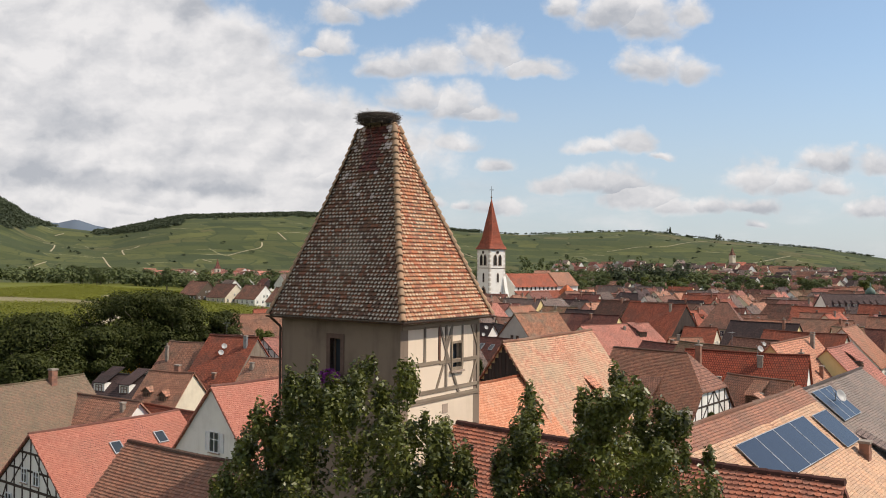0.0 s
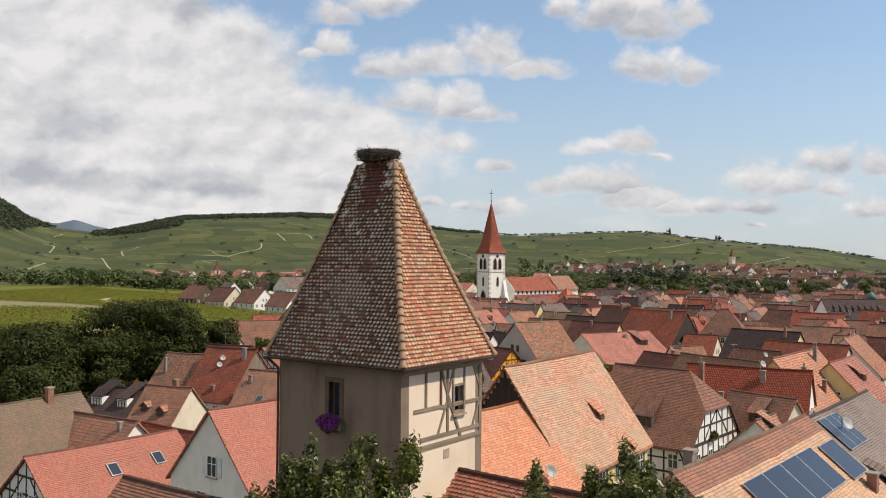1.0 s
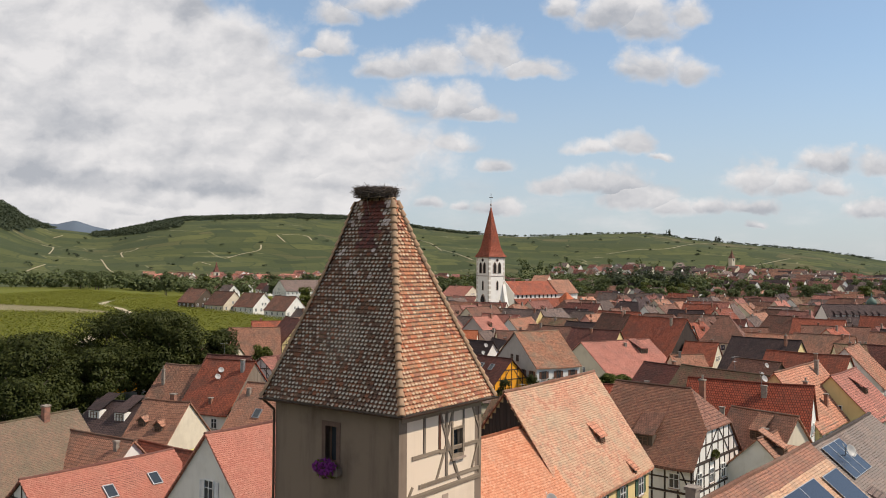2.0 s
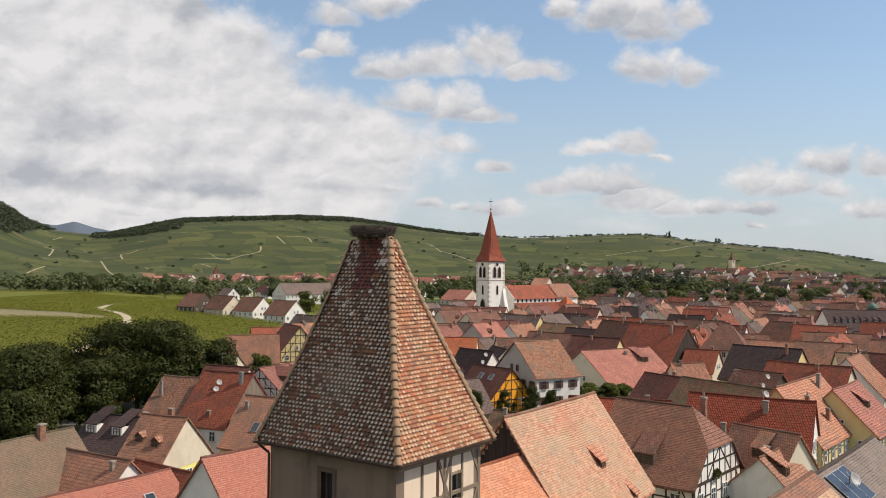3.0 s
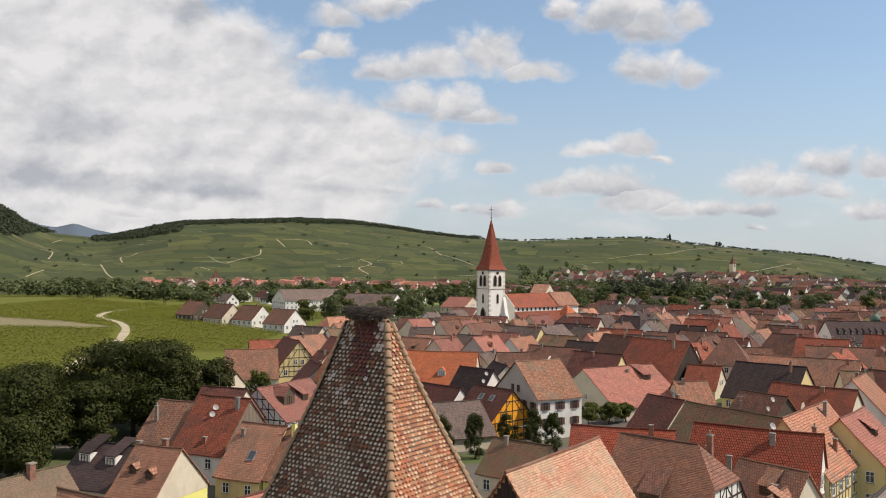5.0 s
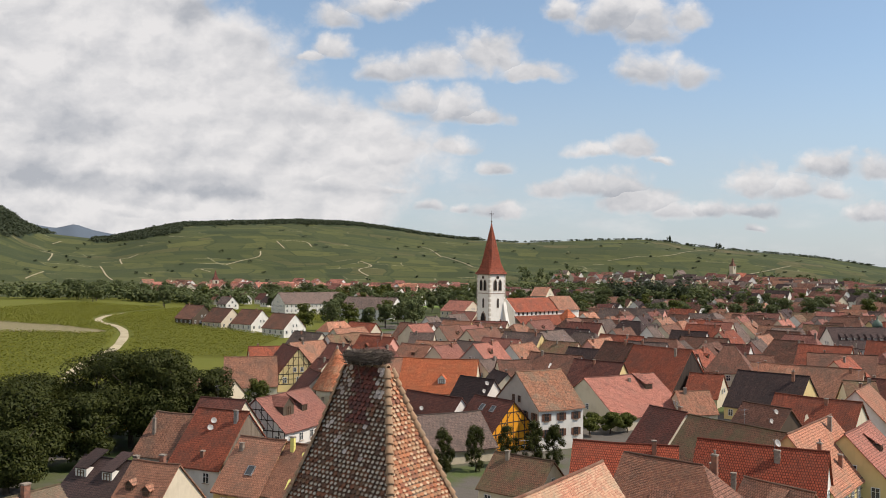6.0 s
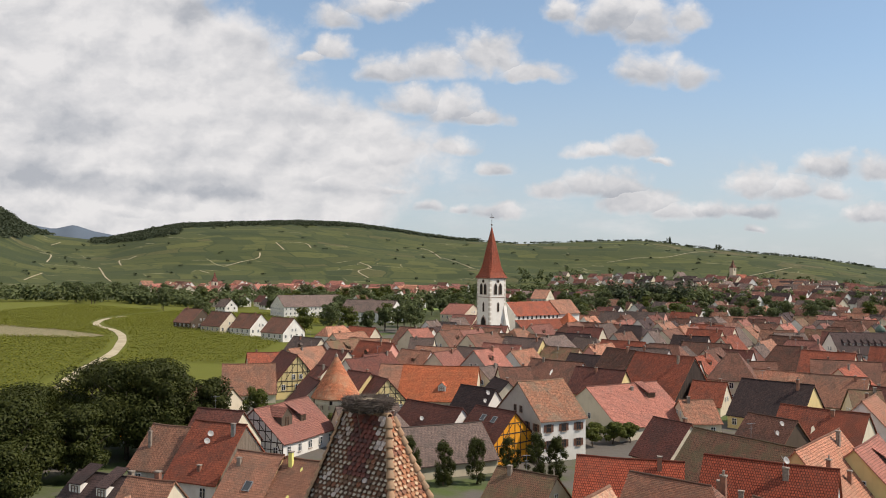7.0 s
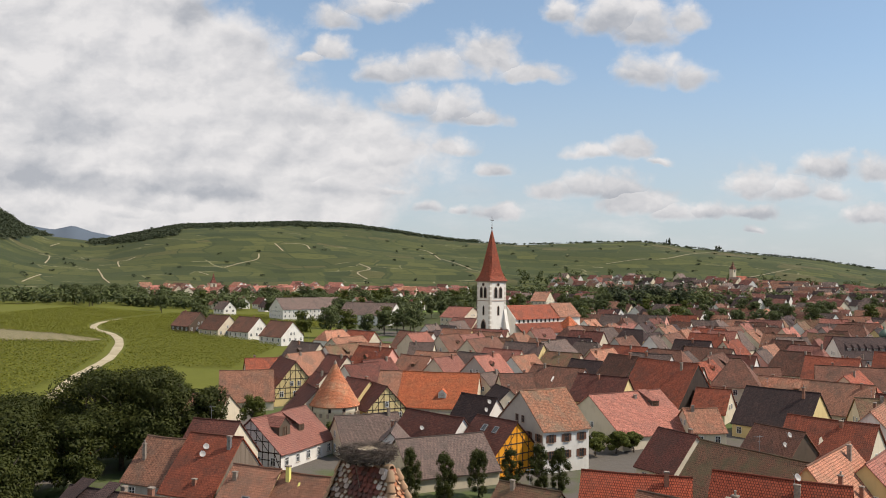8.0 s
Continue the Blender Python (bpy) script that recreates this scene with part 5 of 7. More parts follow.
# stork's nest on its platform
NEST = TOWER @ pose(-0.2, -0.1, TOP + 0.12) @ Matrix.Diagonal((0.86, 0.86, 0.78, 1.0))
nest = thing("stork_nest", NEST, "wide stork nest of dry sticks on an iron platform", "nest")


def build_nest():
    rng = random.Random(11)
    ring = Pile()
    loops = []
    for r, z in ((0.80, 0.0), (0.80, 0.05), (0.74, 0.05), (0.74, 0.0)):
        loops.append([(r * math.cos(t), r * math.sin(t), z) for t in [2 * math.pi * k / 20 for k in range(20)]])
    ring.ring(loops + [loops[0]], caps=False)
    part("platform_ring", welded(ring.make("platform_ring", DARK_OAK)), nest)
    for k in range(6):
        part("platform_slat", shared("slat", lambda: Pile().box(-0.76, -0.04, 0.0, 0.76, 0.04, 0.04).make("platform_slat", OAK)), nest, pose(0, -0.6 + k * 0.24, 0.006))
    for k in range(10):
        t = 2 * math.pi * k / 10
        part("platform_post", shared("post", lambda: Pile().box(-0.02, -0.035, 0.0, 0.02, 0.035, 0.26).make("platform_post", GREY_OAK)), nest, pose(0.82 * math.cos(t), 0.82 * math.sin(t), 0.0, rz=math.degrees(t)))
    for k in range(4):
        t = math.pi / 4 + math.pi / 2 * k
        part("leg", shared("nest_leg", lambda: Pile().tube((0, 0, -0.28), (0, 0, 0.02), 0.03).make("leg", DARK_OAK)), nest, pose(0.5 * math.cos(t), 0.2 * math.sin(t), 0))
    sticks = Pile()
    for k in range(2600):
        t = rng.uniform(0, 2 * math.pi)
        z = rng.uniform(0.03, 0.50)
        r = 0.66 + 0.22 * math.sin(min(1, z / 0.42) * 1.7) + rng.gauss(0, 0.05)
        if rng.random() < 0.25:
            r, z = rng.uniform(0.45, 0.88), rng.uniform(0.42, 0.52)
        p = Vector((r * math.cos(t), r * math.sin(t), z))
        d = Vector((-math.sin(t) + rng.gauss(0, 0.55), math.cos(t) + rng.gauss(0, 0.55), rng.gauss(0, 0.22))).normalized()
        ln = rng.uniform(0.14, 0.38)
        sticks.tube(p - d * ln, p + d * ln, rng.uniform(0.006, 0.013), 0.004, 3)
    tagged(part("twig_mass", sticks.make("twig_mass", STICKS), nest, label="dry grey-brown sticks"), kind="stuff")
    core = Pile()
    core.lathe([(0.50, 0.03), (0.62, 0.16), (0.70, 0.36), (0.66, 0.44), (0.5, 0.45), (0.25, 0.43), (0.02, 0.42)], 24)
    me = core.make("lining", LINING, smooth=True)
    for q in me.vertices:
        q.co.z += wobble(q.co.x, q.co.y, q.co.z, 4.0, 0.05)
    part("lining", me, nest, label="trampled straw lining")
    part("rod", Pile().tube((0.0, -0.86, 0.05), (0.03, -0.62, -1.0), 0.012).make("rod", GREY_OAK), nest, pose(0, 0.2, 0))


build_nest()

# ---- the round tower and the church ----
CONE_TILES = tile_mat("mottled_cone_tiles", (0.46, 0.20, 0.10), (0.34, 0.16, 0.09), (0.42, 0.29, 0.18), 0.6, 0.22, 0.30, 0.04, 0.9)


def round_tower():
    t = thing("round_tower", pose(-21.8, 178, 0), "round stone tower with a conical orange tiled roof", "tower")
    part("wall", Pile().lathe([(4.6, -1), (4.5, 3.6), (4.75, 3.9), (4.75, 5.0)], 32).make("wall", PLASTER["cream"], smooth=True), t)
    me = Pile().lathe([(5.1, 4.9), (5.15, 5.0), (3.2, 8.2), (1.4, 11.2), (0.12, 13.5)], 36).make("roof", CONE_TILES)
    uv = me.uv_layers.new(name="UVMap")
    for p in me.polygons:
        for li in p.loop_indices:
            co = me.vertices[me.loops[li].vertex_index].co
            uv.data[li].uv = (math.atan2(co.y, co.x) * 3.0, co.z * 1.2)
    part("roof", me, t)
    part("finial", Pile().lathe([(0.35, 13.0), (0.3, 13.5), (0.12, 13.7), (0.05, 14.0)], 10).make("finial", CEMENT), t)
    for k in range(18):
        a = 360 / 18 * k
        part("corbel", shared("corbel", lambda: Pile().box(4.5, -0.18, 2.9, 4.95, 0.18, 3.7).make("corbel", STONE)), t, pose(0, 0, 0, rz=a))
    for a in (-150, -95, -60, -20):
        m = pose(0, 0, 0, rz=a) @ pose(4.76, 0, 4.0, rz=90)
        part("window", plate("window", [-0.35, -0.25, 0.25, 0.35], [-0.1, 0, 0.7, 0.8], [(1, 1)], -0.06, 0.3, STONE), t, m)
        part("opening", Pile().box(-0.25, -0.02, 0, 0.25, 0.1, 0.7).make("opening", DARK), t, m)


round_tower()


def lancet_mesh(w, h, mat, name="lancet", deep=0.12):
    """A pointed window: a slab with an arched head."""
    def build():
        half = [(-w / 2, 0), (w / 2, 0), (w / 2, h - w * 0.8), (w * 0.32, h - w * 0.3), (0, h), (-w * 0.32, h - w * 0.3), (-w / 2, h - w * 0.8)]
        return Pile().ring([[(x, 0.15, z) for x, z in half], [(x, -deep, z) for x, z in half]]).make(name, mat)
    return shared((name, w, h, mat.name), build)


def church():
    ch = thing("church", pose(20.75, 361, 0, rz=36), "white church with a tall belfry and red tiled spire", "church")
    S = 4.3
    part("tower_wall", Pile().box(-S, -S, -1, S, S, 27.6).make("tower_wall", PLASTER["church"]), ch)
    part("cornice", plate("cornice", [-S - 0.3, -S + 0.2, S - 0.2, S + 0.3], [-S - 0.3, -S + 0.2, S - 0.2, S + 0.3], [(1, 1)], -27.75, -27.25, STONE), ch, pose(0, 0, 0, rx=-90))
    loops = []
    for r, z in ((4.95, 27.7), (4.0, 29.6), (3.25, 32.5), (2.2, 38.5), (1.1, 44.2), (0.1, 49.4)):
        c = min(1.0, (z - 27.7) / 6.0) * 0.29 * r
        loops.append([(r - c, -r, z), (r, -r + c, z), (r, r - c, z), (r - c, r, z), (-r + c, r, z), (-r, r - c, z), (-r, -r + c, z), (-r + c, -r, z)])
    me = Pile().ring(loops).make("spire", TILE["spire"])
    uv = me.uv_layers.new(name="UVMap")
    for p in me.polygons:
        for li in p.loop_indices:
            co = me.vertices[me.loops[li].vertex_index].co
            uv.data[li].uv = (co.x + co.y, co.z)
    part("spire", me, ch, label="red tiled spire")
    part("cross", Pile().tube((0, 0, 49), (0, 0, 55), 0.12, 0.06).box(-0.9, -0.08, 53.2, 0.9, 0.08, 53.45).lathe([(0.1, 49.6), (0.4, 50.1), (0.1, 50.6)], 8).make("cross", COPPER), ch, pose(0, 0, 0, rz=-20))
    for face in (0, 270):
        rot = pose(0, 0, 0, rz=face)
        for x in (-1.3, 1.3):
            part("belfry_window", lancet_mesh(1.9, 4.9, STONE, "belfry_window", 0.18), ch, rot @ pose(x, -S, 20.6))
            part("louvre", lancet_mesh(1.35, 4.4, DARK, "louvre", 0.22), ch, rot @ pose(x, -S, 20.8))
        part("oculus", Pile().lathe([(0.75, -0.1), (0.75, 0.2), (0.62, 0.22)], 16).make("oculus", STONE), ch, rot @ pose(0, -S, 26.3, rx=90))
        part("oculus_glass", Pile().lathe([(0.55, -0.1), (0.55, 0.26)], 16).make("oculus_glass", DARK), ch, rot @ pose(0, -S, 26.3, rx=90))
        part("string_course", Pile().box(-S - 0.12, -0.14, 0, S + 0.12, 0.0, 0.3).make("string_course", STONE), ch, rot @ pose(0, -S, 19.4))
        for z in (13.4,):
            part("lancet", lancet_mesh(1.2, 4.2, STONE), ch, rot @ pose(0.2, -S, z))
            part("lancet_glass", lancet_mesh(0.8, 3.8, DARK, "lancet_glass", 0.17), ch, rot @ pose(0.2, -S, z + 0.2))
    for z in range(0, 28, 2):
        for q in ((-S, -S), (S, -S), (-S, S)):
            part("quoin", shared(("quoin", z % 4), lambda: Pile().box(-0.45, -0.45, 0, 0.45, 0.45, 1.2).make("quoin", PALE_STONE)), ch, pose(q[0] * 0.905, q[1] * 0.905, z) )
    part("portal_arch", lancet_mesh(3.4, 7.0, STONE, "portal_arch", 0.25), ch, pose(0, 0, 0, rz=270) @ pose(0.3, -S, 5.0))
    part("portal_shade", lancet_mesh(2.6, 6.2, DARK, "portal_shade", 0.3), ch, pose(0, 0, 0, rz=270) @ pose(0.3, -S, 5.2))
    loops = [[(S - 1.2, -S - d, z), (S + 0.4, -S - d, z), (S + 0.4, -S + 0.5, z), (S - 1.2, -S + 0.5, z)] for d, z in ((2.6, -1), (2.4, 7), (1.2, 11), (0.1, 16))]
    part("buttress", Pile().ring(loops).make("buttress", PLASTER["church"]), ch)
    # nave, with clerestory and aisle
    nv = thing("church_nave", pose(43.5, 383.2, 0, rz=38), "church nave with clerestory windows and red tiled roofs", "church")
    L = 40.0
    part("nave_wall", wall_mesh(L, 6, 17.0, 5.4, PLASTER["church"]), nv)
    part("nave_roof", roof_mesh(L - 14, 6, 17.0, 5.4, TILE["red"], 0.5, sag=0.03), nv, pose(-6.5, 0, 0), "red tiled nave roof")
    part("choir_roof", roof_mesh(13.2, 6.2, 17.5, 5.6, TILE["tan"], 0.5, sag=0.03), nv, pose(13.4, 0, 0), "tan tiled choir roof")
    part("aisle_wall", Pile().box(-L / 2, -11.6, -1, L / 2 - 12, -6.02, 5.4).make("aisle_wall", PLASTER["church"]), nv)
    v = [(-L / 2 - 0.3, -12.1, 5.2), (L / 2 - 11.6, -12.1, 5.2), (L / 2 - 11.6, -6.02, 9.3), (-L / 2 - 0.3, -6.02, 9.3)]
    v += [(x, y, z + 0.25) for x, y, z in v]
    f = [(3, 2, 1, 0), (4, 5, 6, 7), (0, 1, 5, 4), (1, 2, 6, 5), (2, 3, 7, 6), (3, 0, 4, 7)]
    part("aisle_roof", mesh("aisle_roof", v, f, TILE["red"], [(v[k][0], v[k][1] * 1.2) for q in f for k in q]), nv)
    for i in range(10):
        part("clerestory_window", lancet_mesh(1.0, 1.6, DARK, "clerestory_window", 0.06), nv, pose(-L / 2 + 2.2 + i * 2.6, -6, 9.75))
    for i in range(6):
        part("aisle_window", lancet_mesh(1.2, 2.8, DARK, "aisle_window", 0.06), nv, pose(-L / 2 + 2.6 + i * 4.4, -11.6, 1.6))
    for i in range(3):
        part("choir_window", lancet_mesh(1.4, 5, DARK, "choir_window", 0.06), nv, pose(L / 2 - 10 + i * 3.6, -6, 4))
    loops = []
    for r, z in ((4.2, 7.0), (0.1, 12.2)):
        loops.append([(-r, -r, z), (r, -r, z), (r, r, z), (-r, r, z)])
    me = Pile().ring(loops).make("chapel_roof", TILE["orange"])
    uv = me.uv_layers.new(name="UVMap")
    for p in me.polygons:
        for li in p.loop_indices:
            co = me.vertices[me.loops[li].vertex_index].co
            uv.data[li].uv = (co.x + co.y, co.z * 1.3)
    part("chapel_roof", me, nv, pose(9, -9.5, 0))
    part("chapel_wall", Pile().box(-3.8, -3.8, -1, 3.8, 3.8, 7.0).make("chapel_wall", PLASTER["church"]), nv, pose(9, -9.5, 0))


church()

# ---- houses of the old town: nearest first ----
def layer_mat(name, tones, stain, amount=0.5):
    return island_tiles(name, tones, stain, amount)


BROWN_LAYER = layer_mat("brown_roof_tiles", [(0.27, 0.135, 0.085), (0.23, 0.11, 0.07), (0.30, 0.15, 0.095), (0.20, 0.10, 0.068)], (0.15, 0.095, 0.065))
GREY_LAYER = layer_mat("grey_roof_tiles", [(0.20, 0.17, 0.145), (0.17, 0.15, 0.13), (0.22, 0.18, 0.15)], (0.13, 0.115, 0.10))
ORANGE_LAYER = layer_mat("orange_roof_tiles", [(0.50, 0.225, 0.12), (0.46, 0.20, 0.105), (0.54, 0.26, 0.145)], (0.42, 0.24, 0.15), 0.4)
PINK_LAYER = layer_mat("pink_roof_tiles", [(0.36, 0.148, 0.105), (0.33, 0.13, 0.092), (0.38, 0.165, 0.115)], (0.29, 0.14, 0.10), 0.45)
MOSS_LAYER = layer_mat("mossy_roof_tiles", [(0.19, 0.14, 0.10), (0.16, 0.125, 0.09), (0.22, 0.15, 0.105)], (0.125, 0.11, 0.07))


def tile_layer(h, L, w, zl, drop, mat, side=-1, single=None, wide=0.19, high=0.165, over=0.35, verge=0.25, hip1=0.0, cut=1.0, crest=None):
    """Clay tiles laid over one slope of a house; single(s, k) picks those that are parts of their own."""
    slope = drop / w
    dmax = w + over
    run = dmax * math.sqrt(1 + slope * slope)

    def point(s, k):
        d = k * dmax
        s0, s1 = -L / 2 - verge, L / 2 + verge - hip1 * (1 - min(1.0, d / (cut * dmax)))
        x = s0 + (s1 - s0) * (s + 1) / 2
        return Vector((-side * x if side > 0 else x, side * d, zl + 0.20 - d * slope - 0.10 * (1 - (2 * x / L) ** 2) * 0.7 + wobble(x, d, L, 0.45, 0.05)))

    rest, top = [], []
    one = mesh("tile", *tile_outline(wide * 0.97, high, 0.026, 0.022), mat) if single else None
    for m, k, s in tiled(point, int(run / high), wide, int(L * 10)):
        if single and single(s, k):
            part("tile", one, h, m)
        elif crest and k < crest[0]:
            top.append(m)
        else:
            rest.append(m)
    if top:
        tagged(part("crest_tiles", joined_tiles("crest_tiles", top, wide * 0.97, high, crest[1], 0.026, 0.022), h, label="older brown tiles along the ridge"), kind="stuff")
    tagged(part("roof_tiles", joined_tiles("roof_tiles", rest, wide * 0.97, high, mat, 0.026, 0.022), h), kind="stuff")


def gable_boards(h, L, w, zl, drop, end, mat):
    """Upright boards over a gable."""
    n = int(2 * w / 0.28)
    for i in range(n):
        y = -w + 2 * w * (i + 0.5) / n
        top = zl - drop + drop * (1 - (abs(y) + 0.14) / w) - 0.02
        if top > zl - drop:
            part("board", box_mesh("board", mat), h, Matrix.Translation((end * (L / 2 + 0.02), y, zl - drop - 0.4)) @ pose(0, 0, 0, ry=-90) @ Matrix.Diagonal((top - zl + drop + 0.4, 2 * w / n * 0.94, 0.04, 1)))


def gable_slab(h, L, w, zl, drop, end, mat, foot=0.0):
    """A slab over one gable end: another plaster, or the gable's shade as colour."""
    x0, x1 = end * (L / 2 + 0.004), end * (L / 2 + 0.04)
    outline = [(-w, foot), (w, foot), (w, zl - drop), (0, zl - 0.05), (-w, zl - drop)]
    loops = [[(x, y, z) for y, z in outline] for x in ((x0, x1) if end > 0 else (x1, x0))]
    part("gable_coat", Pile().ring(loops).make("gable_coat", mat), h)


def skylight(h, w, zl, drop, s, d, wide=0.8, high=1.1):
    slope = drop / w
    m = Matrix.Translation((s, -d, zl + 0.17 - d * slope)) @ pose(0, 0, 0, rx=math.degrees(math.atan(slope)))
    fr = part("skylight", plate("skylight", [-wide / 2 - 0.08, -wide / 2, wide / 2, wide / 2 + 0.08], [-high / 2 - 0.08, -high / 2, high / 2, high / 2 + 0.08], [(1, 1)], -0.12, 0.06, ZINC), h, m @ pose(0, 0, 0, rx=-90))
    part("pane", Pile().box(-wide / 2, -0.09, -high / 2, wide / 2, -0.07, high / 2).make("pane", PANE), fr)


def dims(a, b):
    return math.hypot(b[0] - a[0], b[1] - a[1])


front = house((0.9, 28.7), (11.1, 20.5), 14.95, 5, 4.6, "maroon", "cream", "house built against the tower under red-brown clay tiles", windows=False)
tile_layer(front, dims((0.9, 28.7), (11.1, 20.5)), 5, 14.95, 4.6, FRONT_TILES, single=lambda s, k: -0.98 < s < -0.05 and k < 0.2)
fg = house((-15.5, 39.5), (-8.4, 34.8), 11.9, 4.5, 4.6, "brown", "cream", "low house beside the tower under old brown tiles", windows=False)
tile_layer(fg, dims((-15.5, 39.5), (-8.4, 34.8)), 4.5, 11.9, 4.6, BROWN_LAYER)
a, b = (10.2, 34.6), (22.0, 48.9)
sol = house(a, b, 13.5, 6.5, 5.2, "tan", "cream", "long house with solar panels on its buff tiled roof", chimneys=((-6.6, 0.4, 1.0, CEMENT), (7.6, -4.2, 1.1, BRICK, 0.6)), windows=False)
tile_layer(sol, dims(a, b), 6.5, 13.5, 5.2, SOLAR_TILES, crest=(0.155, BROWN_LAYER))


def solar_array(h, L, w, zl, drop, s0, s1, d0, d1, cols, rows, label):
    """Panels in aluminium frames a hand above the tiles."""
    slope = drop / w
    tilt = math.degrees(math.atan(slope))
    arr = thing("solar_array", h.matrix_basis @ Matrix.Translation(((s0 + s1) / 2, -(d0 + d1) / 2, zl + 0.34 - (d0 + d1) / 2 * slope)) @ pose(0, 0, 0, rx=tilt), label, "solar panels")
    run = (d1 - d0) * math.sqrt(1 + slope * slope)
    pw, ph = (s1 - s0) / cols, run / rows
    xs, zs = [-pw / 2 + 0.01, -pw / 2 + 0.05, pw / 2 - 0.05, pw / 2 - 0.01], [-ph / 2 + 0.01, -ph / 2 + 0.05, ph / 2 - 0.05, ph / 2 - 0.01]
    fm = plate("panel", xs, zs, [(1, 1)], -0.02, 0.03, ZINC)
    x, y = pw / 2 - 0.05, ph / 2 - 0.05
    cm = mesh("solar_glass", [(-x, -y, 0.012), (x, -y, 0.012), (x, y, 0.012), (-x, y, 0.012), (-x, -y, -0.01), (x, -y, -0.01), (x, y, -0.01), (-x, y, -0.01)],
              [(0, 1, 2, 3), (7, 6, 5, 4), (0, 4, 5, 1), (1, 5, 6, 2), (2, 6, 7, 3), (3, 7, 4, 0)], SOLAR, [(0, 0), (2 * x, 0), (2 * x, 2 * y), (0, 2 * y)] + [(0, 0)] * 20)
    for i in range(cols):
        for j in range(rows):
            p = part("panel", fm, arr, pose((i + 0.5) * pw - (s1 - s0) / 2, (j + 0.5) * ph - run / 2, 0) @ pose(0, 0, 0, rx=-90) @ pose(0, 0, 0))
            part("solar_glass", cm, p, pose(0, 0, 0, rx=90))
    part("rail", Pile().box(-(s1 - s0) / 2, -run / 2 + 0.3, -0.1, (s1 - s0) / 2, -run / 2 + 0.36, -0.03).make("rail", ZINC), arr)
    part("rail", Pile().box(-(s1 - s0) / 2, run / 2 - 0.36, -0.1, (s1 - s0) / 2, run / 2 - 0.3, -0.03).make("rail", ZINC), arr)


L1 = dims(a, b)
solar_array(sol, L1, 6.5, 13.5, 5.2, -5.2, 5.2, 1.5, 3.45, 4, 1, "dark blue solar panels in a row on the tiled roof")
solar_array(sol, L1, 6.5, 13.5, 5.2, 6.3, 9.1, 1.65, 3.6, 1, 1, "smaller pair of dark solar panels near a satellite dish")
a, b = (22.3, 49.2), (31.6, 60.6)
gs = house(a, b, 13.3, 6.5, 5.2, "grey", "cream", "house end under weathered grey tiles with roof glazing", dishes=((-4.6, -1.6, 0.9),), dormers=((-1, -6.0, 5.6, 1.3, 0.9, "shed"),), windows=False)
tile_layer(gs, dims(a, b), 6.5, 13.3, 5.2, GREY_LAYER)
solar_array(gs, dims(a, b), 6.5, 13.3, 5.2, -6.6, -2.6, 0.45, 2.4, 3, 1, "pale glass collectors let into a grey tiled roof")
a, b = (4.3, 54.3), (12.0, 65.2)
big = house(a, b, 15.7, 4.7, 6.4, "salmon", "yellow", "tall house under a large salmon tiled roof, yellow walls", dormers=((-1, 1.6, 3.2, 0.9, 0.55, "shed"), (-1, 3.6, 4.9, 0.5, 0.35, "shed")), shutters=SHUTTER_GREEN)
tile_layer(big, dims(a, b), 4.7, 15.7, 6.4, BIG_TILES)
gable_boards(big, dims(a, b), 4.7, 15.7, 6.4, -1, DARK_OAK)
a, b = (-0.7, 46.6), (5.6, 54.0)
low = house(a, b, 13.5, 4.5, 5, "orange", "cream", "low house under bright new orange tiles", dishes=((2.0, -3.9, 0.9),), chimneys=((-3.6, -1.2, 1.5, BRICK, 0.45),), windows=False)
tile_layer(low, dims(a, b), 4.5, 13.5, 5, ORANGE_LAYER)
a, b = (17.8, 83.0), (25.6, 76.5)
hip = house(a, b, 12.6, 5.5, 6, "brown", "white", "half-hipped house, brown tiles over white half-timbered walls", hips=(0, 2.8), cut=0.5, timber="fr", dormers=((-1, -0.1, 4.6, 1.9, 1.1, "shed"),), chimneys=((3.0, 1.6, 2.6, BRICK, 0.5),))


def hipped_gable_timbers(h, L, w, ze, drop, top):
    """Framing of a gable cut off by a half hip: rails, posts and braces up to the hip's eaves."""
    def half(up):
        return w * (1 - up / drop) - 0.12

    def go(y0, z0, y1, z1, wide=0.17):
        beam(h, DARK_OAK, (L / 2, y0, ze + z0), (L / 2, y1, ze + z1), wide, 0.09, (1, 0, 0))

    for up in (0.1, top * 0.52, top - 0.12):
        go(-half(up), up, half(up), up)
    for y in (-4.0, -2.6, -1.2, 0.2, 1.5, 2.8, 4.1):
        high = min(top - 0.15, (1 - abs(y) / w) * drop - 0.25)
        go(y, 0.1, y, high, 0.15)
    for y0, z0, y1, z1 in ((-2.6, 0.15, -1.3, 1.45), (2.8, 0.15, 1.6, 1.45), (-1.1, 1.6, 0.1, top - 0.2), (1.4, 1.6, 0.3, top - 0.2)):
        go(y0, z0, y1, z1, 0.14)


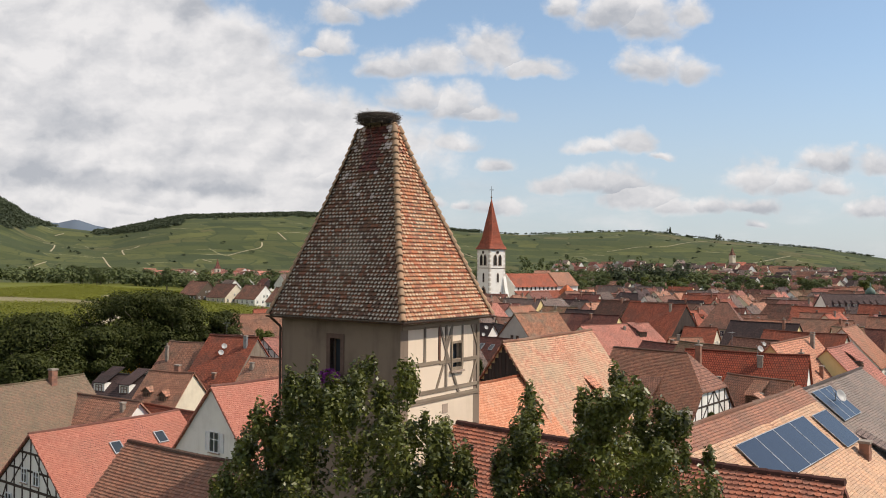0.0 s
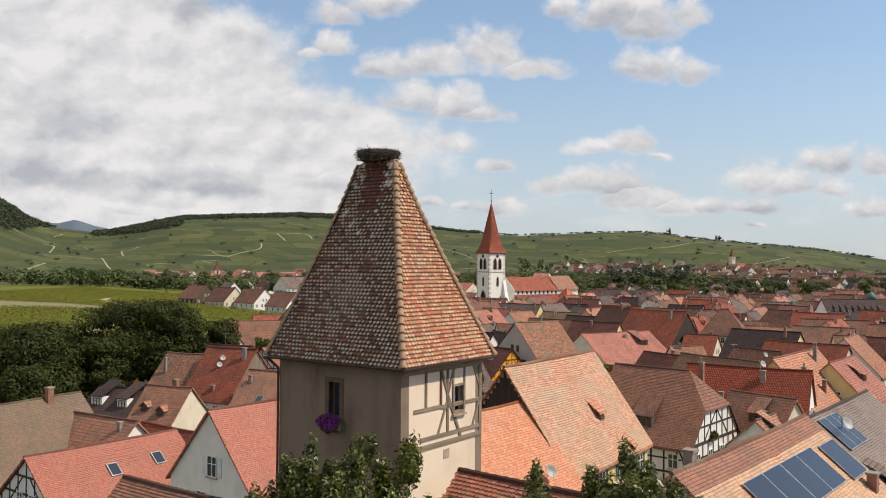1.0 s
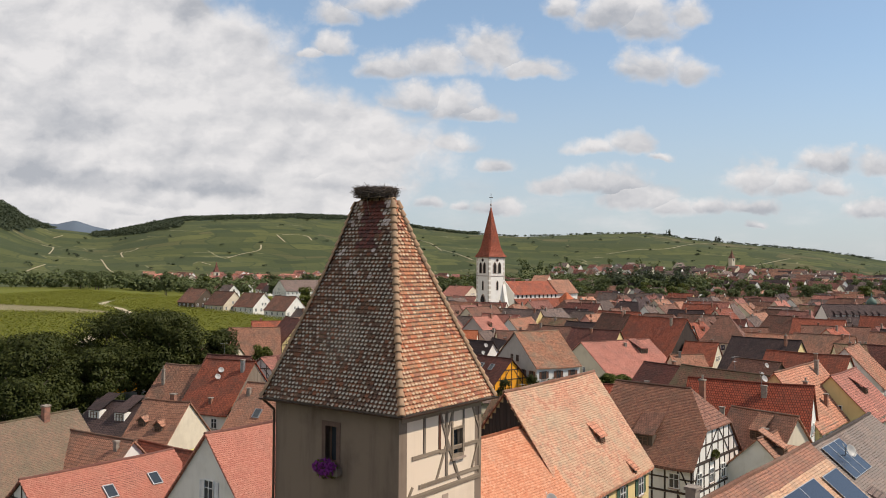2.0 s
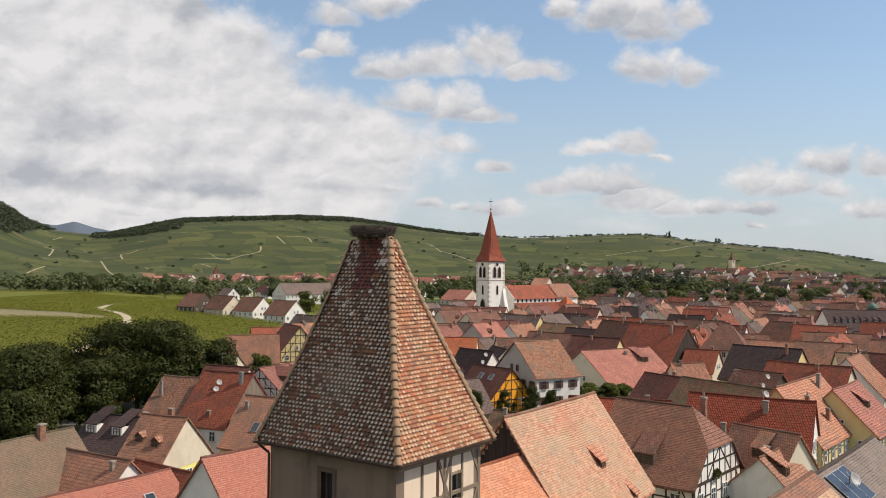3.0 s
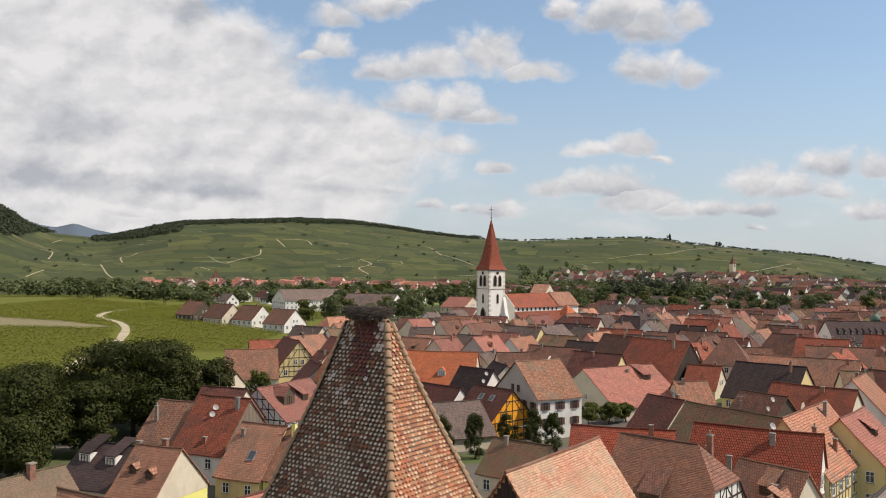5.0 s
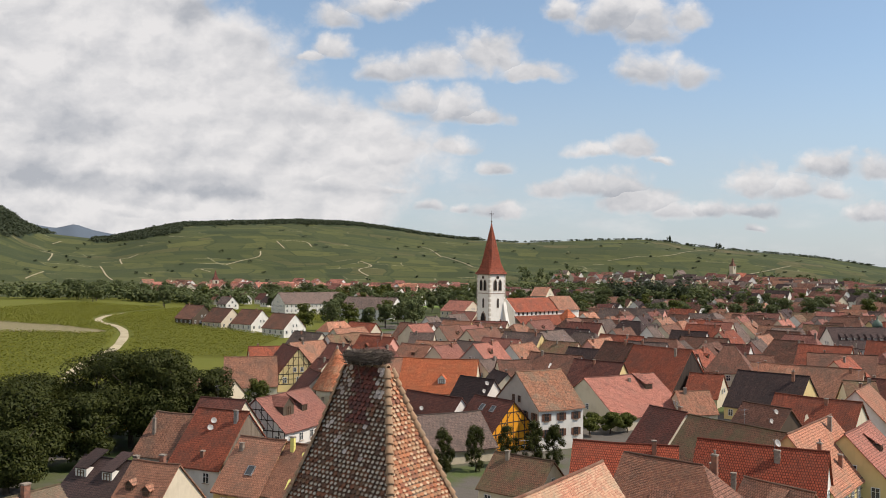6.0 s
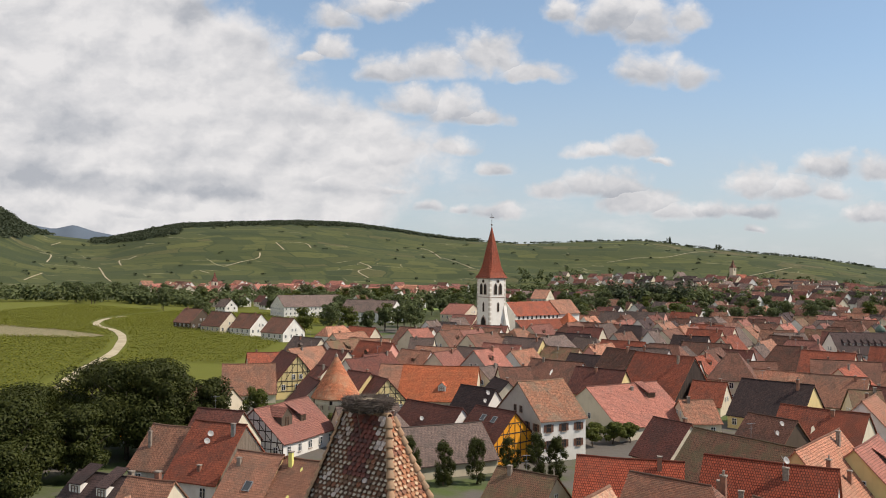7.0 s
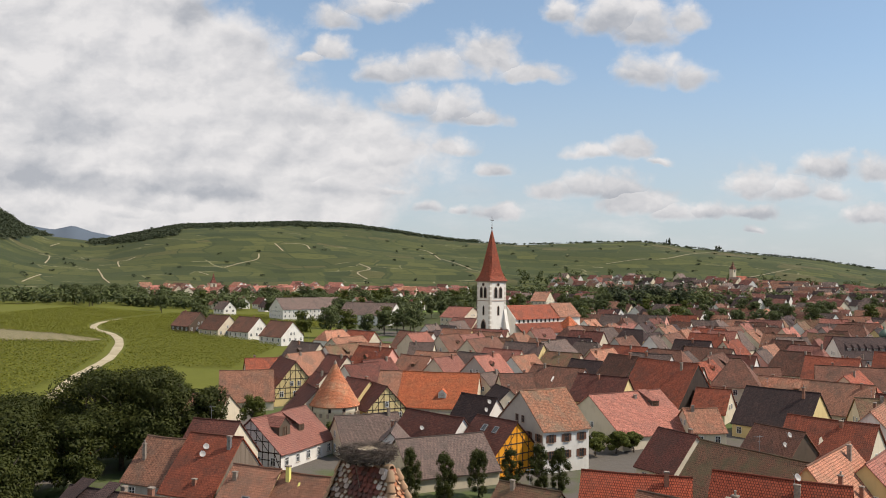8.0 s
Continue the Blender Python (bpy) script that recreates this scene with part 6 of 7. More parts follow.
hipped_gable_timbers(hip, dims(a, b), 5.5, 6.6, 6, 2.9)
herbs = thing("flower_box", hip.matrix_basis @ pose(dims(a, b) / 2 + 0.22, -0.9, 6.75, rz=90), "wooden window box of yellow-green plants on the timbered gable", "flower box")
part("trough", Pile().box(-0.55, -0.13, -0.12, 0.55, 0.13, 0.12).make("trough", OAK), herbs)
tagged(part("leaves", flower_clump("leaves", (0, 0, 0.28), (0.62, 0.28, 0.42), 500, LEAF_NEAR, 0.06, 8), herbs), kind="stuff")
tile_layer(hip, dims(a, b), 5.5, 12.6, 6, BROWN_LAYER, hip1=2.8, cut=0.5)
house((29.4, 98.0), (41.0, 91.5), 11, 5.5, 5.6, "lattice", "white", "house with two-tone red tiles, white gable, brown shutters", shutters=SHUTTER_BROWN, chimneys=((-4.5, -3.6, 2.0, BRICK, 0.5), (-2.2, -4.0, 1.7, CEMENT, 0.5), (1.8, -1.2, 1.2, CEMENT, 0.6)), dishes=((1.8, -1.2, 1.9),))
house((38.9, 96.8), (49.7, 109.7), 11.8, 5, 6, "salmon", "yellow", "house with salmon tiles over yellow half-timbered walls", timber="f", timber_mat=OAK, chimneys=((4.4, -1.0, 1.8, CEMENT, 0.5), (-5.4, -2.6, 2.2, BRICK, 0.5), (-0.8, -3.6, 1.5, BRICK, 0.5)))
house((48.6, 103.5), (56.0, 112.4), 10.6, 5, 5, "pink", "yellow", "house with pink tiles beside a green climber", dormers=((-1, 0.5, 2.6, 1.3, 0.8, "shed"),), timber="f", timber_mat=OAK)
house((30.4, 86.0), (34.6, 80.4), 9.6, 4.2, 4.6, "tan", "cream", "small house under grey-brown tiles with dormers", dormers=((-1, 0.5, 2.2, 1.3, 0.9, "shed"),), chimneys=((1.6, -2.4, 1.6, BRICK, 0.5),))
house((29.4, 76.6), (33.6, 81.6), 8.2, 3.6, 3.4, "tan", "white", "lower wing under pinkish tiles with a dormer", dormers=((-1, -1.2, 1.8, 1.2, 0.9, "shed"),), windows=False)
# left of the tower
a, b = (-31.5, 62.0), (-23.7, 72.5)
rf = house(a, b, 7.7, 5, 4.2, "pink", "white", "long house with a smooth pink roof and skylights", timber="l")
tile_layer(rf, dims(a, b), 5, 7.7, 4.2, PINK_LAYER)
skylight(rf, 5, 7.7, 4.2, -0.6, 2.2)
skylight(rf, 5, 7.7, 4.2, 3.6, 2.0)
a, b = (-16.7, 58.8), (-9.5, 68.4)
wg = house(a, b, 11.9, 4.6, 5.2, "pink", "white", "white gabled house with pale shutters and pink roof", windows=False)
for s, z in ((0.3, 7.3), (-0.9, 4.6), (1.9, 4.6)):
    window(wg, side_pose(dims(a, b), 4.6, "l", s, z) @ pose(0, -0.012, 0), 0.95, 1.4, None, SHUTTER_WHITE)
tile_layer(wg, dims(a, b), 4.6, 11.9, 5.2, PINK_LAYER)
a, b = (-43.0, 65.5), (-35.2, 79.5)
bw = house(a, b, 9.9, 6, 6, "moss", "cream", "house under a broad weathered brown roof", chimneys=((4.6, -0.4, 1.5, BRICK, 0.6),))
tile_layer(bw, dims(a, b), 6, 9.9, 6, MOSS_LAYER)
house((-35.3, 77.8), (-27.2, 72.9), 8.4, 4, 4, "tan", "white", "small house under ridged tan tiles, white gable", chimneys=((3.6, -0.8, 0.9, CEMENT, 0.4),))
house((-27.8, 76.6), (-19.0, 70.6), 7.6, 4, 4, "red", "white", "low wing under brick red tiles", windows=False)
hc = house((-34.8, 98.1), (-29.2, 96.0), 8.0, 5, 5, "tan", "lemon", "house with cream gable, tan tiles, lemon yellow walls", dormers=((-1, -1.5, 2.6, 1.0, 0.7), (-1, 1.0, 2.9, 1.0, 0.7)), chimneys=((0.4, 0.6, 1.5, BRICK, 0.6),), windows=False)
window(hc, side_pose(dims((-34.8, 98.1), (-29.2, 96.0)), 5, "r", 0.6, 0.9) @ pose(0, -0.012, 0), 0.9, 1.2)
gable_slab(hc, dims((-34.8, 98.1), (-29.2, 96.0)), 5, 8.0, 5, 1, PLASTER["cream"], 2.6)
house((-43.9, 106.5), (-36.6, 103.2), 6.6, 5, 4, "black", "cream", "house under dark slate with two shed dormers", dormers=((-1, -2.2, 2.4, 1.8, 1.1, "shed", "white"), (-1, 2.0, 2.4, 1.6, 1.1, "shed", "white")), chimneys=((3.2, 1.0, 1.4, CEMENT, 0.6),))
hs = house((-25.6, 110.7), (-19.6, 108.0), 8.3, 5.5, 5.5, "tan", "yellow", "house under tan tiles with one skylight", chimneys=((-2.2, -1.4, 1.0, CEMENT, 0.5),))
skylight(hs, 5.5, 8.3, 5.5, 0.6, 3.4, 0.9, 1.2)
house((-19.2, 108.4), (-12.6, 105.4), 8.0, 5.5, 5, "tan", "lemon", "house under buff tiles with a yellow chimney", chimneys=((-2.4, -0.8, 1.8, PLASTER["lemon"], 0.5),))
rl = house((-33.6, 119.6), (-26.2, 116.4), 10.4, 6, 6.3, "red", "white", "house under a steep red roof with a boarded gable", chimneys=((3.0, -1.2, 1.7, ZINC, 0.5), (0.6, -5.0, 0.8, BRICK, 0.5)), dishes=((-0.4, -1.6, 0.5), (-0.4, -2.3, 0.4)))
gable_boards(rl, dims((-33.6, 119.6), (-26.2, 116.4)), 6, 10.4, 6.3, 1, OAK)
house((-40.5, 123.0), (-34.4, 120.6), 9.2, 5, 4.8, "tan", "grey", "house under grey-tan tiles beside the large trees", chimneys=((-1.8, -2.6, 2.2, CEMENT, 0.4),))
house((-31.2, 144.2), (-24.6, 158.0), 7.8, 6, 5, "rose", "white", "white half-timbered house, pink roof and loggia", timber="l", dormers=((-1, -3.4, 3.6, 3.0, 1.7, "gable", "brown"), (-1, 1.4, 3.6, 1.6, 1.2, "shed", "brown")))
house((-38.5, 137.8), (-31.0, 135.2), 9.0, 5.5, 5.2, "maroon", "cream", "house under a dark red roof with an aerial", aerials=(-1.0,))
house((-51.4, 202.0), (-39.8, 204.8), 8.5, 7, 6, "tan", "cream", "old barn under sagging tan tiles", windows=False)
house((-40.4, 216.5), (-34.4, 204.7), 10.5, 5, 6, "maroon", "yellow", "yellow half-timbered house under dark tiles", timber="r")
house((-52.0, 184.0), (-44.0, 181.0), 6.0, 5, 4, "moss", "cream", "low barn under mossy tan tiles", windows=False)
house((-9.1, 207.7), (8.6, 204.5), 8.1, 7, 7, "orange", "cream", "large house, half its roof newly tiled in orange", dormers=((-1, 1.2, 5.2, 1.8, 1.2, "gable", "white"),))
house((-14.6, 208.9), (-9.4, 207.9), 8.1, 7, 7, "tan", "cream", "old part of the orange-roofed house under brown tiles")
house((3.7, 162.3), (9.6, 156.5), 9.7, 5, 6, "black", "white", "house under near-black tiles, white gable, two dishes", dishes=((3.2, -0.9, 0.5), (3.4, -1.9, 0.4)))
ye = house((6.0, 148.4), (11.9, 141.4), 8.2, 5.3, 5, "maroon", "ochre", "ochre half-timbered gable under dark tiles", timber="r", windows=False)
skylight(ye, 5.3, 8.2, 5, -1.2, 1.7)
skylight(ye, 5.3, 8.2, 5, 1.4, 1.7)
mx = house((13.0, 147.6), (21.0, 151.8), 12.3, 6.8, 5.4, "mixed", "white", "white house under patchy orange and grey tiles", frame=FRAME_BROWN, shutters=SHUTTER_BROWN)
# grey slab on the white wall: the left gable's shade as colour
gable_slab(mx, dims((13.0, 147.6), (21.0, 151.8)), 6.8, 12.3, 5.4, -1, PLASTER["grey"])
house((-6.1, 156.0), (3.4, 146.9), 7.8, 5, 5, "maroon", "white", "house under dark red tiles with a white gable", dishes=((-0.5, -2.6, 0.4),))
house((-7.0, 134.4), (6.2, 140.6), 6.7, 6, 4.5, "grey", "cream", "long low building under grey tiles", windows=False)
house((28.0, 167.4), (43.5, 176.0), 8.8, 9.6, 6.3, "pink", "cream", "long house under smooth pink tiles with a dormer", dormers=((-1, 4.4, 3.8, 1.8, 1.1, "shed"),), chimneys=((1.2, -1.6, 0.8, CEMENT, 0.5),))
gh = house((46.9, 207.5), (57.3, 195.6), 11.8, 8, 9, "red", "cream", "great house under a high red roof with boarded gable", chimneys=((4.6, -1.4, 1.8, CEMENT, 0.5),))
gable_boards(gh, dims((46.9, 207.5), (57.3, 195.6)), 8, 11.8, 9, 1, DARK_OAK)
house((65.0, 209.0), (75.0, 205.0), 12.0, 6.5, 5.8, "brown", "cream", "cream house under a steep pyramid roof of brown tiles", hips=(4.6, 4.6))
house((124.6, 274.9), (144.8, 273.7), 12, 8, 6, "black", "white", "long white building under dark slate with a row of dormers", dormers=tuple((-1, s, 5.0, 1.0, 0.8, "shed", "white") for s in (-7, -5, -3, -1, 1, 3, 5, 7)))
house((41.4, 215.4), (46.6, 207.8), 12.0, 8, 9, "brown", "cream", "neighbour of the red roof under dark brown tiles", chimneys=((2.6, -0.4, 1.4, BRICK, 0.5),))
house((62.5, 179.4), (72.9, 169.5), 9.2, 7, 6.4, "black", "yellow", "broad house under a near-black roof", aerials=(-3.0,), chimneys=((4.6, -1.2, 2.2, BRICK, 0.5),))
house((54.3, 138.7), (63.7, 130.0), 10.3, 6, 5.5, "red", "cream", "house under a long red roof", chimneys=((1.6, -0.8, 1.0, BRICK, 0.5),))
house((34.7, 119.5), (43.4, 106.4), 10.0, 6, 6, "moss", "brown", "barn under a long dark brown roof", windows=False, aerials=(1.0,))
house((48.2, 136.3), (52.6, 129.2), 9.3, 4.5, 4.5, "brown", "brown", "house under brown tiles with two dishes", dishes=((2.4, -1.0, 0.5), (2.5, -2.2, 0.4)), windows=False)
house((16.2, 104.1), (27.6, 100.8), 9.5, 5, 5, "lattice", "cream", "house under two-tone red tiles", chimneys=((3.4, -0.8, 1.6, BRICK, 0.5),))

house((-18.6, 153.5), (-8.2, 158.0), 6.8, 4.4, 4.0, "grey", "cream", "low house under grey-brown tiles behind the round tower", chimneys=((4.0, -0.4, 1.4, CEMENT, 0.5),))
house((-15.6, 190.0), (-11.5, 182.0), 8.0, 4.4, 4.6, "maroon", "yellow", "yellow house with red flowers beside the round tower", timber="r")
house((-66.0, 157.0), (-59.0, 153.5), 5.6, 4, 3.0, "red", "ochre", "small orange building under the trees of the grove")

# further streets: ridge ends, ridge height, half width, drop to the eaves, tiles, walls
STREETS = [
    ((-36.9, 288.8), (-27.7, 300.6), 9, 6, 5, "tan", "cream"),
    ((-30.2, 280.7), (-16.7, 275.9), 8.5, 6, 5, "tan", "cream"),
    ((-15.9, 326.7), (-3.2, 317.3), 9, 6, 6, "brown", "white"),
    ((-10.3, 282.2), (-2.6, 280.8), 8.5, 6, 5, "grey", "cream"),
    ((-7.6, 258.8), (6.5, 253.4), 8, 5, 4.5, "tan", "cream"),
    ((8.0, 276.6), (18.3, 290.1), 10, 6, 6, "brown", "cream"),
    ((19.5, 292.1), (26.0, 292.6), 8, 5, 5, "moss", "cream"),
    ((9.1, 209.3), (13.7, 215.2), 7.5, 5, 4.5, "grey", "cream"),
    ((13.5, 205.6), (21.1, 207.0), 8, 5, 4.5, "brown", "cream"),
    ((23.3, 221.0), (34.8, 212.4), 8.5, 6, 5, "brown", "white"),
    ((35.3, 235.9), (42.4, 229.7), 8.5, 5, 5, "black", "cream"),
    ((-31.1, 236.7), (-25.3, 231.5), 9, 5, 5, "maroon", "cream"),
]
STREETS += [
    ((-24.7, 220.0), (-16.9, 227.9), 8, 5, 4.5, "maroon", "white"),
    ((-20.6, 225.7), (-14.0, 234.1), 8.5, 5, 5, "maroon", "pink"),
    ((-20.9, 193.0), (-15.6, 187.8), 8.5, 5, 5, "maroon", "yellow"),
    ((31.8, 276.2), (41.0, 288.1), 9.5, 6, 5, "grey", "cream"),
    ((12.5, 338.0), (25.5, 333.0), 9.2, 6, 5, "maroon", "cream"),
    ((65.3, 364.8), (77.2, 355.6), 8.5, 6, 5, "brown", "cream"),
    ((107.5, 401.1), (115.1, 395.2), 9, 5, 5, "brown", "white"),
    ((72.1, 299.2), (76.7, 305.1), 10, 5, 6, "grey", "white"),
    ((78.4, 277.3), (90.3, 268.1), 8.5, 6, 5, "brown", "cream"),
    ((77.7, 224.9), (86.7, 223.0), 8, 5, 5, "brown", "cream"),
    ((115.9, 362.7), (128.9, 370.5), 9, 6, 6, "brown", "cream"),
    ((118.4, 304.5), (129.4, 305.4), 9.5, 6, 5, "grey", "white"),
]
STREETS += [
    ((96.9, 225.4), (112.0, 219.1), 8.5, 6, 5, "brown", "cream"),
    ((77.9, 165.5), (83.3, 164.4), 9, 6, 5, "moss", "cream"),
    ((56.7, 194.1), (62.8, 190.2), 6.8, 5, 4.5, "red", "cream"),
    ((45.9, 167.2), (52.3, 167.5), 6.5, 5, 3.5, "salmon", "cream"),
    ((33.3, 136.3), (37.2, 130.3), 8.5, 5, 5, "maroon", "cream"),
    ((41.6, 225.2), (48.0, 220.2), 7, 4, 4, "maroon", "cream"),
    ((-52.9, 233.5), (-43.6, 236.8), 8, 5, 4.5, "red", "cream"),
    ((-30.0, 206.3), (-26.8, 202.3), 8, 5, 4.5, "maroon", "cream"),
    ((-28.7, 185.6), (-25.2, 177.6), 8, 5, 5, "maroon", "cream"),
    ((7.1, 109.5), (13.6, 104.6), 6.8, 4, 3.5, "moss", "cream"),
    ((-8.2, 139.1), (-7.8, 147.8), 6.8, 4, 4, "grey", "white"),
    ((-91.0, 368.0), (-101.4, 375.8), 11.6, 6, 5.6, "brown", "cream"),
]
STREETS += [
    ((-77.0, 363.0), (-87.4, 370.8), 11.2, 6, 5.6, "brown", "white"),
    ((-60.0, 346.0), (-70.4, 353.8), 10.6, 6, 5.6, "brown", "white"),
    ((-106.0, 377.0), (-116.0, 384.6), 12.4, 6, 5.6, "brown", "brown"),
    ((-100.0, 516.0), (-66.0, 540.0), 14.0, 10, 6.5, "grey", "white"),
    ((-56.0, 502.0), (-26.0, 489.0), 12.5, 9, 6.5, "grey", "white"),
    ((66.0, 602.0), (76.0, 597.0), 17.0, 9, 6.0, "tan", "cream"),
    ((4.1, 446.4), (15.9, 437.2), 13, 8, 5, "pink", "cream"),
    ((-6.6, 346.0), (-2.0, 351.9), 10, 5, 5, "grey", "white"),
    ((11.7, 191.2), (14.1, 183.0), 7.5, 4, 4, "black", "cream"),
]
for i, (p, q, zr, w, drop, ti, wa) in enumerate(STREETS):
    house(p, q, zr, w, drop, ti, wa, chimneys=((dims(p, q) * (0.3 if i % 3 else -0.25), -0.6 if i % 2 else 0.4, 1.2, (BRICK, CEMENT)[i % 2], 0.5),), aerials=(0.0,) if i % 4 == 1 else ())

# ---- more of the town, the suburb and the villages beyond ----
def fill_town():
    rng = random.Random(21)
    tiles = ["brown"] * 7 + ["maroon"] * 2 + ["tan"] * 6 + ["red"] * 3 + ["grey"] * 4 + ["moss"] * 4 + ["salmon"] * 2 + ["black"] * 3 + ["pink"] * 1 + ["rose"] * 2
    walls = ["cream"] * 5 + ["white"] * 4 + ["yellow", "pink", "grey"]
    u = Vector((math.cos(radians(52)), math.sin(radians(52))))
    v = Vector((u.y, -u.x))
    for i in range(-16, 34):
        for j in range(-10, 26):
            c = Vector((20, 235)) + u * (i * 13.0 + rng.uniform(-1.5, 1.5)) + v * (j * 13.5 + rng.uniform(-1.5, 1.5))
            x, y = c
            turn = rng.random() < 0.45
            long, w = rng.uniform(10, 15), rng.uniform(4.6, 6.0)
            zr, style = rng.uniform(7.6, 10.6), rng.choice(tiles)
            wall = rng.choice(walls)
            hipped = rng.random() < 0.18
            chim = rng.uniform(-0.4, 0.4)
            dorm = rng.random() < 0.35
            if not (188 < y < 440 or 128 < y <= 188 and x > 66) or x < max(-44, -44 + (y - 330) * 0.12) or x > 0.60 * y + 6 or y < 190 and abs(x) < 30:
                continue
            if math.hypot(x - 31, y - 372) < 27 or math.hypot(x - 58, y - 392) < 18 or abs(x + 22) < 9 and abs(y - 178) < 9:
                continue
            if x < -8 and y > 330 or x < 6 and y > 380:
                continue
            if not is_free(x, y, 4.6):
                continue
            d = (v if turn else u) * long / 2
            house((x - d.x, y - d.y), (x + d.x, y + d.y), zr, w, w * rng.uniform(0.9, 1.12), style, wall, f"{wall} town house under {style} clay tiles among the old streets",
                  hips=(2.0, 2.0) if hipped else (0, 0), cut=0.6 if hipped else 1.0, windows=y < 300, aerials=(long * 0.1,) if rng.random() < 0.25 else (),
                  chimneys=((long * chim, rng.choice((-0.7, 0.6)), rng.uniform(0.9, 1.6), rng.choice((BRICK, CEMENT)), 0.5),),
                  dormers=((-1, rng.uniform(-2, 2), w * 0.55, 1.2, 0.8, rng.choice(("gable", "shed"))),) if dorm and not hipped else ())


fill_town()


def simple_house(L, w, zr, drop, tile, wall, label, group):
    """A distant house: walls, roof, chimney and a few windows."""
    h = thing("house", pose(0, 0, -200), label, "house", group)
    part("wall", wall_mesh(L, w, zr, drop, PLASTER[wall]), h)
    part("roof", roof_mesh(L, w, zr, drop, TILE[tile], sag=0.0), h)
    part("chimney", chimney_mesh(0.6, 0.6, 0.9, BRICK, 0), h, pose(L * 0.2, 0.4, zr))
    for side in "fr":
        span = L if side == "f" else 2 * w
        for i in range(2 if side == "r" else 3):
            s = -span / 2 + span * (i + 0.5) / (2 if side == "r" else 3)
            part("window", shared("far_window", lambda: Pile().box(-0.55, -0.05, 0, 0.55, 0.02, 1.3).make("window", PANE)), h, side_pose(L, w, side, s, zr - drop - 1.8))
    part("window", shared("far_window", None), h, side_pose(L, w, "r", 0, zr - drop + 0.5))
    return h


def far_houses():
    rng = random.Random(8)
    looks = [("rose", "white"), ("maroon", "white"), ("brown", "white"), ("black", "white"), ("tan", "cream"), ("grey", "white"), ("brown", "cream")]
    first = [simple_house(10 + i % 3, 4.4 + 0.3 * (i % 2), 8.0 + 0.4 * (i % 3), 4.6, ti, wa, f"{wa} detached house under a {ti} tiled roof", "houses of the suburb") for i, (ti, wa) in enumerate(looks)]
    used, placed = set(), []

    def room(x, y, gap):
        if any(abs(px - x) < gap and abs(py - y) < gap for px, py in placed):
            return False
        placed.append((x, y))
        return True

    count = 0
    while count < 100:
        r, az = rng.uniform(440, 700), rng.uniform(-16, 31)
        x, y = r * math.sin(radians(az)), r * math.cos(radians(az))
        i, turn = rng.randrange(7), rng.choice((52, -38, -50, -62, -44)) + rng.uniform(-8, 8)
        if x < -60 and y < 560 or x < 30 and y < 470 or x < 40 and rng.random() < 0.7 or not is_free(x, y, 6) or not room(x, y, 13):
            continue
        count += 1
        m = pose(x, y, float(land(x, y)), rz=turn)
        if i in used:
            copy_thing(first[i], m)
        else:
            used.add(i)
            first[i].matrix_basis = m

    def village(name, label, spots, roofs, walls):
        """Hundreds of distant houses, in two bodies: walls and roofs."""
        t = thing(name, pose(0, 0, 0), label, "village", kind="stuff")
        bodies = {}
        for x, y in spots:
            m = pose(x, y, float(land(x, y)), rz=rng.choice((52, -38, -50, -62)) + rng.uniform(-10, 10)) @ Matrix.Scale(rng.uniform(1.0, 1.5), 4)
            L, w, zr, drop = rng.uniform(9, 14), rng.uniform(4, 5), rng.uniform(7, 9), rng.uniform(3.8, 4.8)
            ti, wa = rng.choice(roofs), rng.choice(walls)
            for key, me in ((("roof", ti), shared(("far_roof", ti, round(L), round(w)), lambda: roof_mesh(round(L), round(w), 8.4, 4.4, TILE[ti], sag=0.0))), (("wall", wa), shared(("far_wall", wa, round(L), round(w)), lambda: wall_mesh(round(L), round(w), 8.4, 4.4, PLASTER[wa])))):
                v, f, uv = bodies.setdefault(key, ([], [], []))
                b = len(v)
                v.extend(tuple(m @ q.co) for q in me.vertices)
                f.extend(tuple(b + k for k in p.vertices) for p in me.polygons)
                if me.uv_layers:
                    uv.extend(tuple(q.uv) for q in me.uv_layers[0].data)
        for (kind, look_), (v, f, uv) in bodies.items():
            tagged(part(kind, mesh(kind, v, f, TILE[look_] if kind == "roof" else PLASTER[look_], uv or None), t), kind="stuff")

    def spots(n, az0, az1, r0, r1, gap=8):
        out = []
        while len(out) < n:
            az, r = rng.uniform(az0, az1), rng.uniform(r0, r1)
            x, y = r * math.sin(radians(az)), r * math.cos(radians(az))
            if room(x, y, gap):
                out.append((x, y))
        return out

    village("suburb", "white and cream suburban houses between trees", spots(120, 3, 31, 700, 930, 12), ["rose", "maroon", "brown", "black", "grey"], ["white", "white", "cream"])
    village("village", "distant village of red roofs across the fields", spots(190, -19.5, 1.5, 880, 1040), ["pink", "rose", "salmon", "tan", "rose", "pink", "brown"], ["white", "cream"])
    village("small_town", "distant small town of grey-brown roofs below the hill", spots(260, 7.5, 30, 930, 1180), ["grey", "brown", "maroon", "tan", "black"], ["white", "cream", "white"])


far_houses()


